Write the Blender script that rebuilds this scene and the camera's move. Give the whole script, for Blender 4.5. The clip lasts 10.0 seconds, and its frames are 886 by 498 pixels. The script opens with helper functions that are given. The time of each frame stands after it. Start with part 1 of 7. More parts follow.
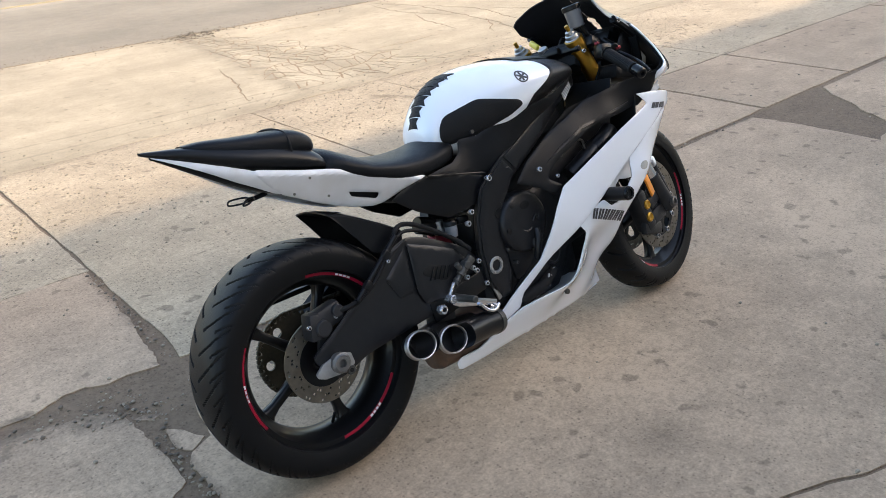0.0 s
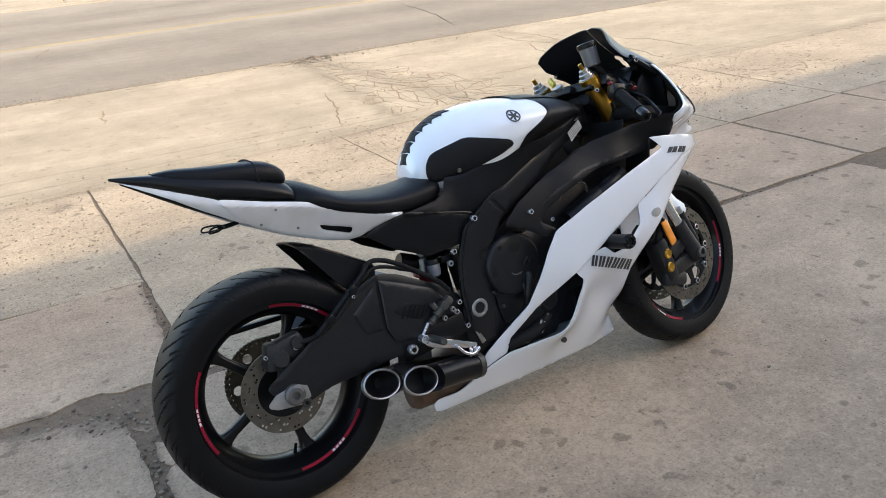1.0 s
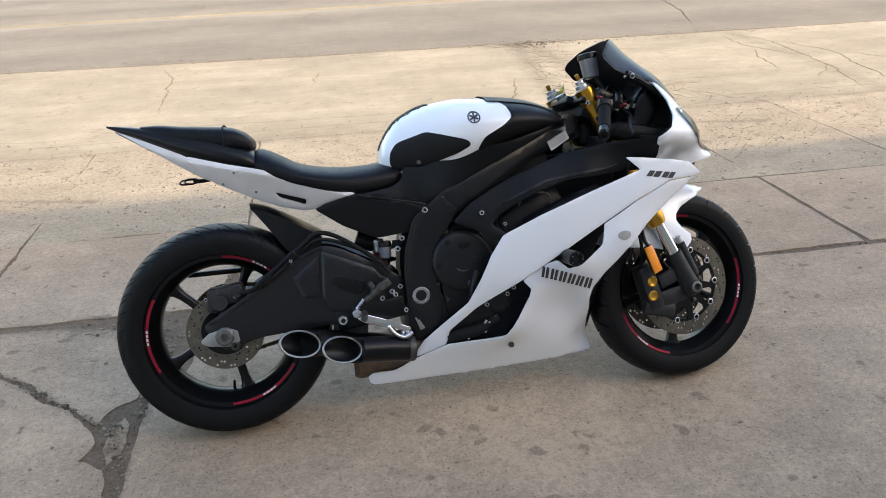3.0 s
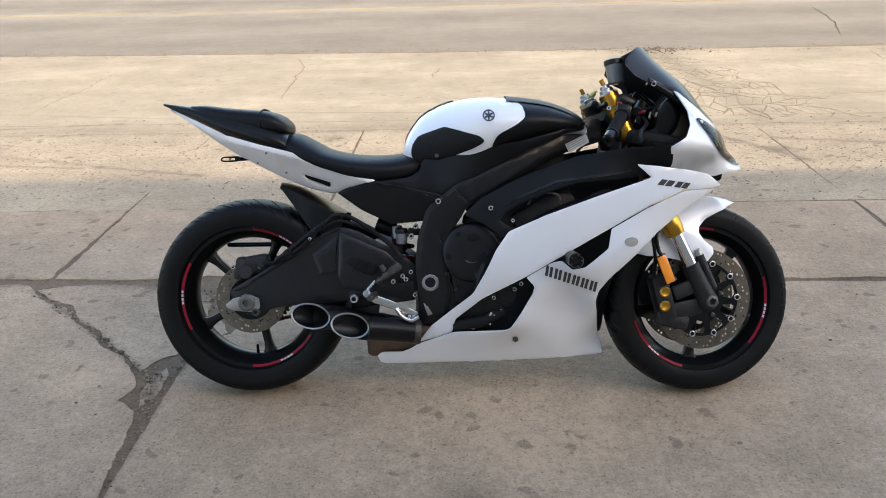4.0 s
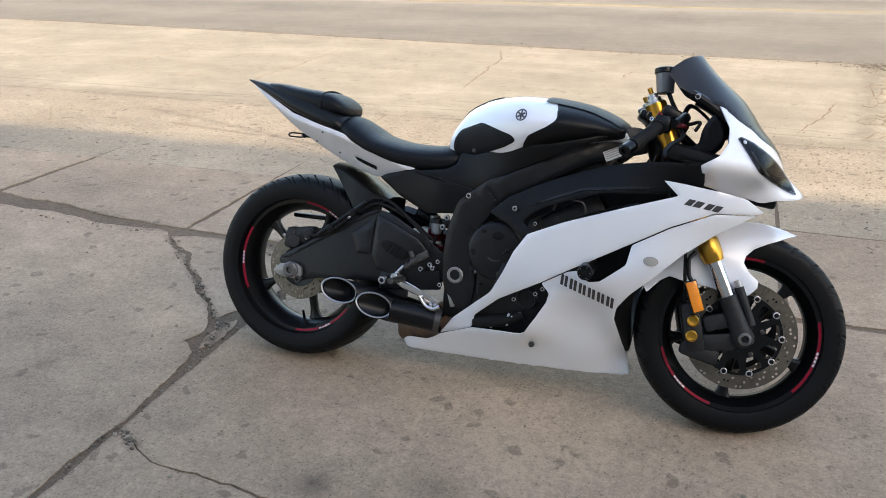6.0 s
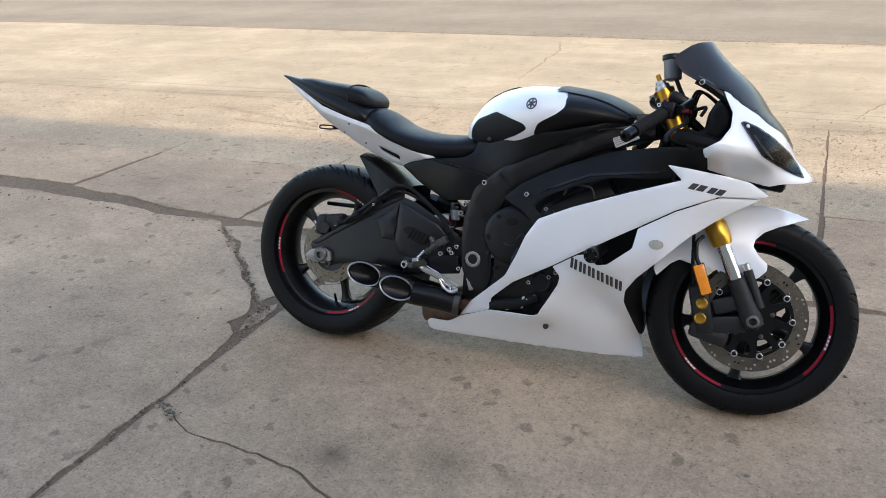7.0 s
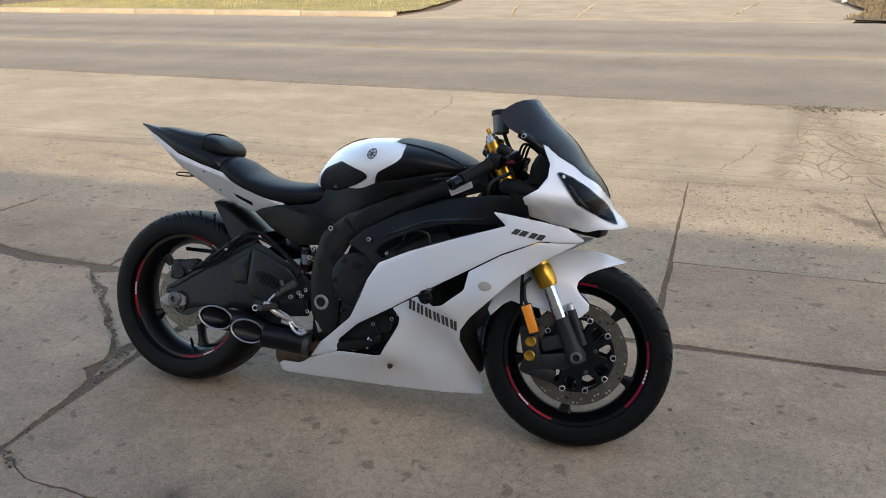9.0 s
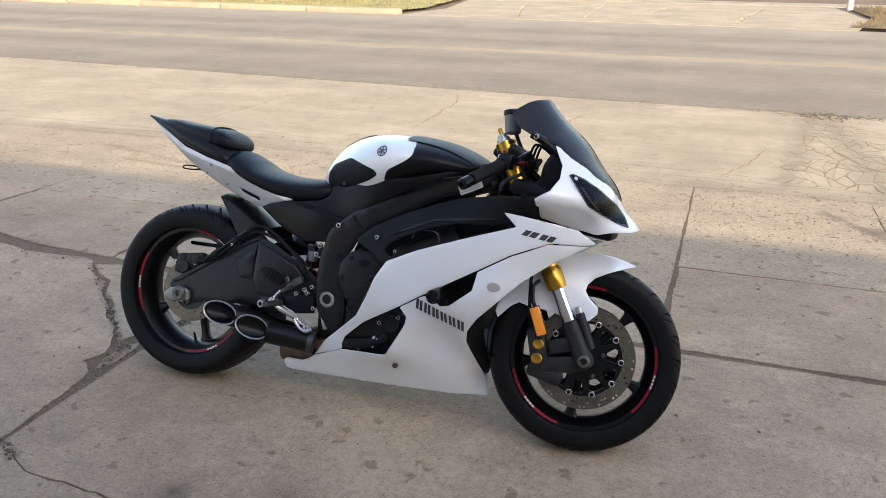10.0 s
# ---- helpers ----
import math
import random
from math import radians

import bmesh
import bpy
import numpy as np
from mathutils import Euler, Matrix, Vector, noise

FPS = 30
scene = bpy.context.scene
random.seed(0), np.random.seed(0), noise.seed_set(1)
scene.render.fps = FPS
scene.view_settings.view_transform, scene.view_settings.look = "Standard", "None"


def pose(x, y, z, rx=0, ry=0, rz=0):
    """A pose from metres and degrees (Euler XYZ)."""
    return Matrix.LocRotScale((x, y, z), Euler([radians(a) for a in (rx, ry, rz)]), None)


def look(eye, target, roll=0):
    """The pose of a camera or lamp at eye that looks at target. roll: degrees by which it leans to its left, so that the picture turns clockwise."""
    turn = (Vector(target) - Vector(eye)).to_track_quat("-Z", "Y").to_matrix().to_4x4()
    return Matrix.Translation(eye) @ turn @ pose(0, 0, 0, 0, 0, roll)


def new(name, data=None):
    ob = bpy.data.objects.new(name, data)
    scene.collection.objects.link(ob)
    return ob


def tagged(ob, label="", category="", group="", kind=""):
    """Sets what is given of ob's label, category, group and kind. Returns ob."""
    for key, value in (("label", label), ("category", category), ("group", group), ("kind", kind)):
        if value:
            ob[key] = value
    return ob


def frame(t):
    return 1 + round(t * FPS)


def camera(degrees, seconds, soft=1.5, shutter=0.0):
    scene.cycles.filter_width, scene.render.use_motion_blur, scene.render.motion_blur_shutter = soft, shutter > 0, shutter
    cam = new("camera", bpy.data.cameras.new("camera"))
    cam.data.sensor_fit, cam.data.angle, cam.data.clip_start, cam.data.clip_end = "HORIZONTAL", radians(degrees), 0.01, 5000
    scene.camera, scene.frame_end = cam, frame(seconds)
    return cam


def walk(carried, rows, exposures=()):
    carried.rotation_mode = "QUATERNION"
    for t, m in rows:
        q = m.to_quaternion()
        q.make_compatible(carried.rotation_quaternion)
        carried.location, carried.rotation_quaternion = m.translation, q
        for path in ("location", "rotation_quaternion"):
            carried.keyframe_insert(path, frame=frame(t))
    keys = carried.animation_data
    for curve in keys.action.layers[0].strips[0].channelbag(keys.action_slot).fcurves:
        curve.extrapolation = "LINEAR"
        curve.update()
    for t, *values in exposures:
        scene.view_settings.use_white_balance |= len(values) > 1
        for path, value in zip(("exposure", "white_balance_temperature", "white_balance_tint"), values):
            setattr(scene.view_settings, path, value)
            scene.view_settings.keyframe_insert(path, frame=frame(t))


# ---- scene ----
cam = camera(57.0, 10.0, soft=0.7)
PATH = [
    (0, (-1.568, -1.526, 1.437), (-0.415, -0.137, 0.576), -3.8),
    (0.5, (-1.379, -1.601, 1.433), (-0.332, -0.101, 0.626), -3.4),
    (1, (-1.182, -1.741, 1.43), (-0.291, -0.132, 0.644), -4.5),
    (1.5, (-0.979, -1.954, 1.447), (-0.288, -0.244, 0.672), -5.0),
    (2, (-0.775, -1.994, 1.421), (-0.18, -0.249, 0.646), -2.9),
    (2.5, (-0.583, -2.059, 1.43), (-0.138, -0.274, 0.645), -2.6),
    (4, (-0.011, -2.259, 1.439), (-0.077, -0.417, 0.662), -1.5),
    (4.5, (0.187, -2.316, 1.434), (-0.091, -0.496, 0.654), -2.0),
    (5, (0.365, -2.324, 1.426), (-0.033, -0.533, 0.63), -2.0),
    (5.5, (0.491, -2.231, 1.416), (0.032, -0.455, 0.617), -1.1),
    (6, (0.599, -2.172, 1.432), (-0.023, -0.437, 0.653), -0.6),
    (6.2, (0.662, -2.17, 1.432), (-0.069, -0.473, 0.667), -0.6),
    (7.3, (0.866, -2.247, 1.445), (0.073, -0.593, 0.646), -3.2),
    (7.5, (0.917, -2.276, 1.447), (0.204, -0.589, 0.644), -3.3),
    (8, (0.99, -2.271, 1.454), (0.367, -0.536, 0.677), -2.2),
    (8.5, (1.057, -2.231, 1.46), (0.451, -0.464, 0.745), -1.0),
    (9, (1.056, -2.224, 1.46), (0.44, -0.447, 0.779), -0.8),
    (9.5, (1.028, -2.215, 1.455), (0.408, -0.438, 0.78), 0.0),
    (10, (1.022, -2.212, 1.454), (0.408, -0.436, 0.771), 0.5),
]
walk(cam, [(t, look(eye, target, roll)) for t, eye, target, roll in PATH], [(0, 2.03, 7000, 11), (0.6, 1.92, 7000, 11), (1.5, 1.90, 7000, 11), (4, 1.87, 7000, 11), (6, 1.86, 7000, 11), (7.5, 1.85, 7000, 11), (8.5, 1.52, 7000, 11), (9, 1.37, 7000, 11), (9.5, 1.65, 7000, 11), (10, 1.71, 7000, 11)])

# ---- light ----
world = bpy.data.worlds.new("sky")
scene.world = world
world.use_nodes = True
wn = world.node_tree.nodes
sky = wn.new("ShaderNodeTexSky")
sky.sky_type, sky.sun_disc = "NISHITA", False
SUN_EL, SUN_AZ = 24.0, 138.0          # elevation; azimuth clockwise from +y
sky.sun_elevation, sky.sun_rotation = radians(SUN_EL), radians(SUN_AZ)
sky.air_density, sky.dust_density, sky.ozone_density = 1.0, 2.0, 1.0
world.node_tree.links.new(sky.outputs[0], wn["Background"].inputs[0])
wn["Background"].inputs[1].default_value = 0.15
SUN_DIR = Vector((math.sin(radians(SUN_AZ)) * math.cos(radians(SUN_EL)), math.cos(radians(SUN_AZ)) * math.cos(radians(SUN_EL)), math.sin(radians(SUN_EL))))
sun = new("sun", bpy.data.lights.new("sun", "SUN"))
sun.data.energy, sun.data.angle, sun.data.color = 1.72, radians(0.9), (1.0, 0.87, 0.70)
sun.matrix_world = look(SUN_DIR * 50, (0, 0, 0))


# ---- materials ----
def mat(name, color, rough=0.5, metal=0.0, vary=0.15, scale=30.0, bump=0.0, bscale=200.0, dark=None, spec=0.5, coat=0.0, island=0.0):
    """A node material: base colour broken by noise at two scales, with fine relief."""
    m = bpy.data.materials.new(name)
    m.use_nodes = True
    nt = m.node_tree
    n, link = nt.nodes, nt.links
    b = n["Principled BSDF"]
    b.inputs["Roughness"].default_value = rough
    b.inputs["Metallic"].default_value = metal
    b.inputs["Specular IOR Level"].default_value = spec
    b.inputs["Coat Weight"].default_value = coat
    b.inputs["Coat Roughness"].default_value = 0.06
    tc = n.new("ShaderNodeTexCoord")
    n1 = n.new("ShaderNodeTexNoise")
    n1.inputs["Scale"].default_value, n1.inputs["Detail"].default_value = scale, 8
    link.new(tc.outputs["Object"], n1.inputs["Vector"])
    n2 = n.new("ShaderNodeTexNoise")
    n2.inputs["Scale"].default_value, n2.inputs["Detail"].default_value = scale * 0.12, 5
    link.new(tc.outputs["Object"], n2.inputs["Vector"])
    mul = n.new("ShaderNodeMath")
    mul.operation = "MULTIPLY_ADD"
    link.new(n1.outputs[0], mul.inputs[0])
    mul.inputs[1].default_value = 0.55
    half = n.new("ShaderNodeMath")
    half.operation = "MULTIPLY"
    half.inputs[1].default_value = 0.45
    link.new(n2.outputs[0], half.inputs[0])
    link.new(half.outputs[0], mul.inputs[2])
    ramp = n.new("ShaderNodeValToRGB")
    d = dark or tuple(c * (1 - 2 * vary) for c in color)
    ramp.color_ramp.elements[0].position, ramp.color_ramp.elements[0].color = 0.3, (*d, 1)
    ramp.color_ramp.elements[1].position, ramp.color_ramp.elements[1].color = 0.65, (*color, 1)
    link.new(mul.outputs[0], ramp.inputs[0])
    link.new(ramp.outputs[0], b.inputs["Base Color"])
    rr = n.new("ShaderNodeMapRange")
    rr.inputs["To Min"].default_value, rr.inputs["To Max"].default_value = max(rough - 0.12 * vary * 4, 0.02), min(rough + 0.12 * vary * 4, 1)
    link.new(n2.outputs[0], rr.inputs["Value"])
    link.new(rr.outputs[0], b.inputs["Roughness"])
    if bump:
        n3 = n.new("ShaderNodeTexNoise")
        n3.inputs["Scale"].default_value, n3.inputs["Detail"].default_value = bscale, 4
        link.new(tc.outputs["Object"], n3.inputs["Vector"])
        bp = n.new("ShaderNodeBump")
        bp.inputs["Strength"].default_value, bp.inputs["Distance"].default_value = bump, 0.002
        link.new(n3.outputs[0], bp.inputs["Height"])
        link.new(bp.outputs[0], b.inputs["Normal"])
    return m


WHITE = mat("white_paint", (0.79, 0.82, 0.87), 0.24, vary=0.03, scale=5, coat=1.0)
# Greyed white: shade of the tail's downturned sides in the colour, with brownish dirt.
TAILWHITE = mat("shaded_dusty_white_paint", (0.66, 0.67, 0.70), 0.3, vary=0.06, scale=11, dark=(0.50, 0.48, 0.46), coat=0.4)
CUPPLASTIC = mat("cloudy_cup_plastic", (0.22, 0.23, 0.25), 0.30, vary=0.2, scale=60)
GREYWHITE = mat("scuffed_white_plastic", (0.60, 0.62, 0.66), 0.36, vary=0.08, scale=14)
BLACK = mat("satin_black_plastic", (0.0052, 0.0055, 0.0066), 0.31, vary=0.15, scale=60, bump=0.08, bscale=900, spec=0.24)
COVERBLACK = mat("satin_cover_plastic", (0.0050, 0.0054, 0.0064), 0.42, vary=0.15, scale=50, bump=0.12, bscale=900, spec=0.2)
GLOSSBLACK = mat("gloss_black_plastic", (0.0038, 0.0042, 0.0054), 0.25, vary=0.2, scale=40, bump=0.05, bscale=900, spec=0.24)
FRAMEBLACK = mat("black_anodised_frame", (0.0100, 0.0105, 0.0125), 0.33, vary=0.22, scale=50, bump=0.12, bscale=700, spec=0.34)
RUBBER = mat("tyre_rubber", (0.0033, 0.0036, 0.0043), 0.48, vary=0.25, scale=30, bump=0.18, bscale=400, spec=0.2)
GRIPRUBBER = mat("soft_rubber", (0.008, 0.008, 0.0085), 0.7, vary=0.1, scale=60, bump=0.2, bscale=600, spec=0.2)
SEATVINYL = mat("seat_vinyl", (0.0045, 0.0052, 0.0068), 0.40, vary=0.12, scale=50, bump=0.3, bscale=1100, spec=0.18)
PADRUBBER = mat("tank_pad_rubber", (0.008, 0.008, 0.009), 0.55, vary=0.1, scale=80, bump=0.5, bscale=1400, spec=0.2)
RIMBLACK = mat("rim_black_paint", (0.0034, 0.0034, 0.0040), 0.34, vary=0.2, scale=30, spec=0.2, coat=0.2)
ENGINE = mat("engine_black_casting", (0.0130, 0.0134, 0.0154), 0.37, vary=0.3, scale=40, bump=0.28, bscale=500, spec=0.28)
ENGINEGREY = mat("dusty_dark_casting", (0.04, 0.038, 0.036), 0.6, vary=0.25, scale=40, bump=0.3, bscale=500)
DARK = mat("matt_black_inner_parts", (0.006, 0.006, 0.0065), 0.6, vary=0.2, scale=30, spec=0.2)
STEEL = mat("zinc_plated_steel", (0.60, 0.60, 0.62), 0.26, 0.75, 0.12, 60)
ALLOY = mat("bare_alloy", (0.52, 0.52, 0.52), 0.4, 1.0, 0.12, 40)
DULLALLOY = mat("dusty_alloy", (0.085, 0.083, 0.078), 0.5, 0.6, 0.2, 50, bump=0.1)
DUSTBLACK = mat("dusty_black_casting", (0.022, 0.022, 0.024), 0.5, 0.0, 0.3, 45, bump=0.2, bscale=500, spec=0.3)
AXLEALLOY = mat("scuffed_axle_alloy", (0.34, 0.335, 0.325), 0.42, 0.45, 0.18, 50, bump=0.1)
CASTGREY = mat("worn_grey_casting", (0.155, 0.15, 0.145), 0.45, 0.6, 0.22, 50, bump=0.12)
CHROME = mat("chrome", (0.75, 0.75, 0.77), 0.1, 1.0, 0.03, 30)
DISCSTEEL = mat("brake_disc_steel", (0.185, 0.162, 0.132), 0.38, 0.8, 0.2, 60)
RUST = mat("heat_stained_steel", (0.22, 0.13, 0.085), 0.55, 0.5, 0.3, 25, dark=(0.06, 0.045, 0.04))
GOLD = mat("gold_anodised", (0.62, 0.34, 0.055), 0.3, 1.0, 0.08, 40)
ORANGE = mat("orange_reflector", (0.95, 0.30, 0.02), 0.25, vary=0.1, scale=300, coat=0.6)
RED = mat("red_tape", (0.30, 0.008, 0.028), 0.35, vary=0.08, scale=40, spec=0.2)
REDANOD = mat("red_anodised", (0.13, 0.008, 0.014), 0.35, 0.6, 0.1, 40)
SILVERTAPE = mat("silver_tape", (0.72, 0.72, 0.74), 0.35, vary=0.05, scale=60)
DECAL = mat("charcoal_decal", (0.045, 0.045, 0.05), 0.45, vary=0.1, scale=60)
LABEL = mat("paper_label", (0.62, 0.62, 0.60), 0.5, vary=0.06, scale=60)
LABELINK = mat("label_print", (0.30, 0.30, 0.30), 0.6, vary=0.05, scale=60)
FLUID = mat("smoky_reservoir", (0.13, 0.13, 0.135), 0.35, vary=0.1, scale=30, coat=0.4)
YELLOWTAG = mat("yellow_plate", (0.62, 0.50, 0.06), 0.4, vary=0.12, scale=50)
SCREEN = mat("smoked_screen", (0.014, 0.0135, 0.0155), 0.30, vary=0.08, scale=12, spec=0.3, coat=0.05)
LENSGREY = mat("headlight_reflector", (0.030, 0.027, 0.025), 0.28, 0.0, 0.2, 50)
CHAINM = mat("oily_chain", (0.10, 0.085, 0.06), 0.5, 0.8, 0.2, 80)
INDICATOR = mat("smoked_lens", (0.42, 0.41, 0.38), 0.2, vary=0.1, scale=200, coat=0.5)

GLASS = bpy.data.materials.new("clear_lens")
GLASS.use_nodes = True
gb = GLASS.node_tree.nodes["Principled BSDF"]
gb.inputs["Base Color"].default_value = (0.30, 0.30, 0.32, 1)
gb.inputs["Roughness"].default_value, gb.inputs["Transmission Weight"].default_value, gb.inputs["IOR"].default_value = 0.03, 1.0, 1.16


# ---- geometry helpers ----
def finish(name, bm, material, parent=None, label="", smooth=40.0):
    """Link a bmesh as one mesh object, smooth but for edges sharper than the angle."""
    bmesh.ops.recalc_face_normals(bm, faces=bm.faces)
    if smooth:
        lim = radians(smooth)
        for f in bm.faces:
            f.smooth = True
        for e in bm.edges:
            e.smooth = e.is_manifold and e.calc_face_angle(0.0) < lim
    me = bpy.data.meshes.new(name)
    bm.to_mesh(me)
    bm.free()
    me.materials.append(material)
    ob = new(name, me)
    if parent:
        ob.parent = parent
    if label:
        tagged(ob, label)
    return ob


def part(name, bm, material, parent, label="", smooth=40.0):
    return finish(name, bm, material, parent, label, smooth)


def spline(pts, n, closed=False):
    """n points along a Catmull-Rom curve through pts (any dimension), spread by length."""
    p = np.array(pts, float)
    k = len(p)
    if closed:
        q = np.vstack([p[-1], p, p[0], p[1]])
    else:
        q = np.vstack([2 * p[0] - p[1], p, 2 * p[-1] - p[-2]])
    dense = []
    for i in range(1, len(q) - 2):
        a, b, c, d = q[i - 1], q[i], q[i + 1], q[i + 2]
        for t in np.linspace(0, 1, 24, endpoint=False):
            dense.append(0.5 * (2 * b + (c - a) * t + (2 * a - 5 * b + 4 * c - d) * t * t + (3 * b - a - 3 * c + d) * t ** 3))
    dense.append(q[-2])
    dense = np.array(dense)
    s = np.concatenate([[0], np.cumsum(np.linalg.norm(np.diff(dense, axis=0), axis=1))])
    u = np.linspace(0, s[-1], n, endpoint=not closed)
    return np.stack([np.interp(u, s, dense[:, j]) for j in range(p.shape[1])], 1)


def grid_bm(rows, close_u=False, close_v=False, bm=None):
    """Quads over a grid of points, rows[i][j]."""
    bm = bm or bmesh.new()
    vs = [[bm.verts.new(p) for p in r] for r in rows]
    nu, nv = len(vs), len(vs[0])
    for i in range(nu if close_u else nu - 1):
        for j in range(nv if close_v else nv - 1):
            q = (vs[i][j], vs[(i + 1) % nu][j], vs[(i + 1) % nu][(j + 1) % nv], vs[i][(j + 1) % nv])
            try:
                bm.faces.new(q)
            except ValueError:
                pass
    return bm, vs


def basis(d):
    """Two directions square to d."""
    d = Vector(d).normalized()
    a = d.cross(Vector((0, 0, 1)) if abs(d.z) < 0.9 else Vector((1, 0, 0))).normalized()
    return d, a, d.cross(a)


def lathe(p, d, prof, n=24, bm=None, cap=True, m=None):
    """Turn a profile of (height along d, radius) about the line from p."""
    bm = bm or bmesh.new()
    d, a, b = basis(d)
    p = Vector(p)
    rings = []
    for h, r in prof:
        rings.append([p + d * h + (a * math.cos(2 * math.pi * i / n) + b * math.sin(2 * math.pi * i / n)) * max(r, 1e-4) for i in range(n)])
    if m:
        rings = [[m @ v for v in r] for r in rings]
    _, vs = grid_bm(rings, close_v=True, bm=bm)
    if cap:
        bm.faces.new(vs[0])
        bm.faces.new(vs[-1])
    return bm


def cyl(p0, p1, r0, r1=None, n=20, bm=None, bev=0.0, m=None):
    r1 = r0 if r1 is None else r1
    d = Vector(p1) - Vector(p0)
    L = d.length
    c = bev or min(r0, r1, L) * 0.12
    return lathe(p0, d, [(0, r0 - c), (c, r0), (L - c, r1), (L, r1 - c)], n, bm, m=m)


def tube(pts, r, n=10, steps=None, bm=None, m=None, curve=True):
    """A round tube along a smooth curve."""
    bm = bm or bmesh.new()
    q = spline(pts, steps or max(6, 7 * len(pts))) if curve else np.array(pts, float)
    rings = []
    prev = None
    for i in range(len(q)):
        d = Vector(q[min(i + 1, len(q) - 1)] - q[max(i - 1, 0)]).normalized()
        if prev is None:
            _, a, b = basis(d)
        else:
            a = (prev - d * prev.dot(d)).normalized()
            b = d.cross(a)
        prev = a
        rr = r(i / (len(q) - 1)) if callable(r) else r
        rings.append([Vector(q[i]) + (a * math.cos(2 * math.pi * k / n) + b * math.sin(2 * math.pi * k / n)) * rr for k in range(n)])
    if m:
        rings = [[m @ v for v in g] for g in rings]
    _, vs = grid_bm(rings, close_v=True, bm=bm)
    bm.faces.new(vs[0])
    bm.faces.new(vs[-1])
    return bm


def rbox(c, size, rot=(0, 0, 0), bev=0.004, bm=None, m=None, seg=2):
    """A box with rounded edges."""
    out = bm or bmesh.new()
    t = bmesh.new()
    bmesh.ops.create_cube(t, size=1.0)
    bmesh.ops.scale(t, vec=size, verts=t.verts)
    if bev:
        bmesh.ops.bevel(t, geom=t.edges[:], offset=bev, segments=seg, affect="EDGES", profile=0.5)
    mm = pose(*c, *rot)
    if m:
        mm = m @ mm
    bmesh.ops.transform(t, matrix=mm, verts=t.verts)
    merge_in(out, t)
    return out


def merge_in(out, t):
    idx = {}
    for v in t.verts:
        idx[v] = out.verts.new(v.co)
    for f in t.faces:
        try:
            out.faces.new([idx[v] for v in f.verts])
        except ValueError:
            pass
    t.free()


def inside(x, y, poly):
    r = False
    for i in range(len(poly)):
        (x0, y0), (x1, y1) = poly[i - 1], poly[i]
        if (y0 > y) != (y1 > y) and x < (x1 - x0) * (y - y0) / (y1 - y0) + x0:
            r = not r
    return r


def rounded(poly, r=0.008, k=4):
    """The polygon with its corners rounded by about r."""
    out = []
    n = len(poly)
    for i in range(n):
        a, b, c = (np.array(poly[j % n], float) for j in (i - 1, i, i + 1))
        la, lc = np.linalg.norm(a - b), np.linalg.norm(c - b)
        ra, rc = min(r, la * 0.45), min(r, lc * 0.45)
        p, q = b + (a - b) / la * ra, b + (c - b) / lc * rc
        for t in np.linspace(0, 1, k):
            out.append(tuple((1 - t) ** 2 * p + 2 * t * (1 - t) * b + t * t * q))
    return out


def densify(poly, step):
    out = []
    for i in range(len(poly)):
        a, b = np.array(poly[i - 1], float), np.array(poly[i], float)
        k = max(1, int(np.linalg.norm(b - a) / step))
        out += [tuple(a + (b - a) * t / k) for t in range(k)]
    return out


def fill2d(outline, holes=(), step=0.015, inner=True):
    """Triangles over a plane outline with holes: points and faces, with a grid of inner points."""
    from mathutils.geometry import delaunay_2d_cdt
    loops = [densify(outline, step)] + [densify(h, step) for h in holes]
    pts, edges = [], []
    for lp in loops:
        s = len(pts)
        pts += lp
        edges += [(s + i, s + (i + 1) % len(lp)) for i in range(len(lp))]
    if inner:
        xs, ys = [p[0] for p in outline], [p[1] for p in outline]
        bound = np.array(pts)
        row = 0
        y = min(ys) + step / 2
        while y < max(ys):
            x = min(xs) + (step / 2 if row % 2 else 0)
            while x < max(xs):
                if inside(x, y, loops[0]) and not any(inside(x, y, h) for h in loops[1:]):
                    if np.min(np.hypot(bound[:, 0] - x, bound[:, 1] - y)) > step * 0.6:
                        pts.append((x, y))
                x += step
            y += step * 0.87
            row += 1
    if inner:
        near = []
        for lp in loops:
            for i in range(len(lp)):
                a, b, c = np.array(lp[i - 1]), np.array(lp[i]), np.array(lp[(i + 1) % len(lp)])
                d = c - a
                d = d / (np.linalg.norm(d) + 1e-9)
                for sg in (1, -1):
                    q = b + sg * 0.0045 * np.array((-d[1], d[0]))
                    if inside(q[0], q[1], loops[0]) and not any(inside(q[0], q[1], h) for h in loops[1:]):
                        if np.min(np.hypot(bound[:, 0] - q[0], bound[:, 1] - q[1])) > 0.0038:
                            near.append((float(q[0]), float(q[1])))
        pts += near
    v, _, f, *_ = delaunay_2d_cdt([Vector(p) for p in pts], edges, [], 0, 1e-7)
    faces = []
    for t in f:
        cx, cy = sum(v[i][0] for i in t) / 3, sum(v[i][1] for i in t) / 3
        if inside(cx, cy, loops[0]) and not any(inside(cx, cy, h) for h in loops[1:]):
            faces.append(t)
    return v, faces


def shell(bm, thick):
    """Give an open surface a thickness, away from its outer face."""
    bm.normal_update()
    inner = {v: bm.verts.new(v.co - v.normal * abs(thick)) for v in list(bm.verts)}
    faces = list(bm.faces)
    edges = [(e.verts[0], e.verts[1]) for e in bm.edges if e.is_boundary]
    for f in faces:
        bm.faces.new([inner[v] for v in reversed(f.verts)])
    for a, b in edges:
        bm.faces.new((a, b, inner[b], inner[a]))


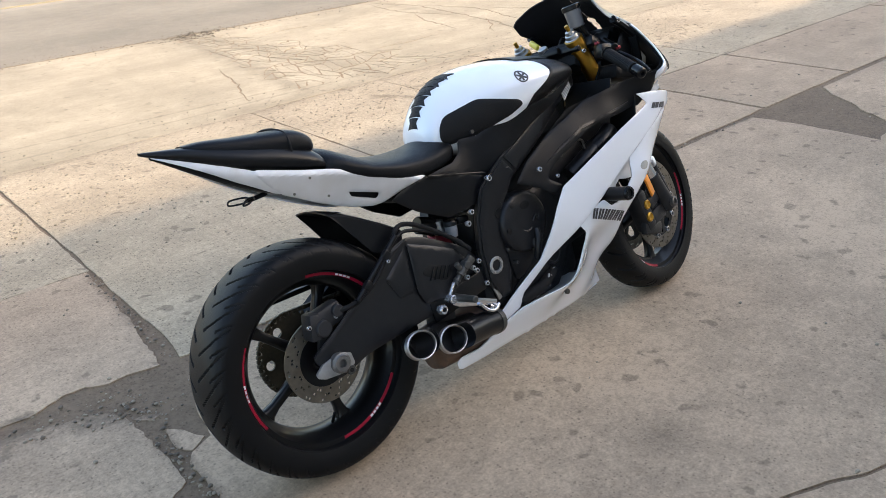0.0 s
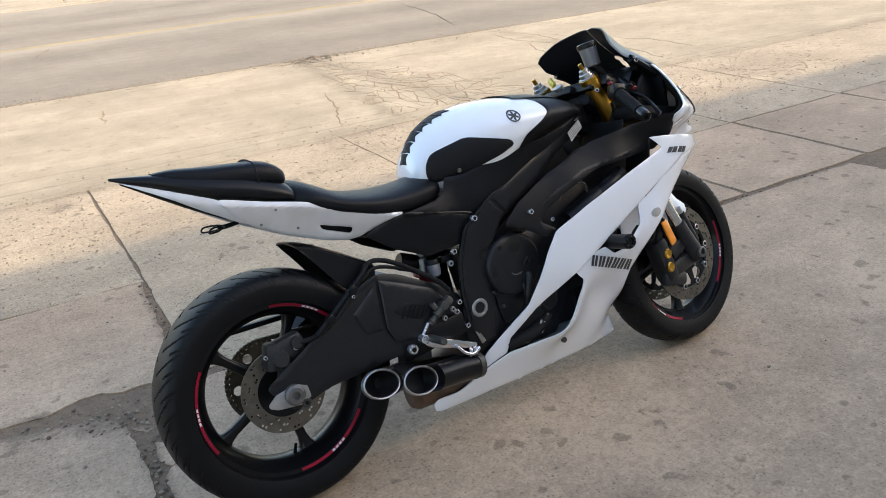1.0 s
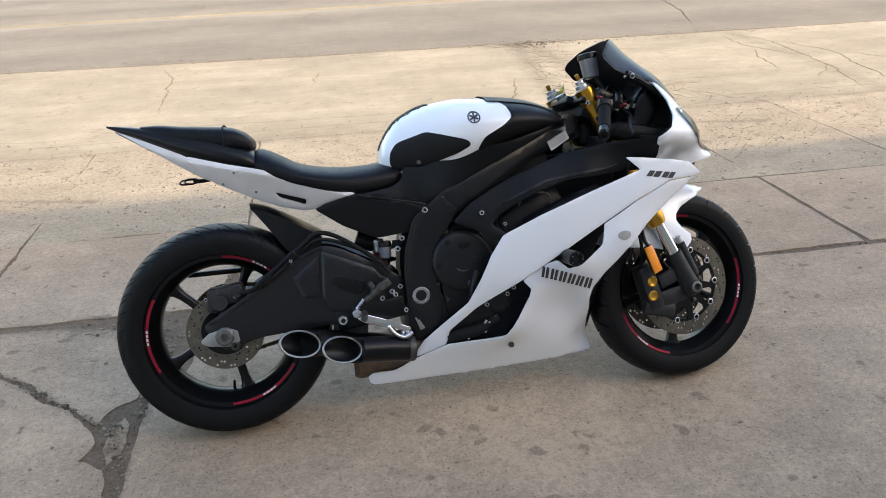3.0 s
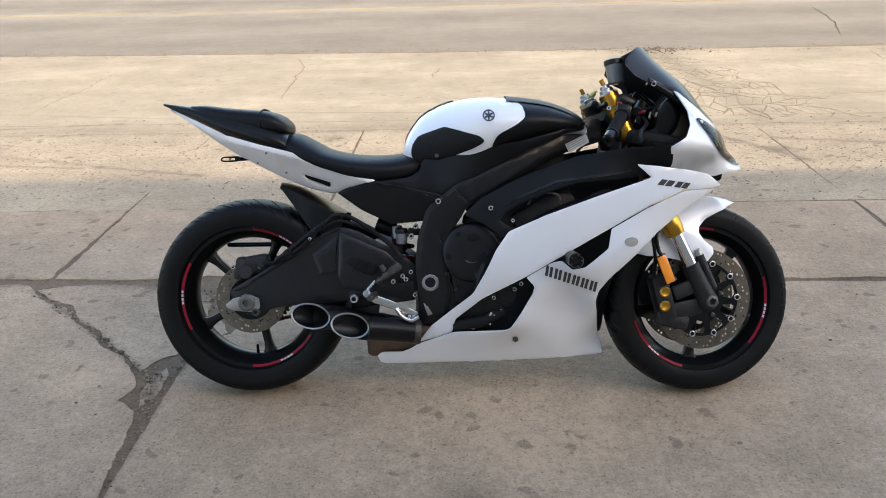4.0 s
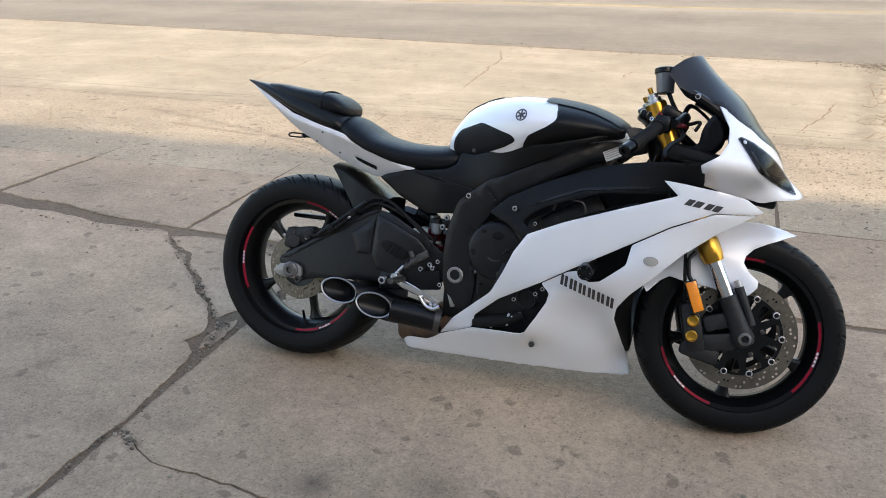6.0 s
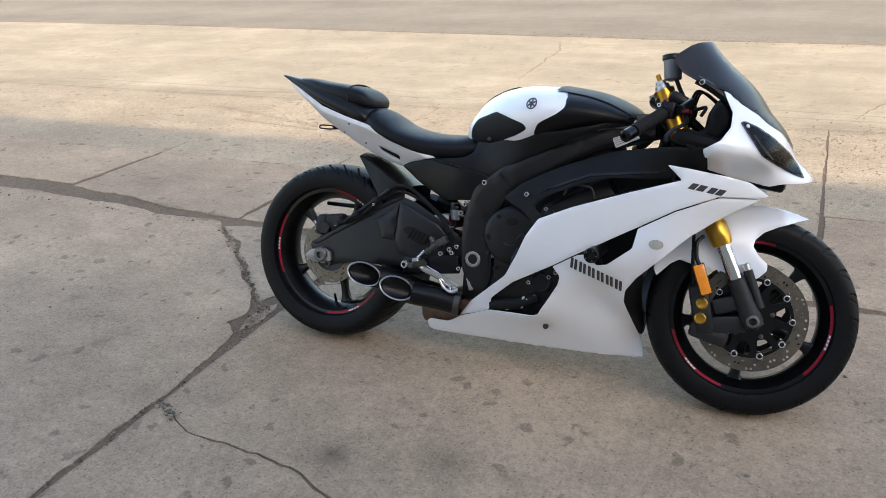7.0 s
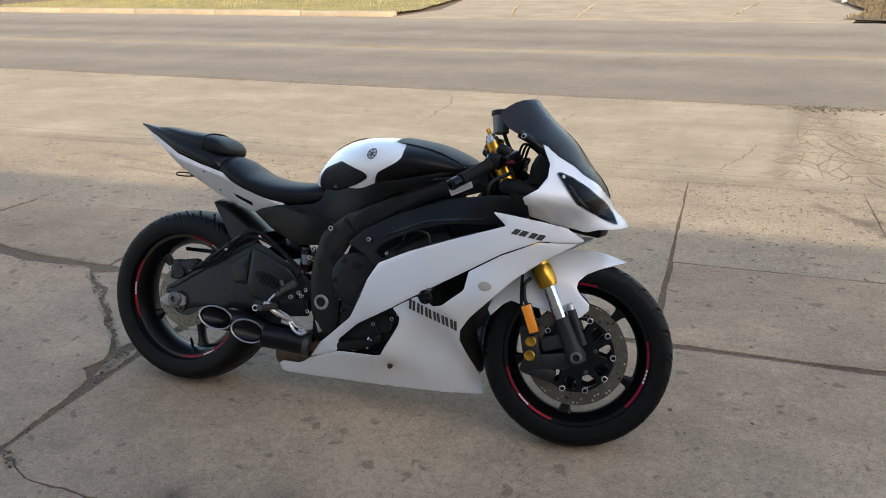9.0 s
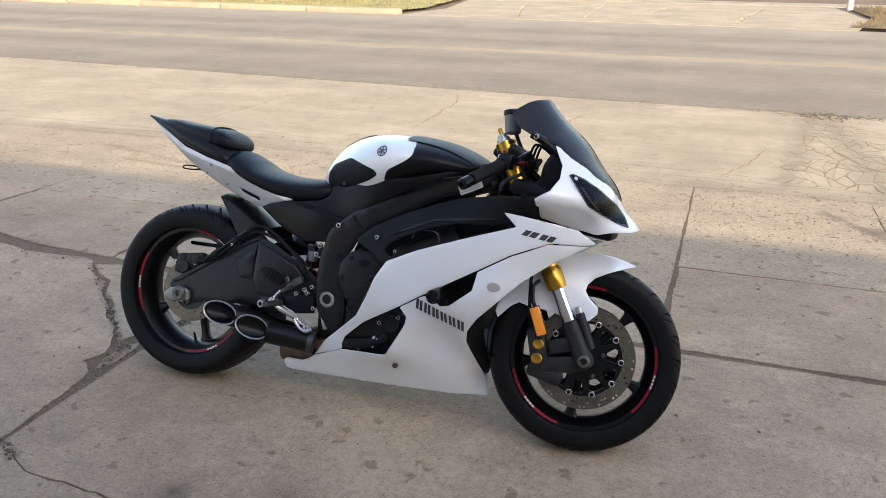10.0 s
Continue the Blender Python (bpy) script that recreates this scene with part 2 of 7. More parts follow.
def sheet(v, faces, at, thick, bm=None, out=None, lip=0.0):
    """A shell over a filled outline; at(a, b) gives the place of a point, out the way that its outer face looks."""
    bm = bm or bmesh.new()
    vs = [bm.verts.new(at(p[0], p[1])) for p in v]
    for t in faces:
        try:
            bm.faces.new([vs[i] for i in t])
        except ValueError:
            pass
    bmesh.ops.delete(bm, geom=[x for x in bm.verts if not x.link_faces], context="VERTS")
    bmesh.ops.recalc_face_normals(bm, faces=bm.faces)
    if out is not None and sum((f.normal.dot(Vector(out)) * f.calc_area() for f in bm.faces), 0.0) < 0:
        bmesh.ops.reverse_faces(bm, faces=bm.faces[:])
    if lip:
        bm.normal_update()
        edge = [(x, x.normal.copy()) for x in bm.verts if any(e.is_boundary for e in x.link_edges)]
        for x, nrm in edge:
            x.co -= nrm * lip
    if thick:
        shell(bm, thick)
    return bm


def tps(ctrl):
    """A smooth height over the plane through control points (a, b, value)."""
    c = np.array(ctrl, float)
    n = len(c)
    d = np.hypot(c[:, None, 0] - c[None, :, 0], c[:, None, 1] - c[None, :, 1])
    K = np.where(d > 0, d * d * np.log(d + 1e-12), 0) + np.eye(n) * 1e-5
    A = np.zeros((n + 3, n + 3))
    A[:n, :n] = K
    A[:n, n:] = np.column_stack([np.ones(n), c[:, :2]])
    A[n:, :n] = A[:n, n:].T
    w = np.linalg.solve(A, np.concatenate([c[:, 2], np.zeros(3)]))

    def f(a, b):
        r = np.hypot(c[:, 0] - a, c[:, 1] - b)
        return float(np.sum(w[:n] * np.where(r > 0, r * r * np.log(r + 1e-12), 0)) + w[n] + w[n + 1] * a + w[n + 2] * b)
    return f


def both(name, outline, depth, material, parent, label="", thick=0.004, step=0.014, holes=(), round_r=0.008, m=None, sides=(-1, 1), smooth=60.0, lip=0.002):
    """A moulded side panel: outline in (x, z), depth(x, z) its distance from the middle plane. Made for the right side and mirrored."""
    obs = []
    v, f = fill2d(rounded(outline, round_r), [rounded(h, round_r) for h in holes], step)
    for s in sides:
        bm = sheet(v, f, lambda a, b: (a, s * max(depth(a, b), 0.0), b), thick, out=(0, s, 0), lip=lip)
        if m:
            bmesh.ops.transform(bm, matrix=m, verts=bm.verts)
        obs.append(part(name, bm, material, parent, label, smooth))
    return obs


def inset(poly, d):
    """The outline drawn in by d."""
    q = [np.array(v, float) for v in poly]
    area = sum(q[i][0] * q[(i + 1) % len(q)][1] - q[(i + 1) % len(q)][0] * q[i][1] for i in range(len(q)))
    out = []
    for i in range(len(q)):
        a, b, c = q[i - 1], q[i], q[(i + 1) % len(q)]
        u, w = (b - a) / np.linalg.norm(b - a), (c - b) / np.linalg.norm(c - b)
        nrm = np.array((-u[1] - w[1], u[0] + w[0])) * (1 if area > 0 else -1)
        nrm = nrm / (np.linalg.norm(nrm) + 1e-9)
        out.append(tuple(b + nrm * d))
    return out


def body(sections, n=28, steps=40, power=2.3, crown=None):
    """A closed body, alike on both sides: sections (x, half width, top, widest height, bottom) joined smoothly; power squares it, crown its upper half."""
    s = spline(sections, steps)
    rows = []
    for x, w, zt, zm, zb in s:
        ring = []
        for k in range(n):
            a = 2 * math.pi * k / n
            cy, sz = math.cos(a), math.sin(a)
            q = (crown or power) if sz > 0 else power
            y = w * math.copysign(abs(cy) ** (2 / q), cy)
            h = (zt - zm) if sz > 0 else (zm - zb)
            ring.append((x, y, zm + h * math.copysign(abs(sz) ** (2 / q), sz)))
        rows.append(ring)
    bm, vs = grid_bm(rows, close_v=True)
    bm.faces.new(vs[0])
    bm.faces.new(vs[-1])
    return bm


def bolt(p, d, r, material, parent, label="", m=None, h=None, name="bolt"):
    """A round-headed socket bolt."""
    h = h or r * 0.9
    bm = lathe(p, d, [(-h, r * 0.8), (0, r), (h * 0.5, r), (h * 0.8, r * 0.82), (h * 0.8, r * 0.5), (h * 0.3, r * 0.42)], 14, m=m)
    ob = part(name, bm, material, parent, label)
    q = Vector(d).normalized()
    part("socket", lathe(Vector(p) + q * (h * 0.32), q, [(0, r * 0.40), (h * 0.40, r * 0.46), (h * 0.42, r * 0.30)], 6, m=m), DARK, ob)
    return ob


# ---- motorcycle: x ahead, y to its left, z up from the ground; it leans on its side stand ----
bike = new("motorcycle")
bike.matrix_basis = pose(0, 0, 0.003, -15.5)
tagged(bike, "white and black sport motorcycle leaning on its side stand on concrete", "motorcycle")

RW = Vector((-0.698, 0, 0.309))       # rear wheel's middle
FW = Vector((0.695, 0, 0.287))        # front wheel's middle, steering straight
# front end turned a little to the left about the steering axis
AX = Vector((-math.sin(radians(25.3)), 0, math.cos(radians(25.3))))
AXP = FW - Vector((0.03, 0, 0))
STEER = Matrix.Translation(AXP) @ Matrix.Rotation(radians(9.3), 4, AX) @ Matrix.Translation(-AXP)
OUT = Vector((0, -1, 0))
STRAIGHT = STEER.inverted()


def unturned(x, y, z):
    """The place before the steering is turned."""
    return STRAIGHT @ Vector((x, y, z))



def ring_bm(c, prof, n, m=None, bm=None, closed=True):
    """Turn a profile of (radius, y) about the wheel's axle."""
    rows = []
    for i in range(n):
        a = 2 * math.pi * i / n
        row = [Vector((c[0] + r * math.cos(a), c[1] + y, c[2] + r * math.sin(a))) for r, y in prof]
        rows.append([m @ v for v in row] if m else row)
    bm, _ = grid_bm(rows, close_u=True, close_v=closed, bm=bm)
    return bm


def tyre_bm(c, R, half, rim_r, rim_half, grooves, slant, m=None):
    """A tyre with a round crown and cut tread grooves."""
    crown = []
    for k in range(-26, 27):
        t = k / 26
        y = half * math.sin(t * 1.45) / math.sin(1.45)
        r = R - (R - rim_r) * 0.60 * (1 - math.sqrt(max(0, 1 - (abs(t) ** 1.95) * 0.93)))
        crown.append((r, y, t))
    low = [(rim_r + (R - rim_r) * 0.30, half * 0.985), (rim_r + (R - rim_r) * 0.14, half * 0.93), (rim_r + 0.012, rim_half + 0.005), (rim_r + 0.007, rim_half - 0.002)]
    prof = [(r, -y, 9) for r, y in reversed(low)] + crown + [(r, y, 9) for r, y in low]
    n = 840
    rows = []
    for i in range(n):
        a = 2 * math.pi * i / n
        row = []
        for r, y, t in prof:
            if abs(t) < 0.93:
                u = abs(t)
                side = 0.5 if t < 0 else 0.0
                ph = (a / (2 * math.pi) * grooves + side + slant * u + 0.35 * u * u) % 1.0
                w = 0.056 * (1 - 0.35 * u)
                if 0.10 < u < 0.90 and abs(ph - 0.5) < w:
                    r -= 0.006
                ph2 = (a / (2 * math.pi) * grooves + side + 0.5 + slant * u) % 1.0
                if 0.50 < u and abs(ph2 - 0.5) < 0.04:
                    r -= 0.005
            row.append(Vector((c[0] + r * math.cos(a), c[1] + y, c[2] + r * math.sin(a))))
        rows.append([m @ v for v in row] if m else row)
    bm, _ = grid_bm(rows, close_u=True)
    return bm


def rim_bm(c, rim_r, half, first, m=None, hub=0.045, hubhalf=0.05):
    """A cast rim with five tapered spokes."""
    w = half
    prof = [(rim_r + 0.009, -w - 0.001), (rim_r + 0.009, -w + 0.006), (rim_r - 0.004, -w + 0.012), (rim_r - 0.010, 0), (rim_r - 0.004, w - 0.012), (rim_r + 0.009, w - 0.006), (rim_r + 0.009, w + 0.001),
            (rim_r - 0.003, w), (rim_r - 0.010, w - 0.010), (rim_r - 0.024, w - 0.030), (rim_r - 0.029, 0.012), (rim_r - 0.029, -0.012), (rim_r - 0.024, -w + 0.030), (rim_r - 0.010, -w + 0.010), (rim_r - 0.003, -w)]
    bm = ring_bm(c, prof, 120, m)
    return bm


def spoke_bm(c, rim_r, ang, m=None, hub=0.045):
    """One tapered spoke."""
    a = radians(ang)
    d = Vector((math.cos(a), 0, math.sin(a)))
    t = Vector((-math.sin(a), 0, math.cos(a)))
    rows = []
    for r, wid, dep in ((hub * 0.8, 0.040, 0.042), (0.075, 0.030, 0.036), (0.12, 0.025, 0.030), (0.155, 0.025, 0.028), (0.178, 0.034, 0.030), (rim_r - 0.024, 0.054, 0.034)):
        ring = []
        for q in range(14):
            b = 2 * math.pi * q / 14
            cy, sy = math.cos(b), math.sin(b)
            ring.append(Vector(c) + d * r + t * (wid * 0.5 * math.copysign(abs(cy) ** 0.6, cy)) + Vector((0, dep * 0.5 * math.copysign(abs(sy) ** 0.6, sy), 0)))
        rows.append([m @ v for v in ring] if m else ring)
    return grid_bm(rows, close_v=True)[0]


def arc_tape(c, r0, r1, y, a0, a1, m=None, lift=0.0):
    """A strip of tape along the rim from angle a0 to a1 (degrees)."""
    rows = []
    n = max(3, int(abs(a1 - a0) / 2))
    for i in range(n + 1):
        a = radians(a0 + (a1 - a0) * i / n)
        row = [Vector((c[0] + r * math.cos(a), c[1] + yy, c[2] + r * math.sin(a))) for r, yy in ((r0, y + 0.002), (r1, y), (r1, y - 0.0012), (r0, y + 0.0008))]
        rows.append([m @ v for v in row] if m else row)
    bm, vs = grid_bm(rows, close_v=True)
    bm.faces.new(vs[0])
    bm.faces.new(vs[-1])
    return bm


def disc_bm(c, r0, r1, y, thick, nholes, rows_, hole_r, m=None, scallop=0.0):
    """A drilled brake disc."""
    outer = [((r1 + scallop * math.cos(24 * t)) * math.cos(t), (r1 + scallop * math.cos(24 * t)) * math.sin(t)) for t in np.linspace(0, 2 * math.pi, 144, endpoint=False)]
    innr = [(r0 * math.cos(t), r0 * math.sin(t)) for t in np.linspace(0, 2 * math.pi, 60, endpoint=False)]
    holes = [innr]
    for k in range(nholes):
        for j in range(rows_):
            a = 2 * math.pi * (k + 0.33 * j) / nholes
            r = r0 + (r1 - r0) * (0.2 + 0.6 * ((j * 2 + k) % rows_) / max(1, rows_ - 1))
            holes.append([(r * math.cos(a) + hole_r * math.cos(q), r * math.sin(a) + hole_r * math.sin(q)) for q in np.linspace(0, 2 * math.pi, 8, endpoint=False)])
    v, f = fill2d(outer, holes, 0.05, False)
    bm = sheet(v, f, lambda a, b: (c[0] + a, c[1] + y, c[2] + b), thick)
    if m:
        bmesh.ops.transform(bm, matrix=m, verts=bm.verts)
    return bm


def wheel(name, c, R, half, rim_r, rim_half, first, tags, grooves, slant, m=None):
    rim = part(name, rim_bm(c, rim_r, rim_half, first, m), RIMBLACK, bike, "black cast alloy wheel with five spokes and red rim tape")
    part("tyre", tyre_bm(c, R, half, rim_r, rim_half, grooves, slant, m), RUBBER, rim, "black sport tyre with slanted tread grooves")
    part("hub", ring_bm(c, [(0.045, -0.05), (0.045, 0.05), (0.0225, 0.054), (0.0225, -0.054)], 40, m), RIMBLACK, rim)
    for k in range(5):
        part("spoke", spoke_bm(c, rim_r, first + 72 * k, m), RIMBLACK, rim)
    for k in range(9):
        a = first - 12 + 5.2 * k
        part("tyre_mark", arc_tape(c, rim_r + 0.034, rim_r + 0.050, -half * 0.985 - 0.0006, a, a + 3.4, m), RUBBER, rim, "raised plain bar on the tyre wall")
    for a in tags:
        for s in (-1,):
            y = s * (rim_half + 0.0015)
            part("rim_tape", arc_tape(c, rim_r - 0.0012, rim_r + 0.0060, y, a - 30, a + 28, m), RED, rim, "red rim tape")
            for q in range(4):
                part("tape_badge", arc_tape(c, rim_r + 0.0002, rim_r + 0.0050, y - 0.001, a - 6 + 3.1 * q, a - 3.8 + 3.1 * q, m), SILVERTAPE, rim, "pale bar on the rim tape")
    return rim


rear = wheel("rear_wheel", RW, 0.3065, 0.089, 0.215, 0.062, -78, (179, -61, 58), 32, 1.3)
front = wheel("front_wheel", FW, 0.2925, 0.060, 0.215, 0.042, -24, (-12, -133, 108), 24, -0.8, STEER)
part("valve", cyl(RW + Vector((0.0, -0.01, -0.19)), RW + Vector((0.004, -0.03, -0.158)), 0.005, 0.004), BLACK, rear)

# rear brake, sprocket, chain
part("brake_disc", disc_bm(RW, 0.068, 0.110, -0.066, 0.004, 22, 3, 0.0036), DISCSTEEL, rear, "drilled rear brake disc with brown dust")
part("disc_carrier", ring_bm(RW, [(0.072, -0.066), (0.072, -0.058), (0.03, -0.052), (0.03, -0.062)], 40), RIMBLACK, rear)
teeth = []
for i in range(45 * 4):
    a = 2 * math.pi * i / 180
    r = 0.112 if i % 4 in (1, 2) else 0.105
    teeth.append((r * math.cos(a), r * math.sin(a)))
lite = [[(0.086 * math.cos(radians(60 * k)) + 0.013 * math.cos(q), 0.086 * math.sin(radians(60 * k)) + 0.013 * math.sin(q)) for q in np.linspace(0, 2 * math.pi, 14, endpoint=False)] for k in range(6)]
v_, f_ = fill2d(teeth, lite, 0.05, False)
part("sprocket", sheet(v_, f_, lambda a, b: (RW[0] + a, 0.070, RW[2] + b), 0.006), CHAINM, rear, "dark drilled rear sprocket")


def chain_bm():
    bm = bmesh.new()
    path = [Vector((RW.x + 0.112 * math.cos(radians(t)), 0.073, RW.z + 0.112 * math.sin(radians(t)))) for t in range(95, 266, 6)]
    top, low = path[0], path[-1]
    run = [top.lerp(Vector((-0.20, 0.073, 0.40)), k / 36) for k in range(1, 37)]
    back = [low.lerp(Vector((-0.20, 0.073, 0.31)), k / 36) for k in range(1, 37)]
    seq = list(reversed(run)) + path + back
    for k in range(len(seq) - 1):
        a, b = seq[k], seq[k + 1]
        d = b - a
        rbox((a + b) / 2, (d.length * 1.15, 0.016 if k % 2 else 0.011, 0.012), (0, -math.degrees(math.atan2(d.z, d.x)), 0), 0.003, bm, seg=1)
    return bm


part("chain_guard", rbox((-0.70, 0.085, 0.462), (0.215, 0.03, 0.016), (0, 0, 0), 0.006), BLACK, bike, "black chain guard")
part("chain", chain_bm(), CHAINM, bike, "oily drive chain")

# swingarm: a deep braced arm on each side
SW = tps([(-0.76, 0.31, 0.118), (-0.70, 0.31, 0.120), (-0.55, 0.36, 0.122), (-0.45, 0.50, 0.112), (-0.40, 0.35, 0.122), (-0.30, 0.45, 0.118), (-0.22, 0.38, 0.108), (-0.30, 0.33, 0.115)])
both("swingarm", [(-0.752, 0.335), (-0.735, 0.35), (-0.66, 0.392), (-0.449, 0.520), (-0.40, 0.536), (-0.35, 0.522), (-0.235, 0.46), (-0.17, 0.41), (-0.17, 0.33), (-0.24, 0.318), (-0.32, 0.312), (-0.50, 0.300), (-0.60, 0.292), (-0.675, 0.268), (-0.70, 0.266), (-0.71, 0.285)],
     SW, FRAMEBLACK, bike, "black braced alloy swingarm", thick=-0.036, step=0.02, round_r=0.02)
BOX = [(-0.405, 0.520), (-0.345, 0.496), (-0.262, 0.458), (-0.226, 0.42), (-0.235, 0.352), (-0.30, 0.330), (-0.395, 0.350), (-0.412, 0.388), (-0.408, 0.455)]
both("swingarm_box", BOX, lambda a, b: SW(a, b) + 0.010, FRAMEBLACK, bike, "black box section of the swingarm", thick=0.012, step=0.016, round_r=0.006, sides=(-1,), lip=0.003)
both("swingarm_plate", [(-0.493, 0.452), (-0.412, 0.512), (-0.416, 0.455), (-0.421, 0.390), (-0.467, 0.391)],
     lambda a, b: SW(a, b) + 0.005, FRAMEBLACK, bike, "", thick=0.007, step=0.02, round_r=0.004, sides=(-1,), lip=0.003)
both("swingarm_ridge", [(-0.742, 0.347), (-0.66, 0.393), (-0.449, 0.519), (-0.40, 0.535), (-0.405, 0.526), (-0.445, 0.508), (-0.65, 0.384), (-0.725, 0.341)],
     lambda a, b: SW(a, b) + 0.006, FRAMEBLACK, bike, "", thick=0.006, step=0.02, round_r=0.003, sides=(-1,))
VENT = [(-0.388, 0.427), (-0.372, 0.444), (-0.345, 0.442), (-0.292, 0.420), (-0.284, 0.402), (-0.305, 0.384), (-0.335, 0.394)]
both("arm_vent", VENT, lambda a, b: SW(a, b) + 0.0115, DARK, bike, "dark ribbed vent in the swingarm", thick=0.003, step=0.016, round_r=0.012, sides=(-1,), lip=0.001)
for k in range(5):
    x = -0.356 + 0.0140 * k
    part("vent_rib", rbox((x, -SW(x, 0.42) - 0.0118, 0.419 - 0.003 * k), (0.0035, 0.005, 0.038 - 0.001 * k), (0, 32, 0), 0.0012), DARK, bike)
bmx = rbox((-0.30, 0, 0.42), (0.10, 0.20, 0.09), (0, 35, 0), 0.02)
part("swingarm_bridge", bmx, FRAMEBLACK, bike)
for s in (-1, 1):
    both("axle_block", [(-0.760, 0.301), (-0.736, 0.322), (-0.681, 0.333), (-0.656, 0.322), (-0.652, 0.292), (-0.681, 0.279), (-0.738, 0.284), (-0.757, 0.293)], lambda a, b: 0.134 + 0.06 * (a + 0.70), AXLEALLOY, bike, "silver chain adjuster block", thick=0.016, step=0.03, round_r=0.004, sides=(s,), lip=0.0012, smooth=30)
    part("axle_cap", lathe((-0.692, s * 0.126, 0.309), (0, s, 0), [(0, 0.026), (0.016, 0.026), (0.018, 0.022), (0.022, 0.020), (0.022, 0.011), (0.012, 0.010)], 20), CASTGREY, bike, "steel rear axle nut")
    bolt((-0.667, s * 0.128, 0.279), (0, s, 0), 0.013, DULLALLOY, bike)
# rear caliper above the axle, with bracket
bmx = rbox((-0.676, -0.085, 0.418), (0.098, 0.045, 0.058), (0, -10, 0), 0.014)
rbox((-0.716, -0.088, 0.408), (0.034, 0.052, 0.07), (0, 10, 0), 0.01, bmx)
cyl((-0.648, -0.118, 0.428), (-0.648, -0.070, 0.428), 0.016, bm=bmx)
cyl((-0.698, -0.120, 0.400), (-0.698, -0.070, 0.400), 0.022, bm=bmx, bev=0.003)
rbox((-0.69, -0.08, 0.352), (0.04, 0.012, 0.06), (0, 20, 0), 0.004, bmx)
part("rear_caliper", bmx, DUSTBLACK, bike, "dusty grey rear brake caliper")
bolt((-0.735, -0.112, 0.415), OUT, 0.006, STEEL, bike)
bolt((-0.655, -0.108, 0.415), OUT, 0.006, STEEL, bike)
# brake hose and cable along the swingarm
part("brake_hose", tube([(-0.66, -0.105, 0.425), (-0.60, -0.128, 0.432), (-0.53, -0.135, 0.47), (-0.46, -0.13, 0.535), (-0.425, -0.12, 0.568), (-0.385, -0.11, 0.568), (-0.33, -0.115, 0.54), (-0.25, -0.125, 0.48), (-0.215, -0.135, 0.44)], 0.0065), GRIPRUBBER, bike, "black rubber brake hose")
part("brake_hose", tube([(-0.46, -0.128, 0.53), (-0.40, -0.118, 0.553), (-0.30, -0.112, 0.515), (-0.22, -0.11, 0.46)], 0.005), GRIPRUBBER, bike)
part("hose_rod", cyl((-0.60, -0.135, 0.435), (-0.44, -0.132, 0.555), 0.007), BLACK, bike)
for p in ((-0.56, -0.135, 0.462), (-0.485, -0.134, 0.517)):
    part("hose_clip", rbox(p, (0.026, 0.018, 0.022), (0, -37, 0), 0.005), BLACK, bike)
bolt((-0.49, -0.146, 0.503), OUT, 0.005, STEEL, bike)


def arch(c, r, half, a0, a1, lip, n=26, thick=0.003, m=None, w1=None, crown=0.30):
    """A mudguard over a wheel: an arched strip from angle a0 to a1 with turned-down sides."""
    rows = []
    for i in range(n + 1):
        a = radians(a0 + (a1 - a0) * i / n)
        w = half if w1 is None else half + (w1 - half) * i / n
        row = []
        for k in range(-8, 9):
            t = k / 8
            rr = r - lip * (w / max(half, w)) * abs(t) ** 3 - crown * w * t * t * 0.35
            row.append(Vector((c[0] + rr * math.cos(a), c[1] + w * t, c[2] + rr * math.sin(a))))
        rows.append([m @ v for v in row] if m else row)
    bm, _ = grid_bm(rows)
    bmesh.ops.recalc_face_normals(bm, faces=bm.faces)
    bmesh.ops.solidify(bm, geom=bm.faces[:], thickness=thick)
    return bm


HUG = np.array([(-0.588, 0.654, -0.576, 0.640, 0.084), (-0.545, 0.640, -0.537, 0.585, 0.089), (-0.50, 0.617, -0.498, 0.528, 0.096), (-0.45, 0.588, -0.45, 0.506, 0.100), (-0.398, 0.556, -0.405, 0.506, 0.100)])
HUG = np.stack([np.interp(np.linspace(0, 4, 17), np.arange(5), HUG[:, c]) for c in range(5)], 1)
rows = []
for k, (xt, zt, xb, zb, w) in enumerate(HUG):
    low, top = Vector((xb, 0, zb)), Vector((xt, 0, zt))
    half_row = [low.lerp(top, t) + Vector((0, -w * (1.04 - 0.04 * t), 0)) for t in (0, 0.35, 0.7, 0.97)]
    half_row += [top + Vector((-0.010 * c * (k == 0), -w * (0.94 - 0.94 * c), 0.003 + 0.010 * math.sin(c * math.pi / 2))) for c in (0, 0.12, 0.35, 0.6, 0.85)]
    rows.append(half_row + [Vector((v.x, -v.y, v.z)) for v in reversed(half_row)])
bmx, _ = grid_bm(rows)
bmesh.ops.recalc_face_normals(bmx, faces=bmx.faces)
bmesh.ops.solidify(bmx, geom=bmx.faces[:], thickness=0.003)
part("rear_mudguard", bmx, BLACK, bike, "black rear tyre hugger", 22.0)
part("mudguard_label", rbox((-0.525, -0.024, 0.6435), (0.012, 0.016, 0.0015), (0, 26, 0), 0.0004), LABELINK, bike, "small pale label")

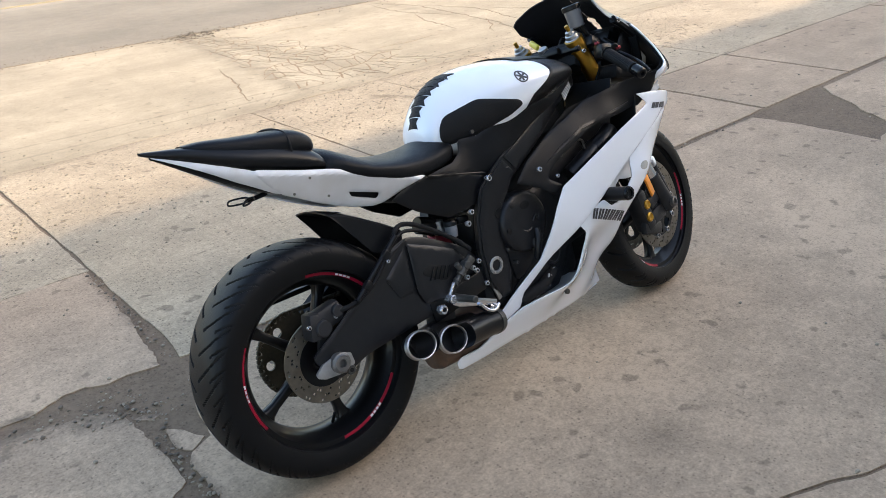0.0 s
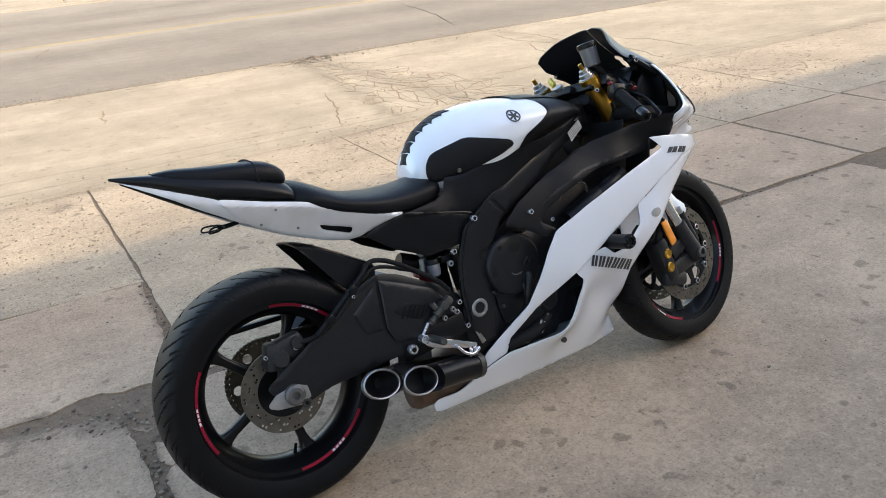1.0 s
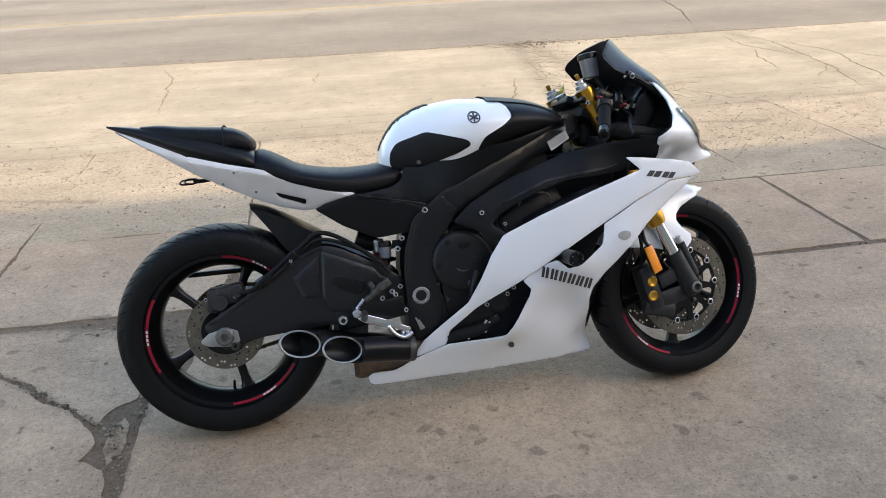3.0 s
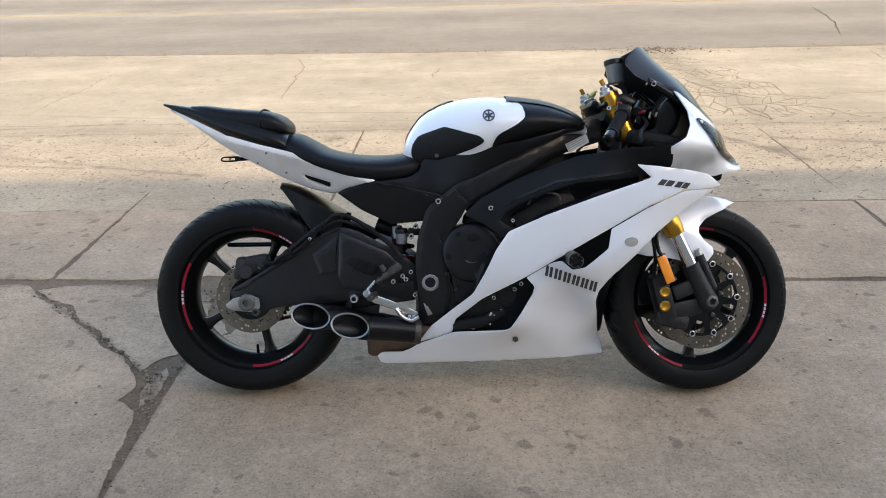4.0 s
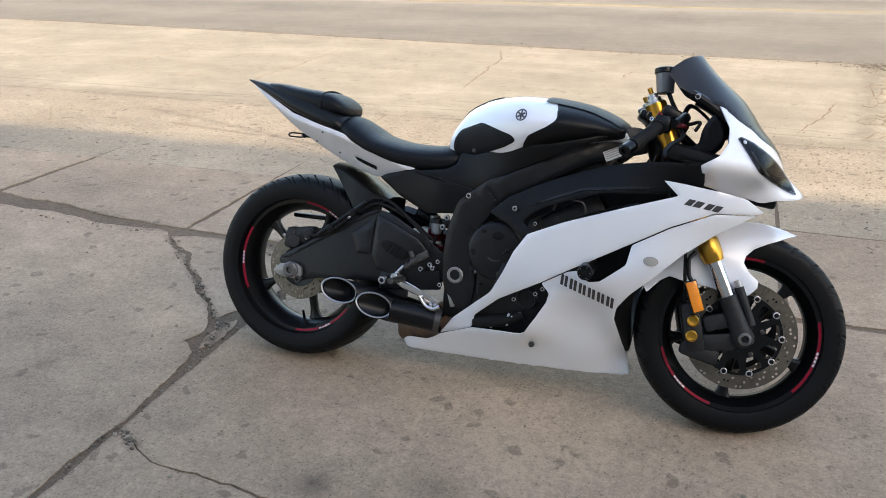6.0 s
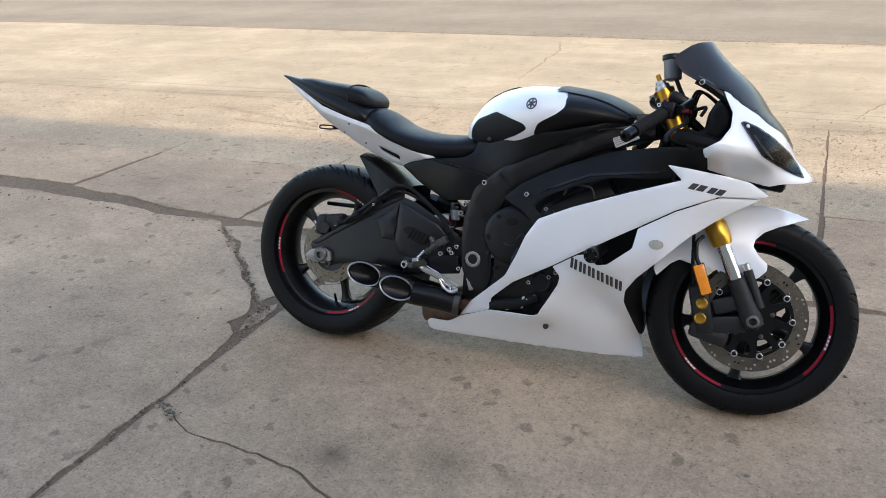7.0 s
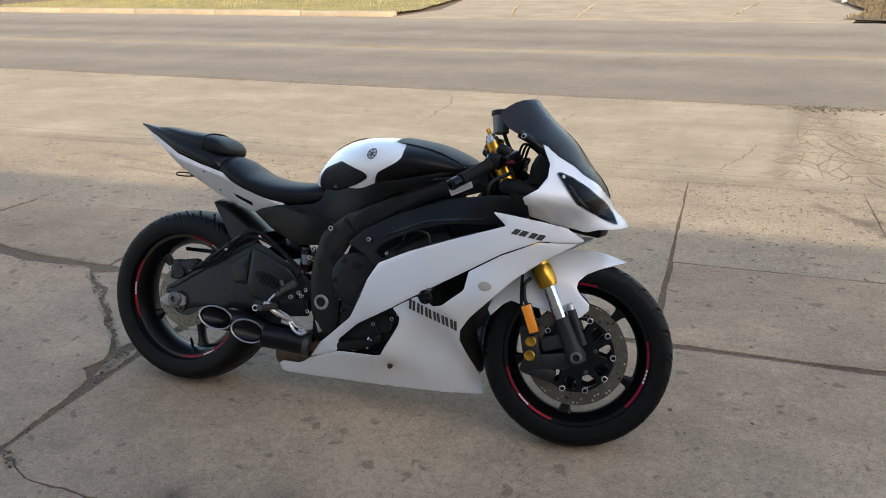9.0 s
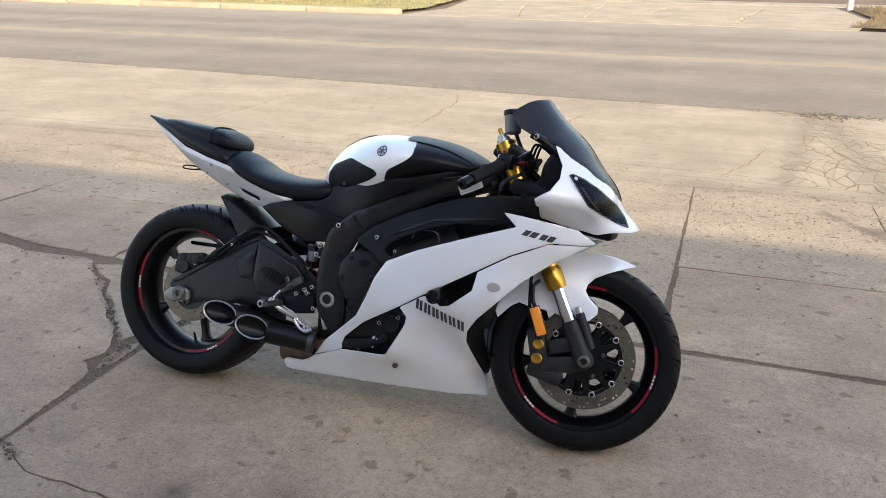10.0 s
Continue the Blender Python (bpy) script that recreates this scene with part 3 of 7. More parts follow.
# shock absorber, reservoir and linkage seen behind the frame
part("shock_reservoir", lathe((-0.300, -0.035, 0.536), (0.93, 0.0, -0.37), [(0, 0.001), (0, 0.022), (0.004, 0.025), (0.050, 0.025), (0.060, 0.021), (0.066, 0.012), (0.067, 0.001)], 28), BLACK, bike, "black shock reservoir with a rounded end")
part("shock_body", cyl((-0.238, -0.048, 0.530), (-0.238, -0.048, 0.490), 0.017), ALLOY, bike, "silver shock collar")
part("shock_collar", cyl((-0.230, -0.052, 0.488), (-0.232, -0.052, 0.452), 0.025), REDANOD, bike, "red shock spring collar")
cup = part("brake_fluid_cup", lathe((-0.220, -0.080, 0.474), (0, 0, 1), [(0, 0.001), (0, 0.009), (0.004, 0.0155), (0.012, 0.017), (0.036, 0.0185)], 24), CUPPLASTIC, bike, "translucent white brake fluid cup")
part("cup_lid", lathe((-0.220, -0.080, 0.510), (0, 0, 1), [(0, 0.0195), (0.012, 0.0195), (0.015, 0.017), (0.015, 0.001)], 24), BLACK, cup, "black cup lid")
part("cup_hose", tube([(-0.220, -0.080, 0.475), (-0.222, -0.084, 0.450), (-0.235, -0.100, 0.430), (-0.246, -0.125, 0.412)], 0.0045), GRIPRUBBER, bike)
part("shock_mount", rbox((-0.180, -0.085, 0.515), (0.04, 0.02, 0.022), (0, 5, 0), 0.006), BLACK, bike)
part("shock_spring", tube([(-0.22 + 0.03 * math.cos(t), 0.0 - 0.02 + 0.03 * math.sin(t), 0.50 - 0.006 * t) for t in np.linspace(0, 22, 90)], 0.006, 8, 180), REDANOD, bike)
for p in ((-0.173, -0.125, 0.535), (-0.187, -0.118, 0.505)):
    bolt(p, OUT, 0.0085, STEEL, bike, "bright steel bolt")

# exhaust: collector under the engine and two slash-cut tips
bmx = body([(-0.340, 0.040, 0.205, 0.165, 0.112), (-0.325, 0.062, 0.215, 0.165, 0.106), (-0.25, 0.078, 0.235, 0.17, 0.110), (-0.16, 0.095, 0.262, 0.19, 0.110), (-0.1, 0.085, 0.25, 0.18, 0.112), (0.05, 0.06, 0.2, 0.15, 0.112)], 20, 16)
part("exhaust_collector", bmx, RUST, bike, "brown heat-stained exhaust collector")


def tail_pipe(tip, spine, label):
    """A pipe with a long slanted mouth that looks out sideways; spine: (place, way, radius) of its further rings."""
    n0 = Vector((0.28, -0.95, 0.12)).normalized()
    u0 = Vector((0.93, 0.26, -0.25))
    u0 = (u0 - n0 * u0.dot(n0)).normalized()
    w0 = n0.cross(u0)
    if w0.z < 0:
        w0 = -w0
    c = Vector(tip)

    def mouth(a, b, off):
        return [c + n0 * off + u0 * (a * math.cos(t)) + w0 * (b * math.sin(t)) for t in np.linspace(0, 2 * math.pi, 48, endpoint=False)]
    rows = [mouth(0.0585, 0.0375, -0.008)]
    for p, way, r in spine:
        d = Vector(way).normalized()
        w = (w0 - d * w0.dot(d)).normalized()
        u = w.cross(d)
        if u.dot(n0) < 0:
            u = -u
        rows.append([Vector(p) + u * (r * math.cos(t)) + w * (r * math.sin(t)) for t in np.linspace(0, 2 * math.pi, 48, endpoint=False)])
    ob = part("tail_pipe", grid_bm(rows, close_v=True)[0], BLACK, bike, label)
    bm, vs = grid_bm([mouth(0.053, 0.033, -0.004), mouth(0.045, 0.030, -0.03), mouth(0.03, 0.02, -0.045)], close_v=True)
    bm.faces.new(vs[-1])
    part("exhaust_bore", bm, DARK, ob)
    bm, _ = grid_bm([mouth(0.0535, 0.0335, -0.010), mouth(0.054, 0.034, 0.0015), mouth(0.0565, 0.0362, 0.003), mouth(0.0595, 0.0385, 0.0005), mouth(0.0598, 0.0388, -0.009)], close_v=True)
    part("exhaust_lip", bm, ALLOY, ob, "polished steel lip of the tail pipe")
    return ob


tail_pipe((-0.486, -0.195, 0.277), [((-0.452, -0.165, 0.268), (0.75, 0.6, -0.2), 0.037), ((-0.40, -0.12, 0.255), (0.75, 0.6, -0.2), 0.036), ((-0.33, -0.08, 0.235), (0.9, 0.3, -0.2), 0.034), ((-0.20, -0.05, 0.205), (1, 0.1, -0.2), 0.032)], "black slash-cut exhaust pipe with polished lip")
tail_pipe((-0.372, -0.178, 0.243), [((-0.322, -0.160, 0.232), (0.95, 0.28, -0.14), 0.037), ((-0.24, -0.135, 0.220), (0.96, 0.22, -0.14), 0.037), ((-0.165, -0.12, 0.208), (0.97, 0.15, -0.14), 0.036)], "black slash-cut exhaust pipe with polished lip")
d_ = Vector((0.95, 0.25, -0.12)).normalized()
part("exhaust_clamp", lathe(Vector((-0.182, -0.123, 0.211)), d_, [(-0.006, 0.036), (-0.006, 0.0382), (0.012, 0.0382), (0.012, 0.036)], 28), DULLALLOY, bike, "steel exhaust clamp")
for k in range(2):
    part("clamp_screw", cyl(Vector((-0.195 + 0.012 * k, -0.150, 0.268)), Vector((-0.198 + 0.012 * k, -0.142, 0.246)), 0.005), STEEL, bike)
part("exhaust_hanger", rbox((-0.34, -0.10, 0.292), (0.10, 0.006, 0.045), (0, 8, 0), 0.004), DULLALLOY, bike)

# foot pegs, heel guard, brake pedal, rear master cylinder
bolt((-0.362, -0.145, 0.320), OUT, 0.014, STEEL, bike, "bright steel bolt")
part("peg_hanger", rbox((-0.28, -0.118, 0.325), (0.20, 0.012, 0.06), (0, -8, 0), 0.006), BLACK, bike)
both("pedal_plate", [(-0.321, 0.317), (-0.305, 0.331), (-0.249, 0.311), (-0.169, 0.276), (-0.177, 0.263), (-0.241, 0.284), (-0.300, 0.302)], lambda a, b: 0.141 + 0.05 * (a + 0.3), CHROME, bike, "polished alloy brake pedal", thick=0.010, step=0.02, round_r=0.006, sides=(-1,))
part("pedal_pad", tube([(-0.235, -0.148, 0.286), (-0.215, -0.150, 0.262), (-0.19, -0.150, 0.252), (-0.168, -0.146, 0.262)], 0.006), CHROME, bike, "chromed pedal loop")
part("pedal_pivot", cyl((-0.322, -0.155, 0.335), (-0.322, -0.12, 0.335), 0.012), STEEL, bike)
part("foot_peg", cyl((-0.30, -0.13, 0.33), (-0.305, -0.225, 0.335), 0.011, 0.0095, bev=0.002), DULLALLOY, bike, "knurled alloy foot peg")
bmx = cyl((-0.295, -0.135, 0.366), (-0.225, -0.135, 0.415), 0.0085)
cyl((-0.272, -0.137, 0.384), (-0.248, -0.137, 0.402), 0.012, bm=bmx)
cyl((-0.288, -0.136, 0.372), (-0.282, -0.136, 0.376), 0.0105, bm=bmx)
cyl((-0.245, -0.15, 0.405), (-0.245, -0.125, 0.405), 0.012, bm=bmx)
cyl((-0.268, -0.14, 0.402), (-0.278, -0.14, 0.420), 0.008, bm=bmx)
rbox((-0.232, -0.14, 0.412), (0.03, 0.018, 0.024), (0, -35, 0), 0.005, bmx)
part("rear_master_cylinder", bmx, DULLALLOY, bike, "dusty grey rear brake master cylinder")
part("pushrod", cyl((-0.322, -0.138, 0.345), (-0.298, -0.136, 0.372), 0.005), STEEL, bike)
for p in ((-0.244, -0.13, 0.368), (-0.190, -0.128, 0.397), (-0.205, -0.13, 0.375), (-0.215, -0.13, 0.385)):
    bolt(p, OUT, 0.0075, STEEL, bike, "bright steel bolt")
bolt((-0.179, -0.128, 0.327), OUT, 0.0075, STEEL, bike, "bright steel bolt")
part("fairing_tab", rbox((-0.142, -0.118, 0.285), (0.016, 0.006, 0.05), (0, -18, 0), 0.003), ALLOY, bike)

# frame spars, head, engine
FR = tps([(0.36, 0.80, 0.085), (0.24, 0.76, 0.125), (0.10, 0.69, 0.158), (0.0, 0.63, 0.160), (-0.10, 0.58, 0.142), (-0.12, 0.45, 0.130), (-0.10, 0.30, 0.120), (-0.16, 0.35, 0.125), (0.03, 0.65, 0.160)])
SPAR = [(0.385, 0.845), (0.39, 0.78), (0.235, 0.735), (0.036, 0.625), (-0.02, 0.59), (-0.04, 0.555), (-0.066, 0.52), (-0.077, 0.448), (-0.072, 0.326), (-0.084, 0.255), (-0.133, 0.262), (-0.169, 0.323), (-0.176, 0.42), (-0.168, 0.50), (-0.138, 0.59), (-0.05, 0.66), (0.102, 0.738), (0.25, 0.804), (0.345, 0.85)]
both("frame_spar", SPAR, FR, FRAMEBLACK, bike, "black alloy frame spar", thick=-0.03, step=0.02, round_r=0.015)
UP = [(0.37, 0.835), (0.375, 0.785), (0.235, 0.741), (0.036, 0.632), (-0.005, 0.607), (-0.045, 0.655), (0.102, 0.730), (0.25, 0.796), (0.345, 0.84)]
DOWN = [(-0.012, 0.603), (-0.028, 0.588), (-0.047, 0.555), (-0.072, 0.52), (-0.083, 0.448), (-0.078, 0.326), (-0.090, 0.264), (-0.130, 0.269), (-0.162, 0.325), (-0.169, 0.42), (-0.161, 0.50), (-0.132, 0.585), (-0.052, 0.650)]
FRAME_HOLE = [(-0.086 + 0.0145 * math.cos(t), 0.503 + 0.0145 * math.sin(t)) for t in np.linspace(0, 2 * math.pi, 16, endpoint=False)]
for o, gaps in ((UP, []), (DOWN, [FRAME_HOLE])):
    both("spar_face", inset(o, 0.001), lambda a, b: FR(a, b) + 0.005, FRAMEBLACK, bike, "", thick=0.006, step=0.02, holes=gaps, round_r=0.004, lip=0.002, smooth=25.0)
for s in (-1, 1):
    part("pivot_nut", lathe((-0.132, s * 0.118, 0.364), (0, s, 0), [(0, 0.027), (0.012, 0.027), (0.016, 0.023), (0.016, 0.017), (0.006, 0.015)], 12), AXLEALLOY, bike, "castellated steel swingarm pivot nut")
    part("pivot_bore", cyl((-0.132, s * 0.118, 0.364), (-0.132, s * 0.126, 0.364), 0.015), DARK, bike)
    # Black disc on the frame hole's floor puts its inner shade into colour.
    part("frame_hole_dark", cyl((-0.086, s * 0.128, 0.503), (-0.086, s * 0.1385, 0.503), 0.0155), DARK, bike)
part("steering_head", cyl((0.44, 0, 0.76), (0.412, 0, 0.852), 0.045), FRAMEBLACK, bike)
bmx = rbox((0.10, 0, 0.42), (0.36, 0.25, 0.24), (0, -8, 0), 0.03)
rbox((0.02, 0, 0.30), (0.40, 0.22, 0.16), (0, 0, 0), 0.03, bmx)
rbox((0.20, 0, 0.55), (0.26, 0.24, 0.15), (0, -30, 0), 0.03, bmx)
rbox((0.28, 0, 0.38), (0.08, 0.16, 0.36), (0, 18, 0), 0.02, bmx)
part("engine_block", bmx, ENGINE, bike, "black engine block")
cover = lathe((-0.005, -0.12, 0.455), OUT, [(0, 0.090), (0.022, 0.089), (0.029, 0.085), (0.032, 0.078), (0.0345, 0.060), (0.036, 0.030), (0.036, 0.001)], 48)
part("clutch_cover", cover, ENGINE, bike, "round black clutch cover")
for a in (20, 122, 224):
    bolt((-0.005 + 0.085 * math.cos(radians(a)), -0.142, 0.455 + 0.085 * math.sin(radians(a))), OUT, 0.0055, ENGINE, bike)
# Slightly proud dark ovals paint the shade of pockets in the clutch cover.
for px_, pz_, rx_, rz_, dy in ((0.000, 0.502, 0.019, 0.012, 0.1568), (-0.074, 0.446, 0.010, 0.010, 0.1548), (-0.046, 0.512, 0.009, 0.007, 0.1548)):
    both("pocket_shade", [(px_ + rx_ * math.cos(t), pz_ + rz_ * math.sin(t)) for t in np.linspace(0, 2 * math.pi, 16, endpoint=False)], lambda a, b: dy, DARK, bike, "", thick=0.003, round_r=0.002, sides=(-1,), lip=0.001)
both("crank_cover", [(-0.09, 0.20), (-0.075, 0.26), (0.02, 0.335), (0.155, 0.41), (0.19, 0.37), (0.17, 0.29), (0.12, 0.21)], tps([(-0.09, 0.20, 0.100), (0.02, 0.335, 0.128), (0.155, 0.41, 0.130), (0.12, 0.21, 0.104), (0.05, 0.27, 0.124)]), ENGINE, bike, "black crankcase cover", thick=-0.02, step=0.02)
part("cover_boss", lathe((0.097, -0.112, 0.321), OUT, [(0, 0.036), (0.017, 0.034), (0.021, 0.030), (0.021, 0.026), (0.018, 0.024), (0.018, 0.001)], 30), ENGINE, bike, "round black cover boss")
for q in ((0.059, 0.316), (0.122, 0.341), (0.082, 0.274), (-0.004, 0.225), (0.142, 0.358)):
    bolt((q[0], -0.122, q[1]), OUT, 0.0075, STEEL, bike, "bright cover bolt", h=0.016)
bmx = rbox((0.043, -0.139, 0.254), (0.008, 0.006, 0.042), (0, 26, 0), 0.002)
rbox((0.053, -0.139, 0.250), (0.006, 0.006, 0.036), (0, 26, 0), 0.002, bmx)
rbox((0.048, -0.140, 0.254), (0.018, 0.005, 0.007), (0, 26, 0), 0.002, bmx)
part("hose_clip", bmx, CHROME, bike, "bright steel hose clip")
for r0, r1, a0, a1 in ((0.026, 0.030, 225, 300),):
    part("cover_rib", arc_tape((-0.005, 0, 0.455), r0, r1, -0.1565, a0, a1), ENGINE, bike)
part("cover_rib", tube([(0.018, -0.1565, 0.448), (0.034, -0.157, 0.464), (0.040, -0.156, 0.448), (0.046, -0.1555, 0.462)], 0.003), ENGINE, bike)
part("water_pipe", tube([(0.012, -0.150, 0.335), (0.014, -0.158, 0.365), (0.022, -0.160, 0.395), (0.030, -0.150, 0.420)], 0.011), ENGINE, bike, "short black water pipe")
for q in ((-0.080, 0.392), (-0.055, 0.345)):
    bolt((q[0], -0.128, q[1]), OUT, 0.0055, ENGINEGREY, bike, "grey engine bolt", h=0.012)
part("engine_tab", rbox((0.015, -0.145, 0.37), (0.016, 0.02, 0.06), (0, -12, 0), 0.004), ENGINEGREY, bike)
part("coolant_hose", tube([(-0.06, -0.115, 0.225), (-0.02, -0.125, 0.235), (0.03, -0.13, 0.245), (0.09, -0.12, 0.27)], 0.018), GRIPRUBBER, bike, "black coolant hose")
part("lower_cooler", rbox((0.335, 0, 0.285), (0.03, 0.10, 0.15), (0, -6, 0), 0.01), DARK, bike, "black oil cooler behind the fairing")
part("radiator", rbox((0.385, 0, 0.46), (0.04, 0.22, 0.30), (0, 16, 0), 0.008), DARK, bike, "black radiator")
both("inner_shield", [(-0.02, 0.26), (-0.06, 0.42), (-0.03, 0.55), (0.06, 0.60), (0.30, 0.72), (0.50, 0.74), (0.60, 0.70), (0.55, 0.58), (0.42, 0.48), (0.34, 0.32), (0.30, 0.25), (0.05, 0.24)], lambda a, b: 0.112 if b > 0.36 else 0.085, DARK, bike, "", step=0.04)
part("airbox", rbox((0.12, 0, 0.68), (0.34, 0.20, 0.16), (0, -22, 0), 0.03), DARK, bike)
for k in range(2):
    part("intake_duct", tube([(0.40 - 0.08 * k, -0.17, 0.62 - 0.03 * k), (0.34 - 0.08 * k, -0.185, 0.60 - 0.03 * k), (0.27 - 0.08 * k, -0.17, 0.565 - 0.03 * k)], 0.028), BLACK, bike)
part("wire_loop", tube([(0.16, -0.18, 0.60), (0.18, -0.19, 0.63), (0.24, -0.195, 0.63), (0.255, -0.19, 0.60)], 0.0035), DULLALLOY, bike)
part("head_cover", rbox((0.22, -0.10, 0.56), (0.2, 0.08, 0.12), (0, -30, 0), 0.02), ENGINE, bike)

# fuel tank
TANK = [(-0.212, 0.045, 0.775, 0.745, 0.70), (-0.195, 0.075, 0.815, 0.76, 0.69), (-0.157, 0.096, 0.864, 0.78, 0.68), (-0.11, 0.128, 0.892, 0.80, 0.68), (-0.067, 0.157, 0.907, 0.815, 0.68), (0.004, 0.198, 0.919, 0.83, 0.69), (0.093, 0.220, 0.918, 0.838, 0.735),
        (0.216, 0.205, 0.901, 0.84, 0.778), (0.303, 0.155, 0.868, 0.828, 0.795), (0.345, 0.09, 0.835, 0.81, 0.78)]
TS = spline(TANK, 200)
CROWN = 1.95


def tank_y(x, z):
    w, zt, zm, zb = (float(np.interp(x, TS[:, 0], TS[:, k])) for k in (1, 2, 3, 4))
    t = (z - zm) / (zt - zm) if z > zm else (zm - z) / (zm - zb)
    q = CROWN if z > zm else 2.3
    return w * max(0.0, 1 - min(abs(t), 1.0) ** q) ** (1 / q)


part("fuel_tank", body(TANK, 64, 70, 2.3, CROWN), WHITE, bike, "glossy white fuel tank")
cov_out = [(0.098, 0.921), (0.135, 0.895), (0.150, 0.868), (0.150, 0.850), (0.128, 0.831), (0.072, 0.800), (0.056, 0.770), (0.062, 0.750), (0.20, 0.786), (0.30, 0.803), (0.332, 0.814), (0.335, 0.838), (0.303, 0.862), (0.216, 0.898)]
both("tank_cover", cov_out, lambda a, b: tank_y(a, b) + 0.004, COVERBLACK, bike, "satin black front tank cover", thick=0.003, step=0.012)
rows = []
for x in np.linspace(0.10, 0.338, 16):
    zt = float(np.interp(x, TS[:, 0], TS[:, 2]))
    rows.append([(x, yy * tank_y(x, zt - 0.020) / 1.0, 0) for yy in np.linspace(-1, 1, 17)])
for r in rows:
    for j, p in enumerate(r):
        x, y = p[0], p[1]
        lo, hi = float(np.interp(x, TS[:, 0], TS[:, 3])), float(np.interp(x, TS[:, 0], TS[:, 2]))
        w = float(np.interp(x, TS[:, 0], TS[:, 1]))
        r[j] = (x, y, lo + (hi - lo) * max(0, 1 - min(abs(y) / w, 1) ** CROWN) ** (1 / CROWN) + 0.004)
bmx, _ = grid_bm(rows)
part("tank_cover_top", bmx, COVERBLACK, bike, "black top of the tank cover")
both("knee_pad", [(-0.186, 0.742), (-0.184, 0.775), (-0.165, 0.804), (-0.083, 0.830), (0.024, 0.798), (0.037, 0.782), (0.0, 0.762), (-0.10, 0.729), (-0.165, 0.722)], lambda a, b: tank_y(a, b) + 0.004, PADRUBBER, bike, "black rubber knee grip pad", thick=0.004, step=0.012, round_r=0.012)
for s in (-1, 1):
    part("pad_rivet", cyl((-0.106, s * (tank_y(-0.106, 0.745) + 0.002), 0.745), (-0.106, s * (tank_y(-0.106, 0.745) + 0.009), 0.745), 0.006), DULLALLOY, bike)
# spine grip: a stack of waisted black pieces down the tank's rear
SPX = np.linspace(-0.2095, -0.02, 200)
SPZ = np.interp(SPX, TS[:, 0], TS[:, 2])
SPS = np.concatenate([[0], np.cumsum(np.hypot(np.diff(SPX), np.diff(SPZ)))])
for k in range(6):
    rws = []
    for q in np.linspace(0, 1, 9):
        x = float(np.interp(0.004 + 0.0345 * k + 0.031 * q, SPS, SPX))
        lo, hi, w = (float(np.interp(x, TS[:, 0], TS[:, c])) for c in (3, 2, 1))
        wide = min((0.022 + 0.0058 * k) * (0.62 + 0.38 * abs(2 * q - 1.1)), w * 0.8)
        rws.append([(x + 0.10 * abs(t) * wide - 0.002, wide * t, lo + (hi - lo) * max(0, 1 - (abs(t) * wide / w) ** CROWN) ** (1 / CROWN) + 0.003) for t in np.linspace(-1, 1, 11)])
    bmx, _ = grid_bm(rws)
    bmesh.ops.recalc_face_normals(bmx, faces=bmx.faces)
    bmesh.ops.solidify(bmx, geom=bmx.faces[:], thickness=0.003)
    part("tank_grip", bmx, PADRUBBER, bike, "waisted black tank grip piece")


def badge(cx, cz, r, depth, s=-1):
    """A round emblem with plain spokes, laid on a surface."""
    ring = [(cx + r * math.cos(t), cz + r * math.sin(t)) for t in np.linspace(0, 2 * math.pi, 32, endpoint=False)]
    inn = [(cx + r * 0.8 * math.cos(t), cz + r * 0.8 * math.sin(t)) for t in np.linspace(0, 2 * math.pi, 32, endpoint=False)]
    v, f = fill2d(ring, [inn], 0.02, False)
    ob = part("emblem", sheet(v, f, lambda a, b: (a, s * (depth(a, b) + 0.0018), b), 0.0012, out=(0, s, 0)), DECAL, bike, "round dark emblem on the tank")
    for k in range(3):
        a0 = radians(60 * k + 30)
        d = np.array((math.cos(a0), math.sin(a0)))
        e = np.array((-d[1], d[0])) * r * 0.13
        c = np.array((cx, cz))
        poly = [tuple(c + d * r * 0.72 + e), tuple(c - d * r * 0.72 + e), tuple(c - d * r * 0.72 - e), tuple(c + d * r * 0.72 - e)]
        v, f = fill2d(poly, (), 0.006)
        part("emblem_bar", sheet(v, f, lambda a, b: (a, s * (depth(a, b) + 0.0018), b), 0.0012, out=(0, s, 0)), DECAL, ob)
    return ob


badge(0.047, 0.858, 0.0172, tank_y)
badge(0.047, 0.858, 0.0172, tank_y, 1)

# side covers between tank, seat and frame
SC = tps([(-0.30, 0.67, 0.118), (-0.19, 0.69, 0.118), (-0.15, 0.725, 0.112), (-0.05, 0.735, 0.150), (0.055, 0.76, 0.185), (0.134, 0.775, 0.200), (0.28, 0.81, 0.165), (0.35, 0.80, 0.11), (0.10, 0.735, 0.178), (-0.05, 0.66, 0.155), (-0.10, 0.62, 0.130), (-0.2, 0.64, 0.128)])
both("tank_side_cover", [(-0.295, 0.668), (-0.19, 0.682), (-0.160, 0.70), (-0.149, 0.735), (-0.100, 0.732), (0.0, 0.764), (0.056, 0.772), (0.134, 0.782), (0.25, 0.81), (0.325, 0.836), (0.338, 0.834), (0.22, 0.782), (0.102, 0.730), (-0.05, 0.652), (-0.09, 0.622)], SC, COVERBLACK, bike, "satin black panel under the tank")
both("seat_side_cover", [(-0.41, 0.638), (-0.38, 0.652), (-0.292, 0.670), (-0.18, 0.645), (-0.096, 0.624), (-0.075, 0.60), (-0.13, 0.552), (-0.245, 0.541), (-0.335, 0.584)], tps([(-0.41, 0.64, 0.112), (-0.29, 0.67, 0.121), (-0.09, 0.61, 0.128), (-0.24, 0.545, 0.118), (-0.2, 0.60, 0.130)]), BLACK, bike, "satin black side cover below the seat")
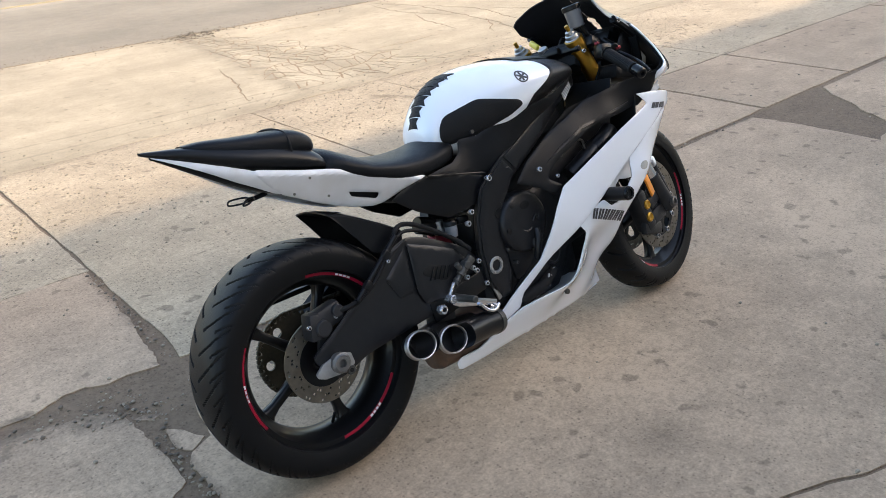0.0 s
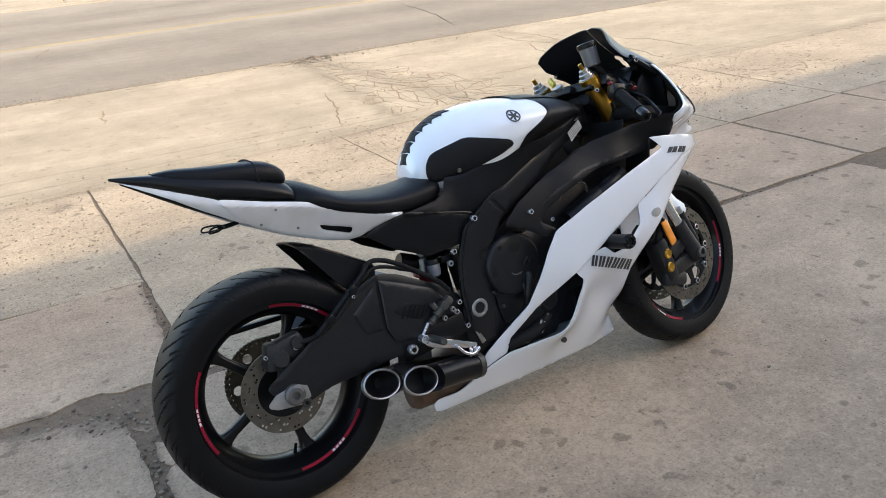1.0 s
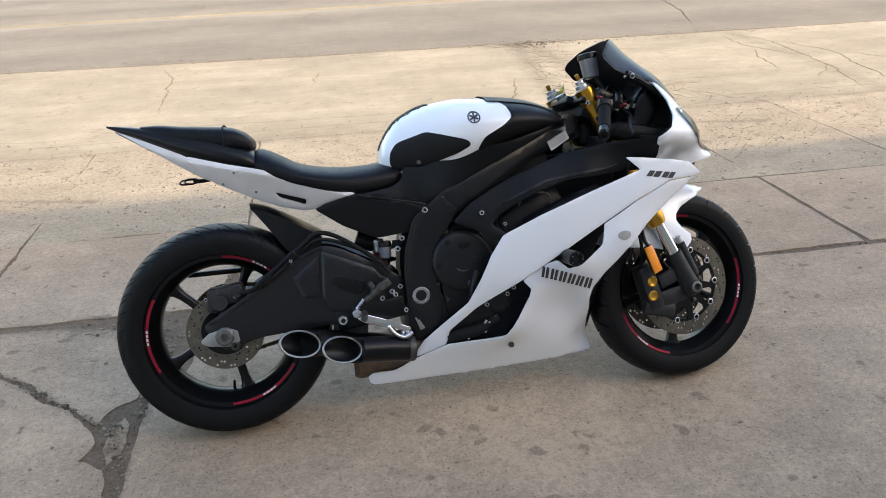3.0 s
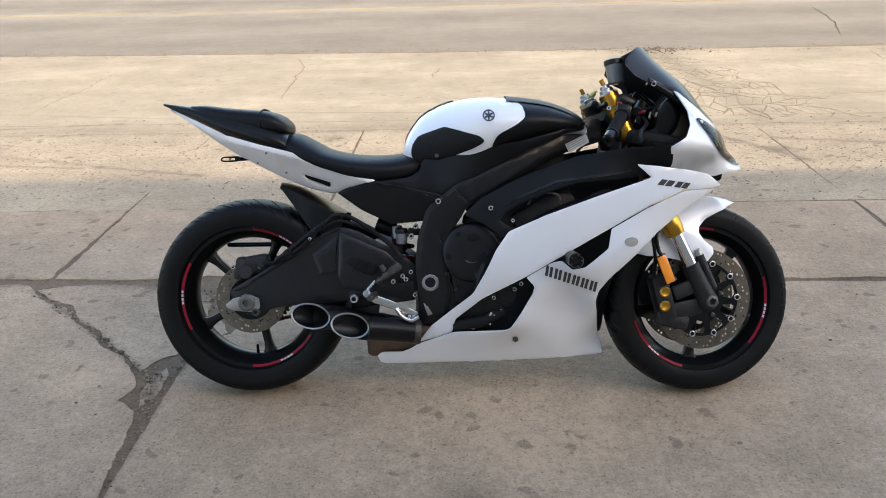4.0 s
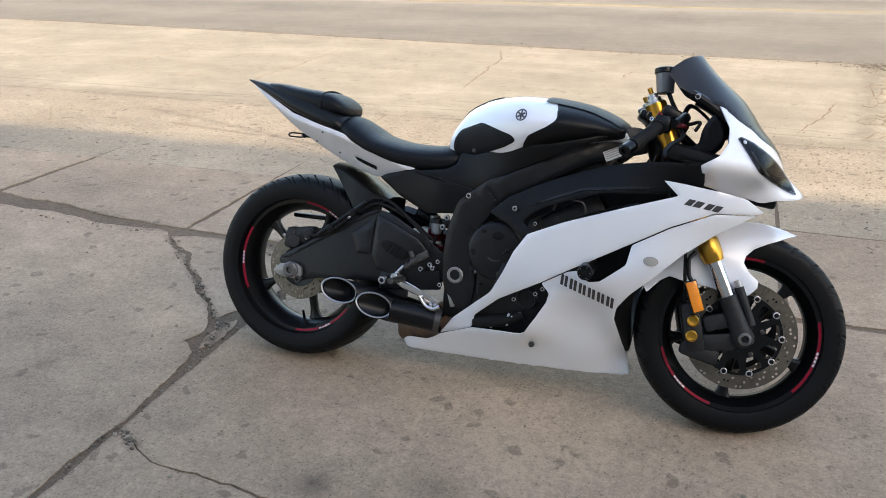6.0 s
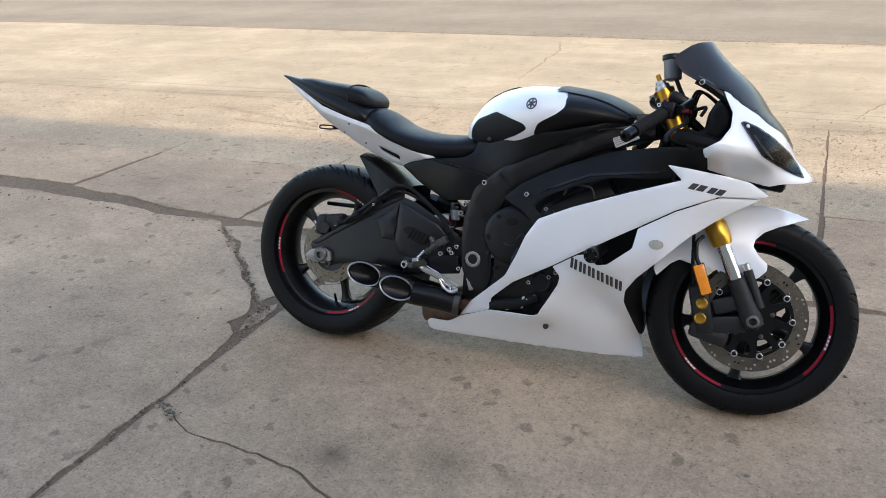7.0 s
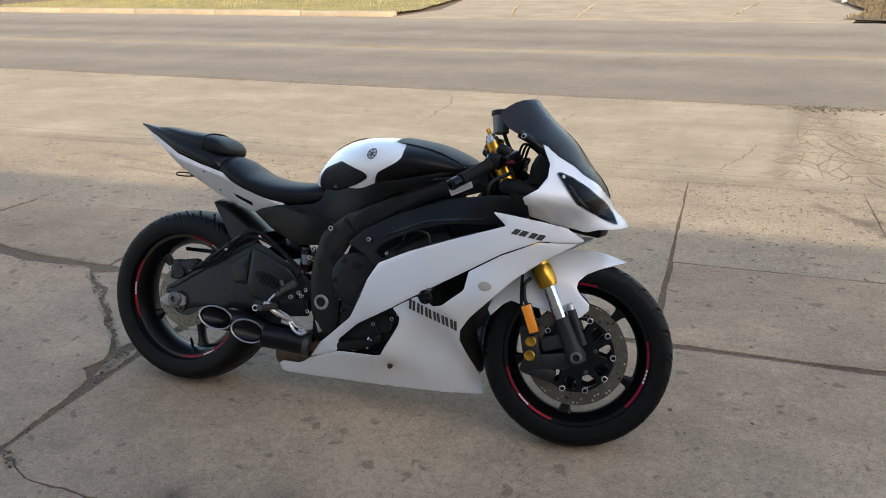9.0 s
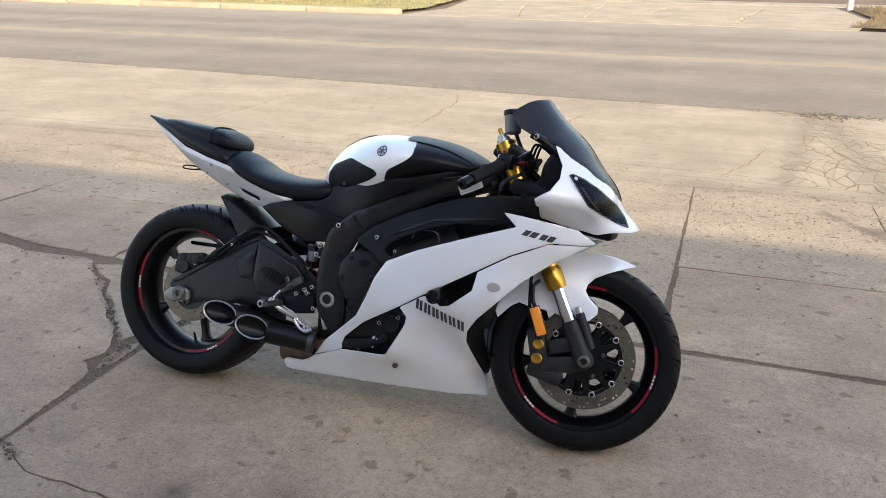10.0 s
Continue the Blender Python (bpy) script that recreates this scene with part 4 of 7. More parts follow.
both("side_cover_edge", [(-0.292, 0.673), (-0.09, 0.628), (-0.09, 0.620), (-0.292, 0.664)], lambda a, b: 0.132, BLACK, bike, "", thick=0.006, round_r=0.002)
for s in (-1, 1):
    bolt((-0.103, s * 0.146, 0.611), (0, s, 0), 0.0095, STEEL, bike, "bright steel bolt")

# seats and tail
part("rider_seat", body([(-0.578, 0.070, 0.800, 0.776, 0.752), (-0.570, 0.092, 0.812, 0.776, 0.744), (-0.553, 0.106, 0.820, 0.775, 0.738), (-0.525, 0.120, 0.814, 0.765, 0.728), (-0.49, 0.128, 0.796, 0.75, 0.716), (-0.434, 0.134, 0.767, 0.73, 0.697), (-0.34, 0.132, 0.749, 0.71, 0.666), (-0.25, 0.120, 0.748, 0.705, 0.662), (-0.19, 0.108, 0.756, 0.71, 0.672), (-0.158, 0.092, 0.746, 0.715, 0.686), (-0.150, 0.062, 0.735, 0.715, 0.698), (-0.147, 0.02, 0.722, 0.715, 0.708)], 40, 60, 3.6, 1.9), SEATVINYL, bike, "black vinyl rider seat with a raised rear lip", 30.0)
part("pillion_seat", body([(-0.868, 0.03, 0.908, 0.896, 0.88), (-0.82, 0.052, 0.908, 0.885, 0.865), (-0.756, 0.072, 0.900, 0.87, 0.845), (-0.68, 0.088, 0.893, 0.86, 0.825), (-0.625, 0.095, 0.887, 0.85, 0.815), (-0.592, 0.092, 0.874, 0.845, 0.812), (-0.572, 0.080, 0.858, 0.838, 0.814), (-0.562, 0.055, 0.846, 0.834, 0.820), (-0.558, 0.01, 0.838, 0.834, 0.829)], 40, 48, 3.2), SEATVINYL, bike, "black padded pillion seat")
part("seat_seam", tube([(-0.640, -0.094, 0.828), (-0.640, -0.094, 0.858), (-0.640, -0.078, 0.880), (-0.642, -0.04, 0.890), (-0.642, 0, 0.8925), (-0.642, 0.04, 0.890), (-0.640, 0.078, 0.880), (-0.640, 0.094, 0.858)], 0.003, 6, 40), GRIPRUBBER, bike)
part("tail_cowl", body([(-0.962, 0.004, 0.917, 0.914, 0.911), (-0.92, 0.022, 0.912, 0.900, 0.892), (-0.868, 0.045, 0.905, 0.885, 0.868), (-0.76, 0.083, 0.885, 0.842, 0.818), (-0.66, 0.102, 0.868, 0.810, 0.785), (-0.58, 0.108, 0.830, 0.785, 0.765), (-0.55, 0.09, 0.800, 0.77, 0.755)], 28, 36, 2.4), BLACK, bike, "black tail cowl tapering to a point")
def TL(a, b):
    """Half width of the tail: a crease runs just under the top edge, below it the side turns in."""
    zt = float(np.interp(a, [-0.95, -0.755, -0.644, -0.553, -0.426, -0.29], [0.905, 0.816, 0.787, 0.765, 0.724, 0.674])) - 0.014
    w = float(np.interp(a, [-0.95, -0.87, -0.74, -0.64, -0.55, -0.43, -0.30], [0.012, 0.045, 0.092, 0.109, 0.119, 0.128, 0.125]))
    return w - max(0.0, zt - b) * 0.70 - max(0.0, b - zt) * 0.25


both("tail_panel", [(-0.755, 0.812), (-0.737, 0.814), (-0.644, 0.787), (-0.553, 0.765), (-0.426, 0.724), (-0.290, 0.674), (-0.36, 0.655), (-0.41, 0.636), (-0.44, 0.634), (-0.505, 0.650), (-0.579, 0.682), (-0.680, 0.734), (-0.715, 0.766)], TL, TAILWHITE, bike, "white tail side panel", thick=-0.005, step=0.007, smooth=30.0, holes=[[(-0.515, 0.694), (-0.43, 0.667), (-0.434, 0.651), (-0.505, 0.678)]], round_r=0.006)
both("tail_underpanel", [(-0.945, 0.903), (-0.875, 0.874), (-0.755, 0.820), (-0.71, 0.790), (-0.675, 0.735), (-0.70, 0.744), (-0.782, 0.795), (-0.87, 0.856)], lambda a, b: max(TL(a, b) - 0.003, 0.004), TAILWHITE, bike, "dusty white lower tail panel with shade in its colour")
part("tail_vent", rbox((-0.47, 0, 0.680), (0.12, 0.15, 0.04), (0, 18, 0), 0.01), DARK, bike)
part("undertail", body([(-0.94, 0.004, 0.905, 0.90, 0.896), (-0.80, 0.026, 0.86, 0.83, 0.805), (-0.69, 0.042, 0.83, 0.775, 0.745), (-0.55, 0.058, 0.77, 0.715, 0.685), (-0.43, 0.070, 0.71, 0.675, 0.640), (-0.30, 0.08, 0.67, 0.63, 0.60)], 20, 24), DARK, bike, "dark undertail")
for p in ((-0.62, 0.76), (-0.655, 0.73), (-0.567, 0.70)):
    part("panel_screw", cyl((p[0], -TL(*p) - 0.001, p[1]), (p[0], -TL(*p) - 0.0022, p[1]), 0.0035), CASTGREY, bike)
# plate bracket under the tail
bmx = tube([(-0.69, 0.0, 0.745), (-0.72, 0.0, 0.742), (-0.745, 0.0, 0.742)], 0.006)
for s in (-1, 1):
    tube([(-0.728, 0.008 * s, 0.742), (-0.740, 0.026 * s, 0.748), (-0.768, 0.046 * s, 0.748), (-0.775, 0.042 * s, 0.738), (-0.752, 0.022 * s, 0.736), (-0.738, 0.008 * s, 0.738)], 0.0026, 6, bm=bmx)
part("plate_bracket", bmx, BLACK, bike, "black licence plate bracket with no plate")
part("bracket_plate", rbox((-0.665, 0, 0.738), (0.09, 0.05, 0.008), (0, 24, 0), 0.003), BLACK, bike)

# fairing: inner black duct panel, upper blade, lower panel with belly
DU = tps([(0.548, 0.762, 0.272), (0.555, 0.71, 0.238), (0.458, 0.715, 0.225), (0.50, 0.68, 0.222), (0.44, 0.757, 0.225), (0.30, 0.735, 0.190), (0.14, 0.677, 0.178), (0.02, 0.615, 0.176), (0.05, 0.53, 0.195), (0.20, 0.648, 0.205), (0.36, 0.68, 0.225), (0.051, 0.592, 0.185)])
both("air_duct_panel", [(0.556, 0.764), (0.44, 0.760), (0.297, 0.738), (0.138, 0.680), (0.024, 0.621), (-0.03, 0.572), (0.03, 0.546), (0.085, 0.508), (0.12, 0.526), (0.075, 0.556), (0.10, 0.582), (0.14, 0.606), (0.22, 0.639), (0.30, 0.664), (0.40, 0.670), (0.475, 0.675), (0.50, 0.672), (0.53, 0.69), (0.56, 0.705)], DU, COVERBLACK, bike, "satin black air duct panel", round_r=0.012)
for s in (-1, 1):
    part("duct_bulkhead", rbox((0.470, s * 0.178, 0.655), (0.006, 0.10, 0.14), (0, 12, 0), 0.002), DARK, bike)
    part("duct_bulkhead", rbox((0.415, s * 0.099, 0.728), (0.006, 0.19, 0.10), (0, 12, 0), 0.002), DARK, bike)
both("duct_ridge", [(0.448, 0.696), (0.425, 0.693), (0.352, 0.686), (0.24, 0.671), (0.15, 0.634), (0.09, 0.602), (0.15, 0.627), (0.24, 0.664), (0.352, 0.679), (0.425, 0.688)], lambda a, b: DU(a, b) + 0.006, FRAMEBLACK, bike, "", thick=0.008, round_r=0.002, smooth=20.0)
for s in (-1, 1):
    bolt((0.051, s * 0.192, 0.592), (0, s, 0), 0.008, STEEL, bike, "bright steel bolt")
    bolt((0.115, s * 0.195, 0.555), (0, s, 0), 0.006, STEEL, bike)

UF = tps([(0.458, 0.715, 0.256), (0.559, 0.655, 0.247), (0.66, 0.675, 0.215), (0.719, 0.645, 0.173), (0.60, 0.69, 0.240), (0.50, 0.60, 0.252), (0.36, 0.60, 0.250), (0.372, 0.525, 0.240), (0.236, 0.430, 0.229), (0.20, 0.55, 0.243), (0.155, 0.375, 0.212), (0.101, 0.526, 0.226), (0.06, 0.45, 0.215), (0.05, 0.33, 0.178), (0.0, 0.345, 0.182), (-0.06, 0.255, 0.138), (-0.17, 0.165, 0.098), (-0.09, 0.275, 0.140)])
both("upper_fairing", [(0.719, 0.648), (0.670, 0.682), (0.608, 0.695), (0.516, 0.708), (0.458, 0.714), (0.500, 0.676), (0.363, 0.630), (0.205, 0.573), (0.101, 0.526), (0.064, 0.471), (0.034, 0.405), (-0.004, 0.336), (-0.067, 0.283), (-0.133, 0.227), (-0.174, 0.171), (-0.120, 0.188), (-0.070, 0.207), (-0.064, 0.225), (-0.058, 0.251), (0.020, 0.317), (0.150, 0.391), (0.225, 0.437), (0.391, 0.534), (0.491, 0.593), (0.597, 0.639), (0.692, 0.640)],
     UF, WHITE, bike, "glossy white upper side fairing", round_r=0.006, thick=-0.004)
LF = tps([(0.69, 0.635, 0.180), (0.60, 0.630, 0.232), (0.50, 0.590, 0.244), (0.391, 0.530, 0.236), (0.448, 0.494, 0.245), (0.53, 0.52, 0.222), (0.609, 0.585, 0.205), (0.41, 0.42, 0.226), (0.32, 0.415, 0.238), (0.25, 0.44, 0.230), (0.16, 0.385, 0.210), (0.385, 0.375, 0.205), (0.27, 0.33, 0.165), (0.315, 0.30, 0.140), (0.335, 0.36, 0.196), (0.215, 0.295, 0.160), (0.18, 0.355, 0.206), (0.25, 0.23, 0.118), (0.124, 0.186, 0.118),
          (0.110, 0.236, 0.182), (0.0, 0.213, 0.146), (-0.10, 0.19, 0.118), (-0.17, 0.165, 0.104), (-0.30, 0.135, 0.076), (-0.30, 0.088, 0.060), (-0.12, 0.097, 0.061), (0.13, 0.101, 0.052), (0.30, 0.104, 0.030), (0.407, 0.109, 0.005), (0.393, 0.170, 0.010), (0.382, 0.215, 0.058), (0.370, 0.267, 0.125), (0.360, 0.307, 0.165), (0.25, 0.145, 0.072), (0.33, 0.19, 0.070)])
both("lower_fairing", [(0.700, 0.638), (0.597, 0.635), (0.491, 0.589), (0.393, 0.531), (0.384, 0.475), (0.318, 0.420), (0.284, 0.411), (0.252, 0.440), (0.225, 0.433), (0.152, 0.389), (0.176, 0.362), (0.171, 0.336), (0.140, 0.280), (0.107, 0.226), (0.090, 0.218), (0.026, 0.215), (-0.066, 0.208), (-0.120, 0.187), (-0.172, 0.168), (-0.200, 0.149), (-0.226, 0.137), (-0.290, 0.135), (-0.305, 0.123), (-0.297, 0.100), (-0.279, 0.095), (-0.143, 0.096), (0.039, 0.099), (0.200, 0.102), (0.330, 0.105), (0.407, 0.109), (0.402, 0.140), (0.393, 0.170), (0.381, 0.215), (0.370, 0.267), (0.360, 0.306), (0.366, 0.342), (0.398, 0.387), (0.466, 0.455), (0.527, 0.518), (0.609, 0.582)],
     LF, WHITE, bike, "glossy white lower fairing and belly pan", round_r=0.006, thick=-0.004)
LIP = tps([(0.41, 0.39, 0.180), (0.35, 0.30, 0.150), (0.402, 0.30, 0.095), (0.40, 0.19, 0.012), (0.372, 0.215, 0.050), (0.358, 0.265, 0.110)])
both("fairing_inner_lip", [(0.372, 0.402), (0.412, 0.395), (0.404, 0.33), (0.402, 0.27), (0.404, 0.215), (0.400, 0.18), (0.388, 0.180), (0.372, 0.215), (0.358, 0.265), (0.348, 0.30), (0.353, 0.36)], lambda a, b: max(min(LIP(a, b), LF(a, b) - 0.007), 0.003), BLACK, bike, "black inner lip of the fairing", round_r=0.01)
# belly floor
bmx, _ = grid_bm([[(x, t * float(np.interp(x, [-0.2, 0.13, 0.30, 0.40], [0.060, 0.050, 0.028, 0.005])), 0.099 + 0.008 * max(0, x / 0.4) - 0.003 * (1 - abs(t))) for t in np.linspace(-1, 1, 7)] for x in np.linspace(-0.20, 0.39, 14)])
part("belly_floor", bmx, GREYWHITE, bike)
for s in (-1, 1):
    part("fairing_screw", cyl((0.124, s * 0.122, 0.186), (0.124, s * 0.131, 0.186), 0.0085), DULLALLOY, bike, "grey fairing screw")
    bm_s = cyl((0.27, s * 0.10, 0.448), (0.285, s * 0.300, 0.450), 0.021)
    sl = part("frame_slider", bm_s, BLACK, bike, "black plastic crash bobbin")
    part("slider_face", lathe((0.285, s * 0.298, 0.450), (0, s, 0), [(0, 0.0215), (0.006, 0.019), (0.006, 0.011), (0.0, 0.010)], 24), GLOSSBLACK, sl)
    for k in range(5):
        a = radians(72 * k)
        part("slider_screw", cyl((0.285 + 0.015 * math.cos(a), s * 0.301, 0.45 + 0.015 * math.sin(a)), (0.285 + 0.015 * math.cos(a), s * 0.3055, 0.45 + 0.015 * math.sin(a)), 0.002), DULLALLOY, sl)
    oval = [(0.448 + 0.020 * math.cos(t), 0.494 + 0.0135 * math.sin(t)) for t in np.linspace(0, 2 * math.pi, 24, endpoint=False)]
    v_, f_ = fill2d(oval, (), 0.008)
    part("side_indicator", sheet(v_, f_, lambda a, b: (a, s * (LF(a, b) + 0.003 - 25 * ((a - 0.448) ** 2 + (b - 0.494) ** 2) * 0.3), b), 0.003, out=(0, s, 0)), INDICATOR, bike, "small oval smoked side indicator")


def bars(x0, z0, dx, dz, gaps, h, widths, depth, name, label, s, slant=0.0, lift=0.0015):
    """A line of plain dark bars in place of lettering, along (dx, dz); gaps repeat in turn."""
    u = np.array((dx, dz)) / math.hypot(dx, dz)
    n = np.array((-u[1], u[0]))
    p = 0.0
    first = None
    for k, wk in enumerate(widths):
        a = np.array((x0, z0)) + u * p
        sh = u * slant * h
        poly = [tuple(a), tuple(a + u * wk), tuple(a + u * wk + n * h + sh), tuple(a + n * h + sh)]
        v, f = fill2d(poly, (), 0.010)
        part(name, sheet(v, f, lambda q, r: (q, s * (depth(q, r) + lift), r), 0.0012, out=(0, s, 0)), DECAL, bike, label)
        p += wk + gaps[k % len(gaps)]
    return p


for s in (-1, 1):
    bars(0.206, 0.395, 0.163, -0.060, (0.0042, 0.0072), 0.031, [0.0082] * 12, LF, "lettering_bar", "charcoal bar of lettering on the fairing", s, -0.25 * 1)
    bars(0.516, 0.656, 0.10, -0.016, (0.004, 0.009), 0.017, [0.017, 0.019, 0.017, 0.017], UF, "number_bar", "dark bar of lettering on the fairing", s, 0.6)

# nose: half width grows from nothing at the front line
N2 = tps([(0.509, 1.067, 0.0), (0.604, 0.973, 0.0), (0.692, 0.872, 0.0), (0.764, 0.762, 0.0), (0.825, 0.690, 0.0), (0.436, 0.997, 0.180 ** 2), (0.513, 0.937, 0.185 ** 2), (0.585, 0.915, 0.185 ** 2), (0.644, 0.838, 0.200 ** 2), (0.548, 0.765, 0.280 ** 2), (0.625, 0.80, 0.245 ** 2), (0.690, 0.746, 0.208 ** 2), (0.795, 0.700, 0.080 ** 2), (0.56, 0.705, 0.202 ** 2), (0.69, 0.676, 0.130 ** 2), (0.62, 0.724, 0.200 ** 2), (0.62, 0.757, 0.256 ** 2), (0.57, 0.752, 0.276 ** 2), (0.57, 0.726, 0.226 ** 2), (0.685, 0.714, 0.158 ** 2)])


def nose(a, b):
    return math.sqrt(max(N2(a, b), 0.0))


def nose_line(z):
    """How far ahead the nose reaches at height z."""
    lo, hi = 0.45, 0.87
    for _ in range(24):
        m_ = (lo + hi) / 2
        lo, hi = (m_, hi) if N2(m_, z) > 0.0000005 else (lo, m_)
    return lo


both("nose_cowl", [(0.546, 0.760), (0.589, 0.788), (0.608, 0.824), (0.606, 0.865), (0.574, 0.920), (0.584, 0.918), (0.622, 0.889), (0.666, 0.863), (0.692, 0.841), (0.727, 0.819), (0.740, 0.805)] + [(nose_line(z), z) for z in np.linspace(0.772, 0.694, 7)] + [(0.806, 0.688), (0.747, 0.681), (0.712, 0.671), (0.625, 0.685), (0.557, 0.706)], nose, WHITE, bike, "glossy white nose cowl", thick=-0.004, step=0.010, round_r=0.004)
both("cowl_liner", [(0.50, 0.77), (0.55, 0.766), (0.59, 0.79), (0.612, 0.824), (0.609, 0.865), (0.580, 0.915), (0.64, 0.87), (0.69, 0.84), (0.74, 0.775), (0.78, 0.72), (0.70, 0.69), (0.60, 0.70), (0.52, 0.72)], lambda a, b: max(nose(a, b) - 0.014, 0.0), DARK, bike, "black inner lining of the nose", thick=-0.003, round_r=0.006)
both("windscreen", [(0.436, 0.995), (0.440, 1.012), (0.470, 1.042)] + [(nose_line(z), z) for z in np.linspace(1.064, 0.778, 16)] + [(0.752, 0.780), (0.737, 0.804), (0.724, 0.817), (0.689, 0.838), (0.663, 0.860), (0.619, 0.886), (0.575, 0.921), (0.52, 0.935), (0.465, 0.962)], lambda a, b: nose(a, b) + 0.002, SCREEN, bike, "dark smoked windscreen", thick=-0.003, step=0.010, round_r=0.004)
both("headlight_housing", [(0.627, 0.838), (0.637, 0.842), (0.670, 0.829), (0.713, 0.802), (0.751, 0.767), (0.780, 0.730), (0.797, 0.700), (0.768, 0.709), (0.724, 0.730), (0.691, 0.752), (0.659, 0.797)], lambda a, b: nose(a, b) + 0.0015, LENSGREY, bike, "dark headlight with ribbed reflector", thick=0.002, step=0.010, round_r=0.006)
for k in range(12):
    x, z = 0.667 + 0.0040 * k, 0.804 - 0.0050 * k
    part("reflector_rib", rbox((x, -nose(x, z) - 0.0042, z), (0.012 + 0.0005 * k, 0.002, 0.0022), (0, 14, 48), 0.0006), CASTGREY, bike)
part("position_lamp", lathe((0.645, -nose(0.645, 0.828) - 0.003, 0.828), (0.4, -1, 0.2), [(0, 0.006), (0.003, 0.005), (0.004, 0.002)], 14), SILVERTAPE, bike, "small bright bulb in the headlight")
both("headlight_lens", [(0.627, 0.838), (0.637, 0.842), (0.670, 0.829), (0.713, 0.802), (0.751, 0.767), (0.780, 0.730), (0.797, 0.700), (0.768, 0.709), (0.724, 0.730), (0.691, 0.752), (0.659, 0.797)], lambda a, b: nose(a, b) + 0.0065, GLASS, bike, "clear headlight lens", thick=0.0015, step=0.010, round_r=0.006, lip=0.0)
part("ram_air_mouth", rbox((0.70, 0, 0.675), (0.10, 0.16, 0.03), (0, 8, 0), 0.01), DARK, bike, "black air intake under the nose")
for s in (-1, 1):
    part("screen_stay", tube([(0.50, s * 0.182, 0.945), (0.54, s * 0.178, 0.925), (0.60, s * 0.172, 0.885)], 0.012, 8), BLACK, bike)
    bolt((0.515, s * 0.186, 0.938), (0, s, 0), 0.009, CHROME, bike, "chromed screen bolt")
# instruments and dash
bmx = rbox((0.60, 0, 0.875), (0.05, 0.20, 0.10), (0, 35, 0), 0.02)
cyl((0.572, 0.03, 0.885), (0.60, 0.03, 0.868), 0.045, bm=bmx)
rbox((0.59, -0.06, 0.88), (0.05, 0.07, 0.06), (0, 35, 0), 0.012, bmx)
part("dash", bmx, BLACK, bike, "black instrument cluster")
part("cockpit_bulkhead", rbox((0.652, 0, 0.805), (0.012, 0.29, 0.14), (0, 0, 0), 0.004), DARK, bike, "black bulkhead behind the nose")
both("dash_shroud", [(0.535, 0.855), (0.550, 0.885), (0.572, 0.905), (0.590, 0.875), (0.600, 0.845), (0.590, 0.81), (0.565, 0.785), (0.50, 0.775), (0.49, 0.80), (0.530, 0.815)], lambda a, b: 0.150 + 0.10 * (a - 0.50), BLACK, bike, "black cockpit shroud", thick=0.02, step=0.02, round_r=0.010, lip=0.004)
part("inner_tray", rbox((0.56, 0, 0.77), (0.22, 0.40, 0.05), (0, 12, 0), 0.02), DARK, bike)
for k in range(3):
    part("wiring", tube([(0.47, -0.06 + 0.05 * k, 0.87), (0.49, -0.07 + 0.05 * k, 0.92), (0.53, -0.05 + 0.04 * k, 0.90), (0.57, -0.03 + 0.03 * k, 0.86)], 0.004), BLACK, bike)

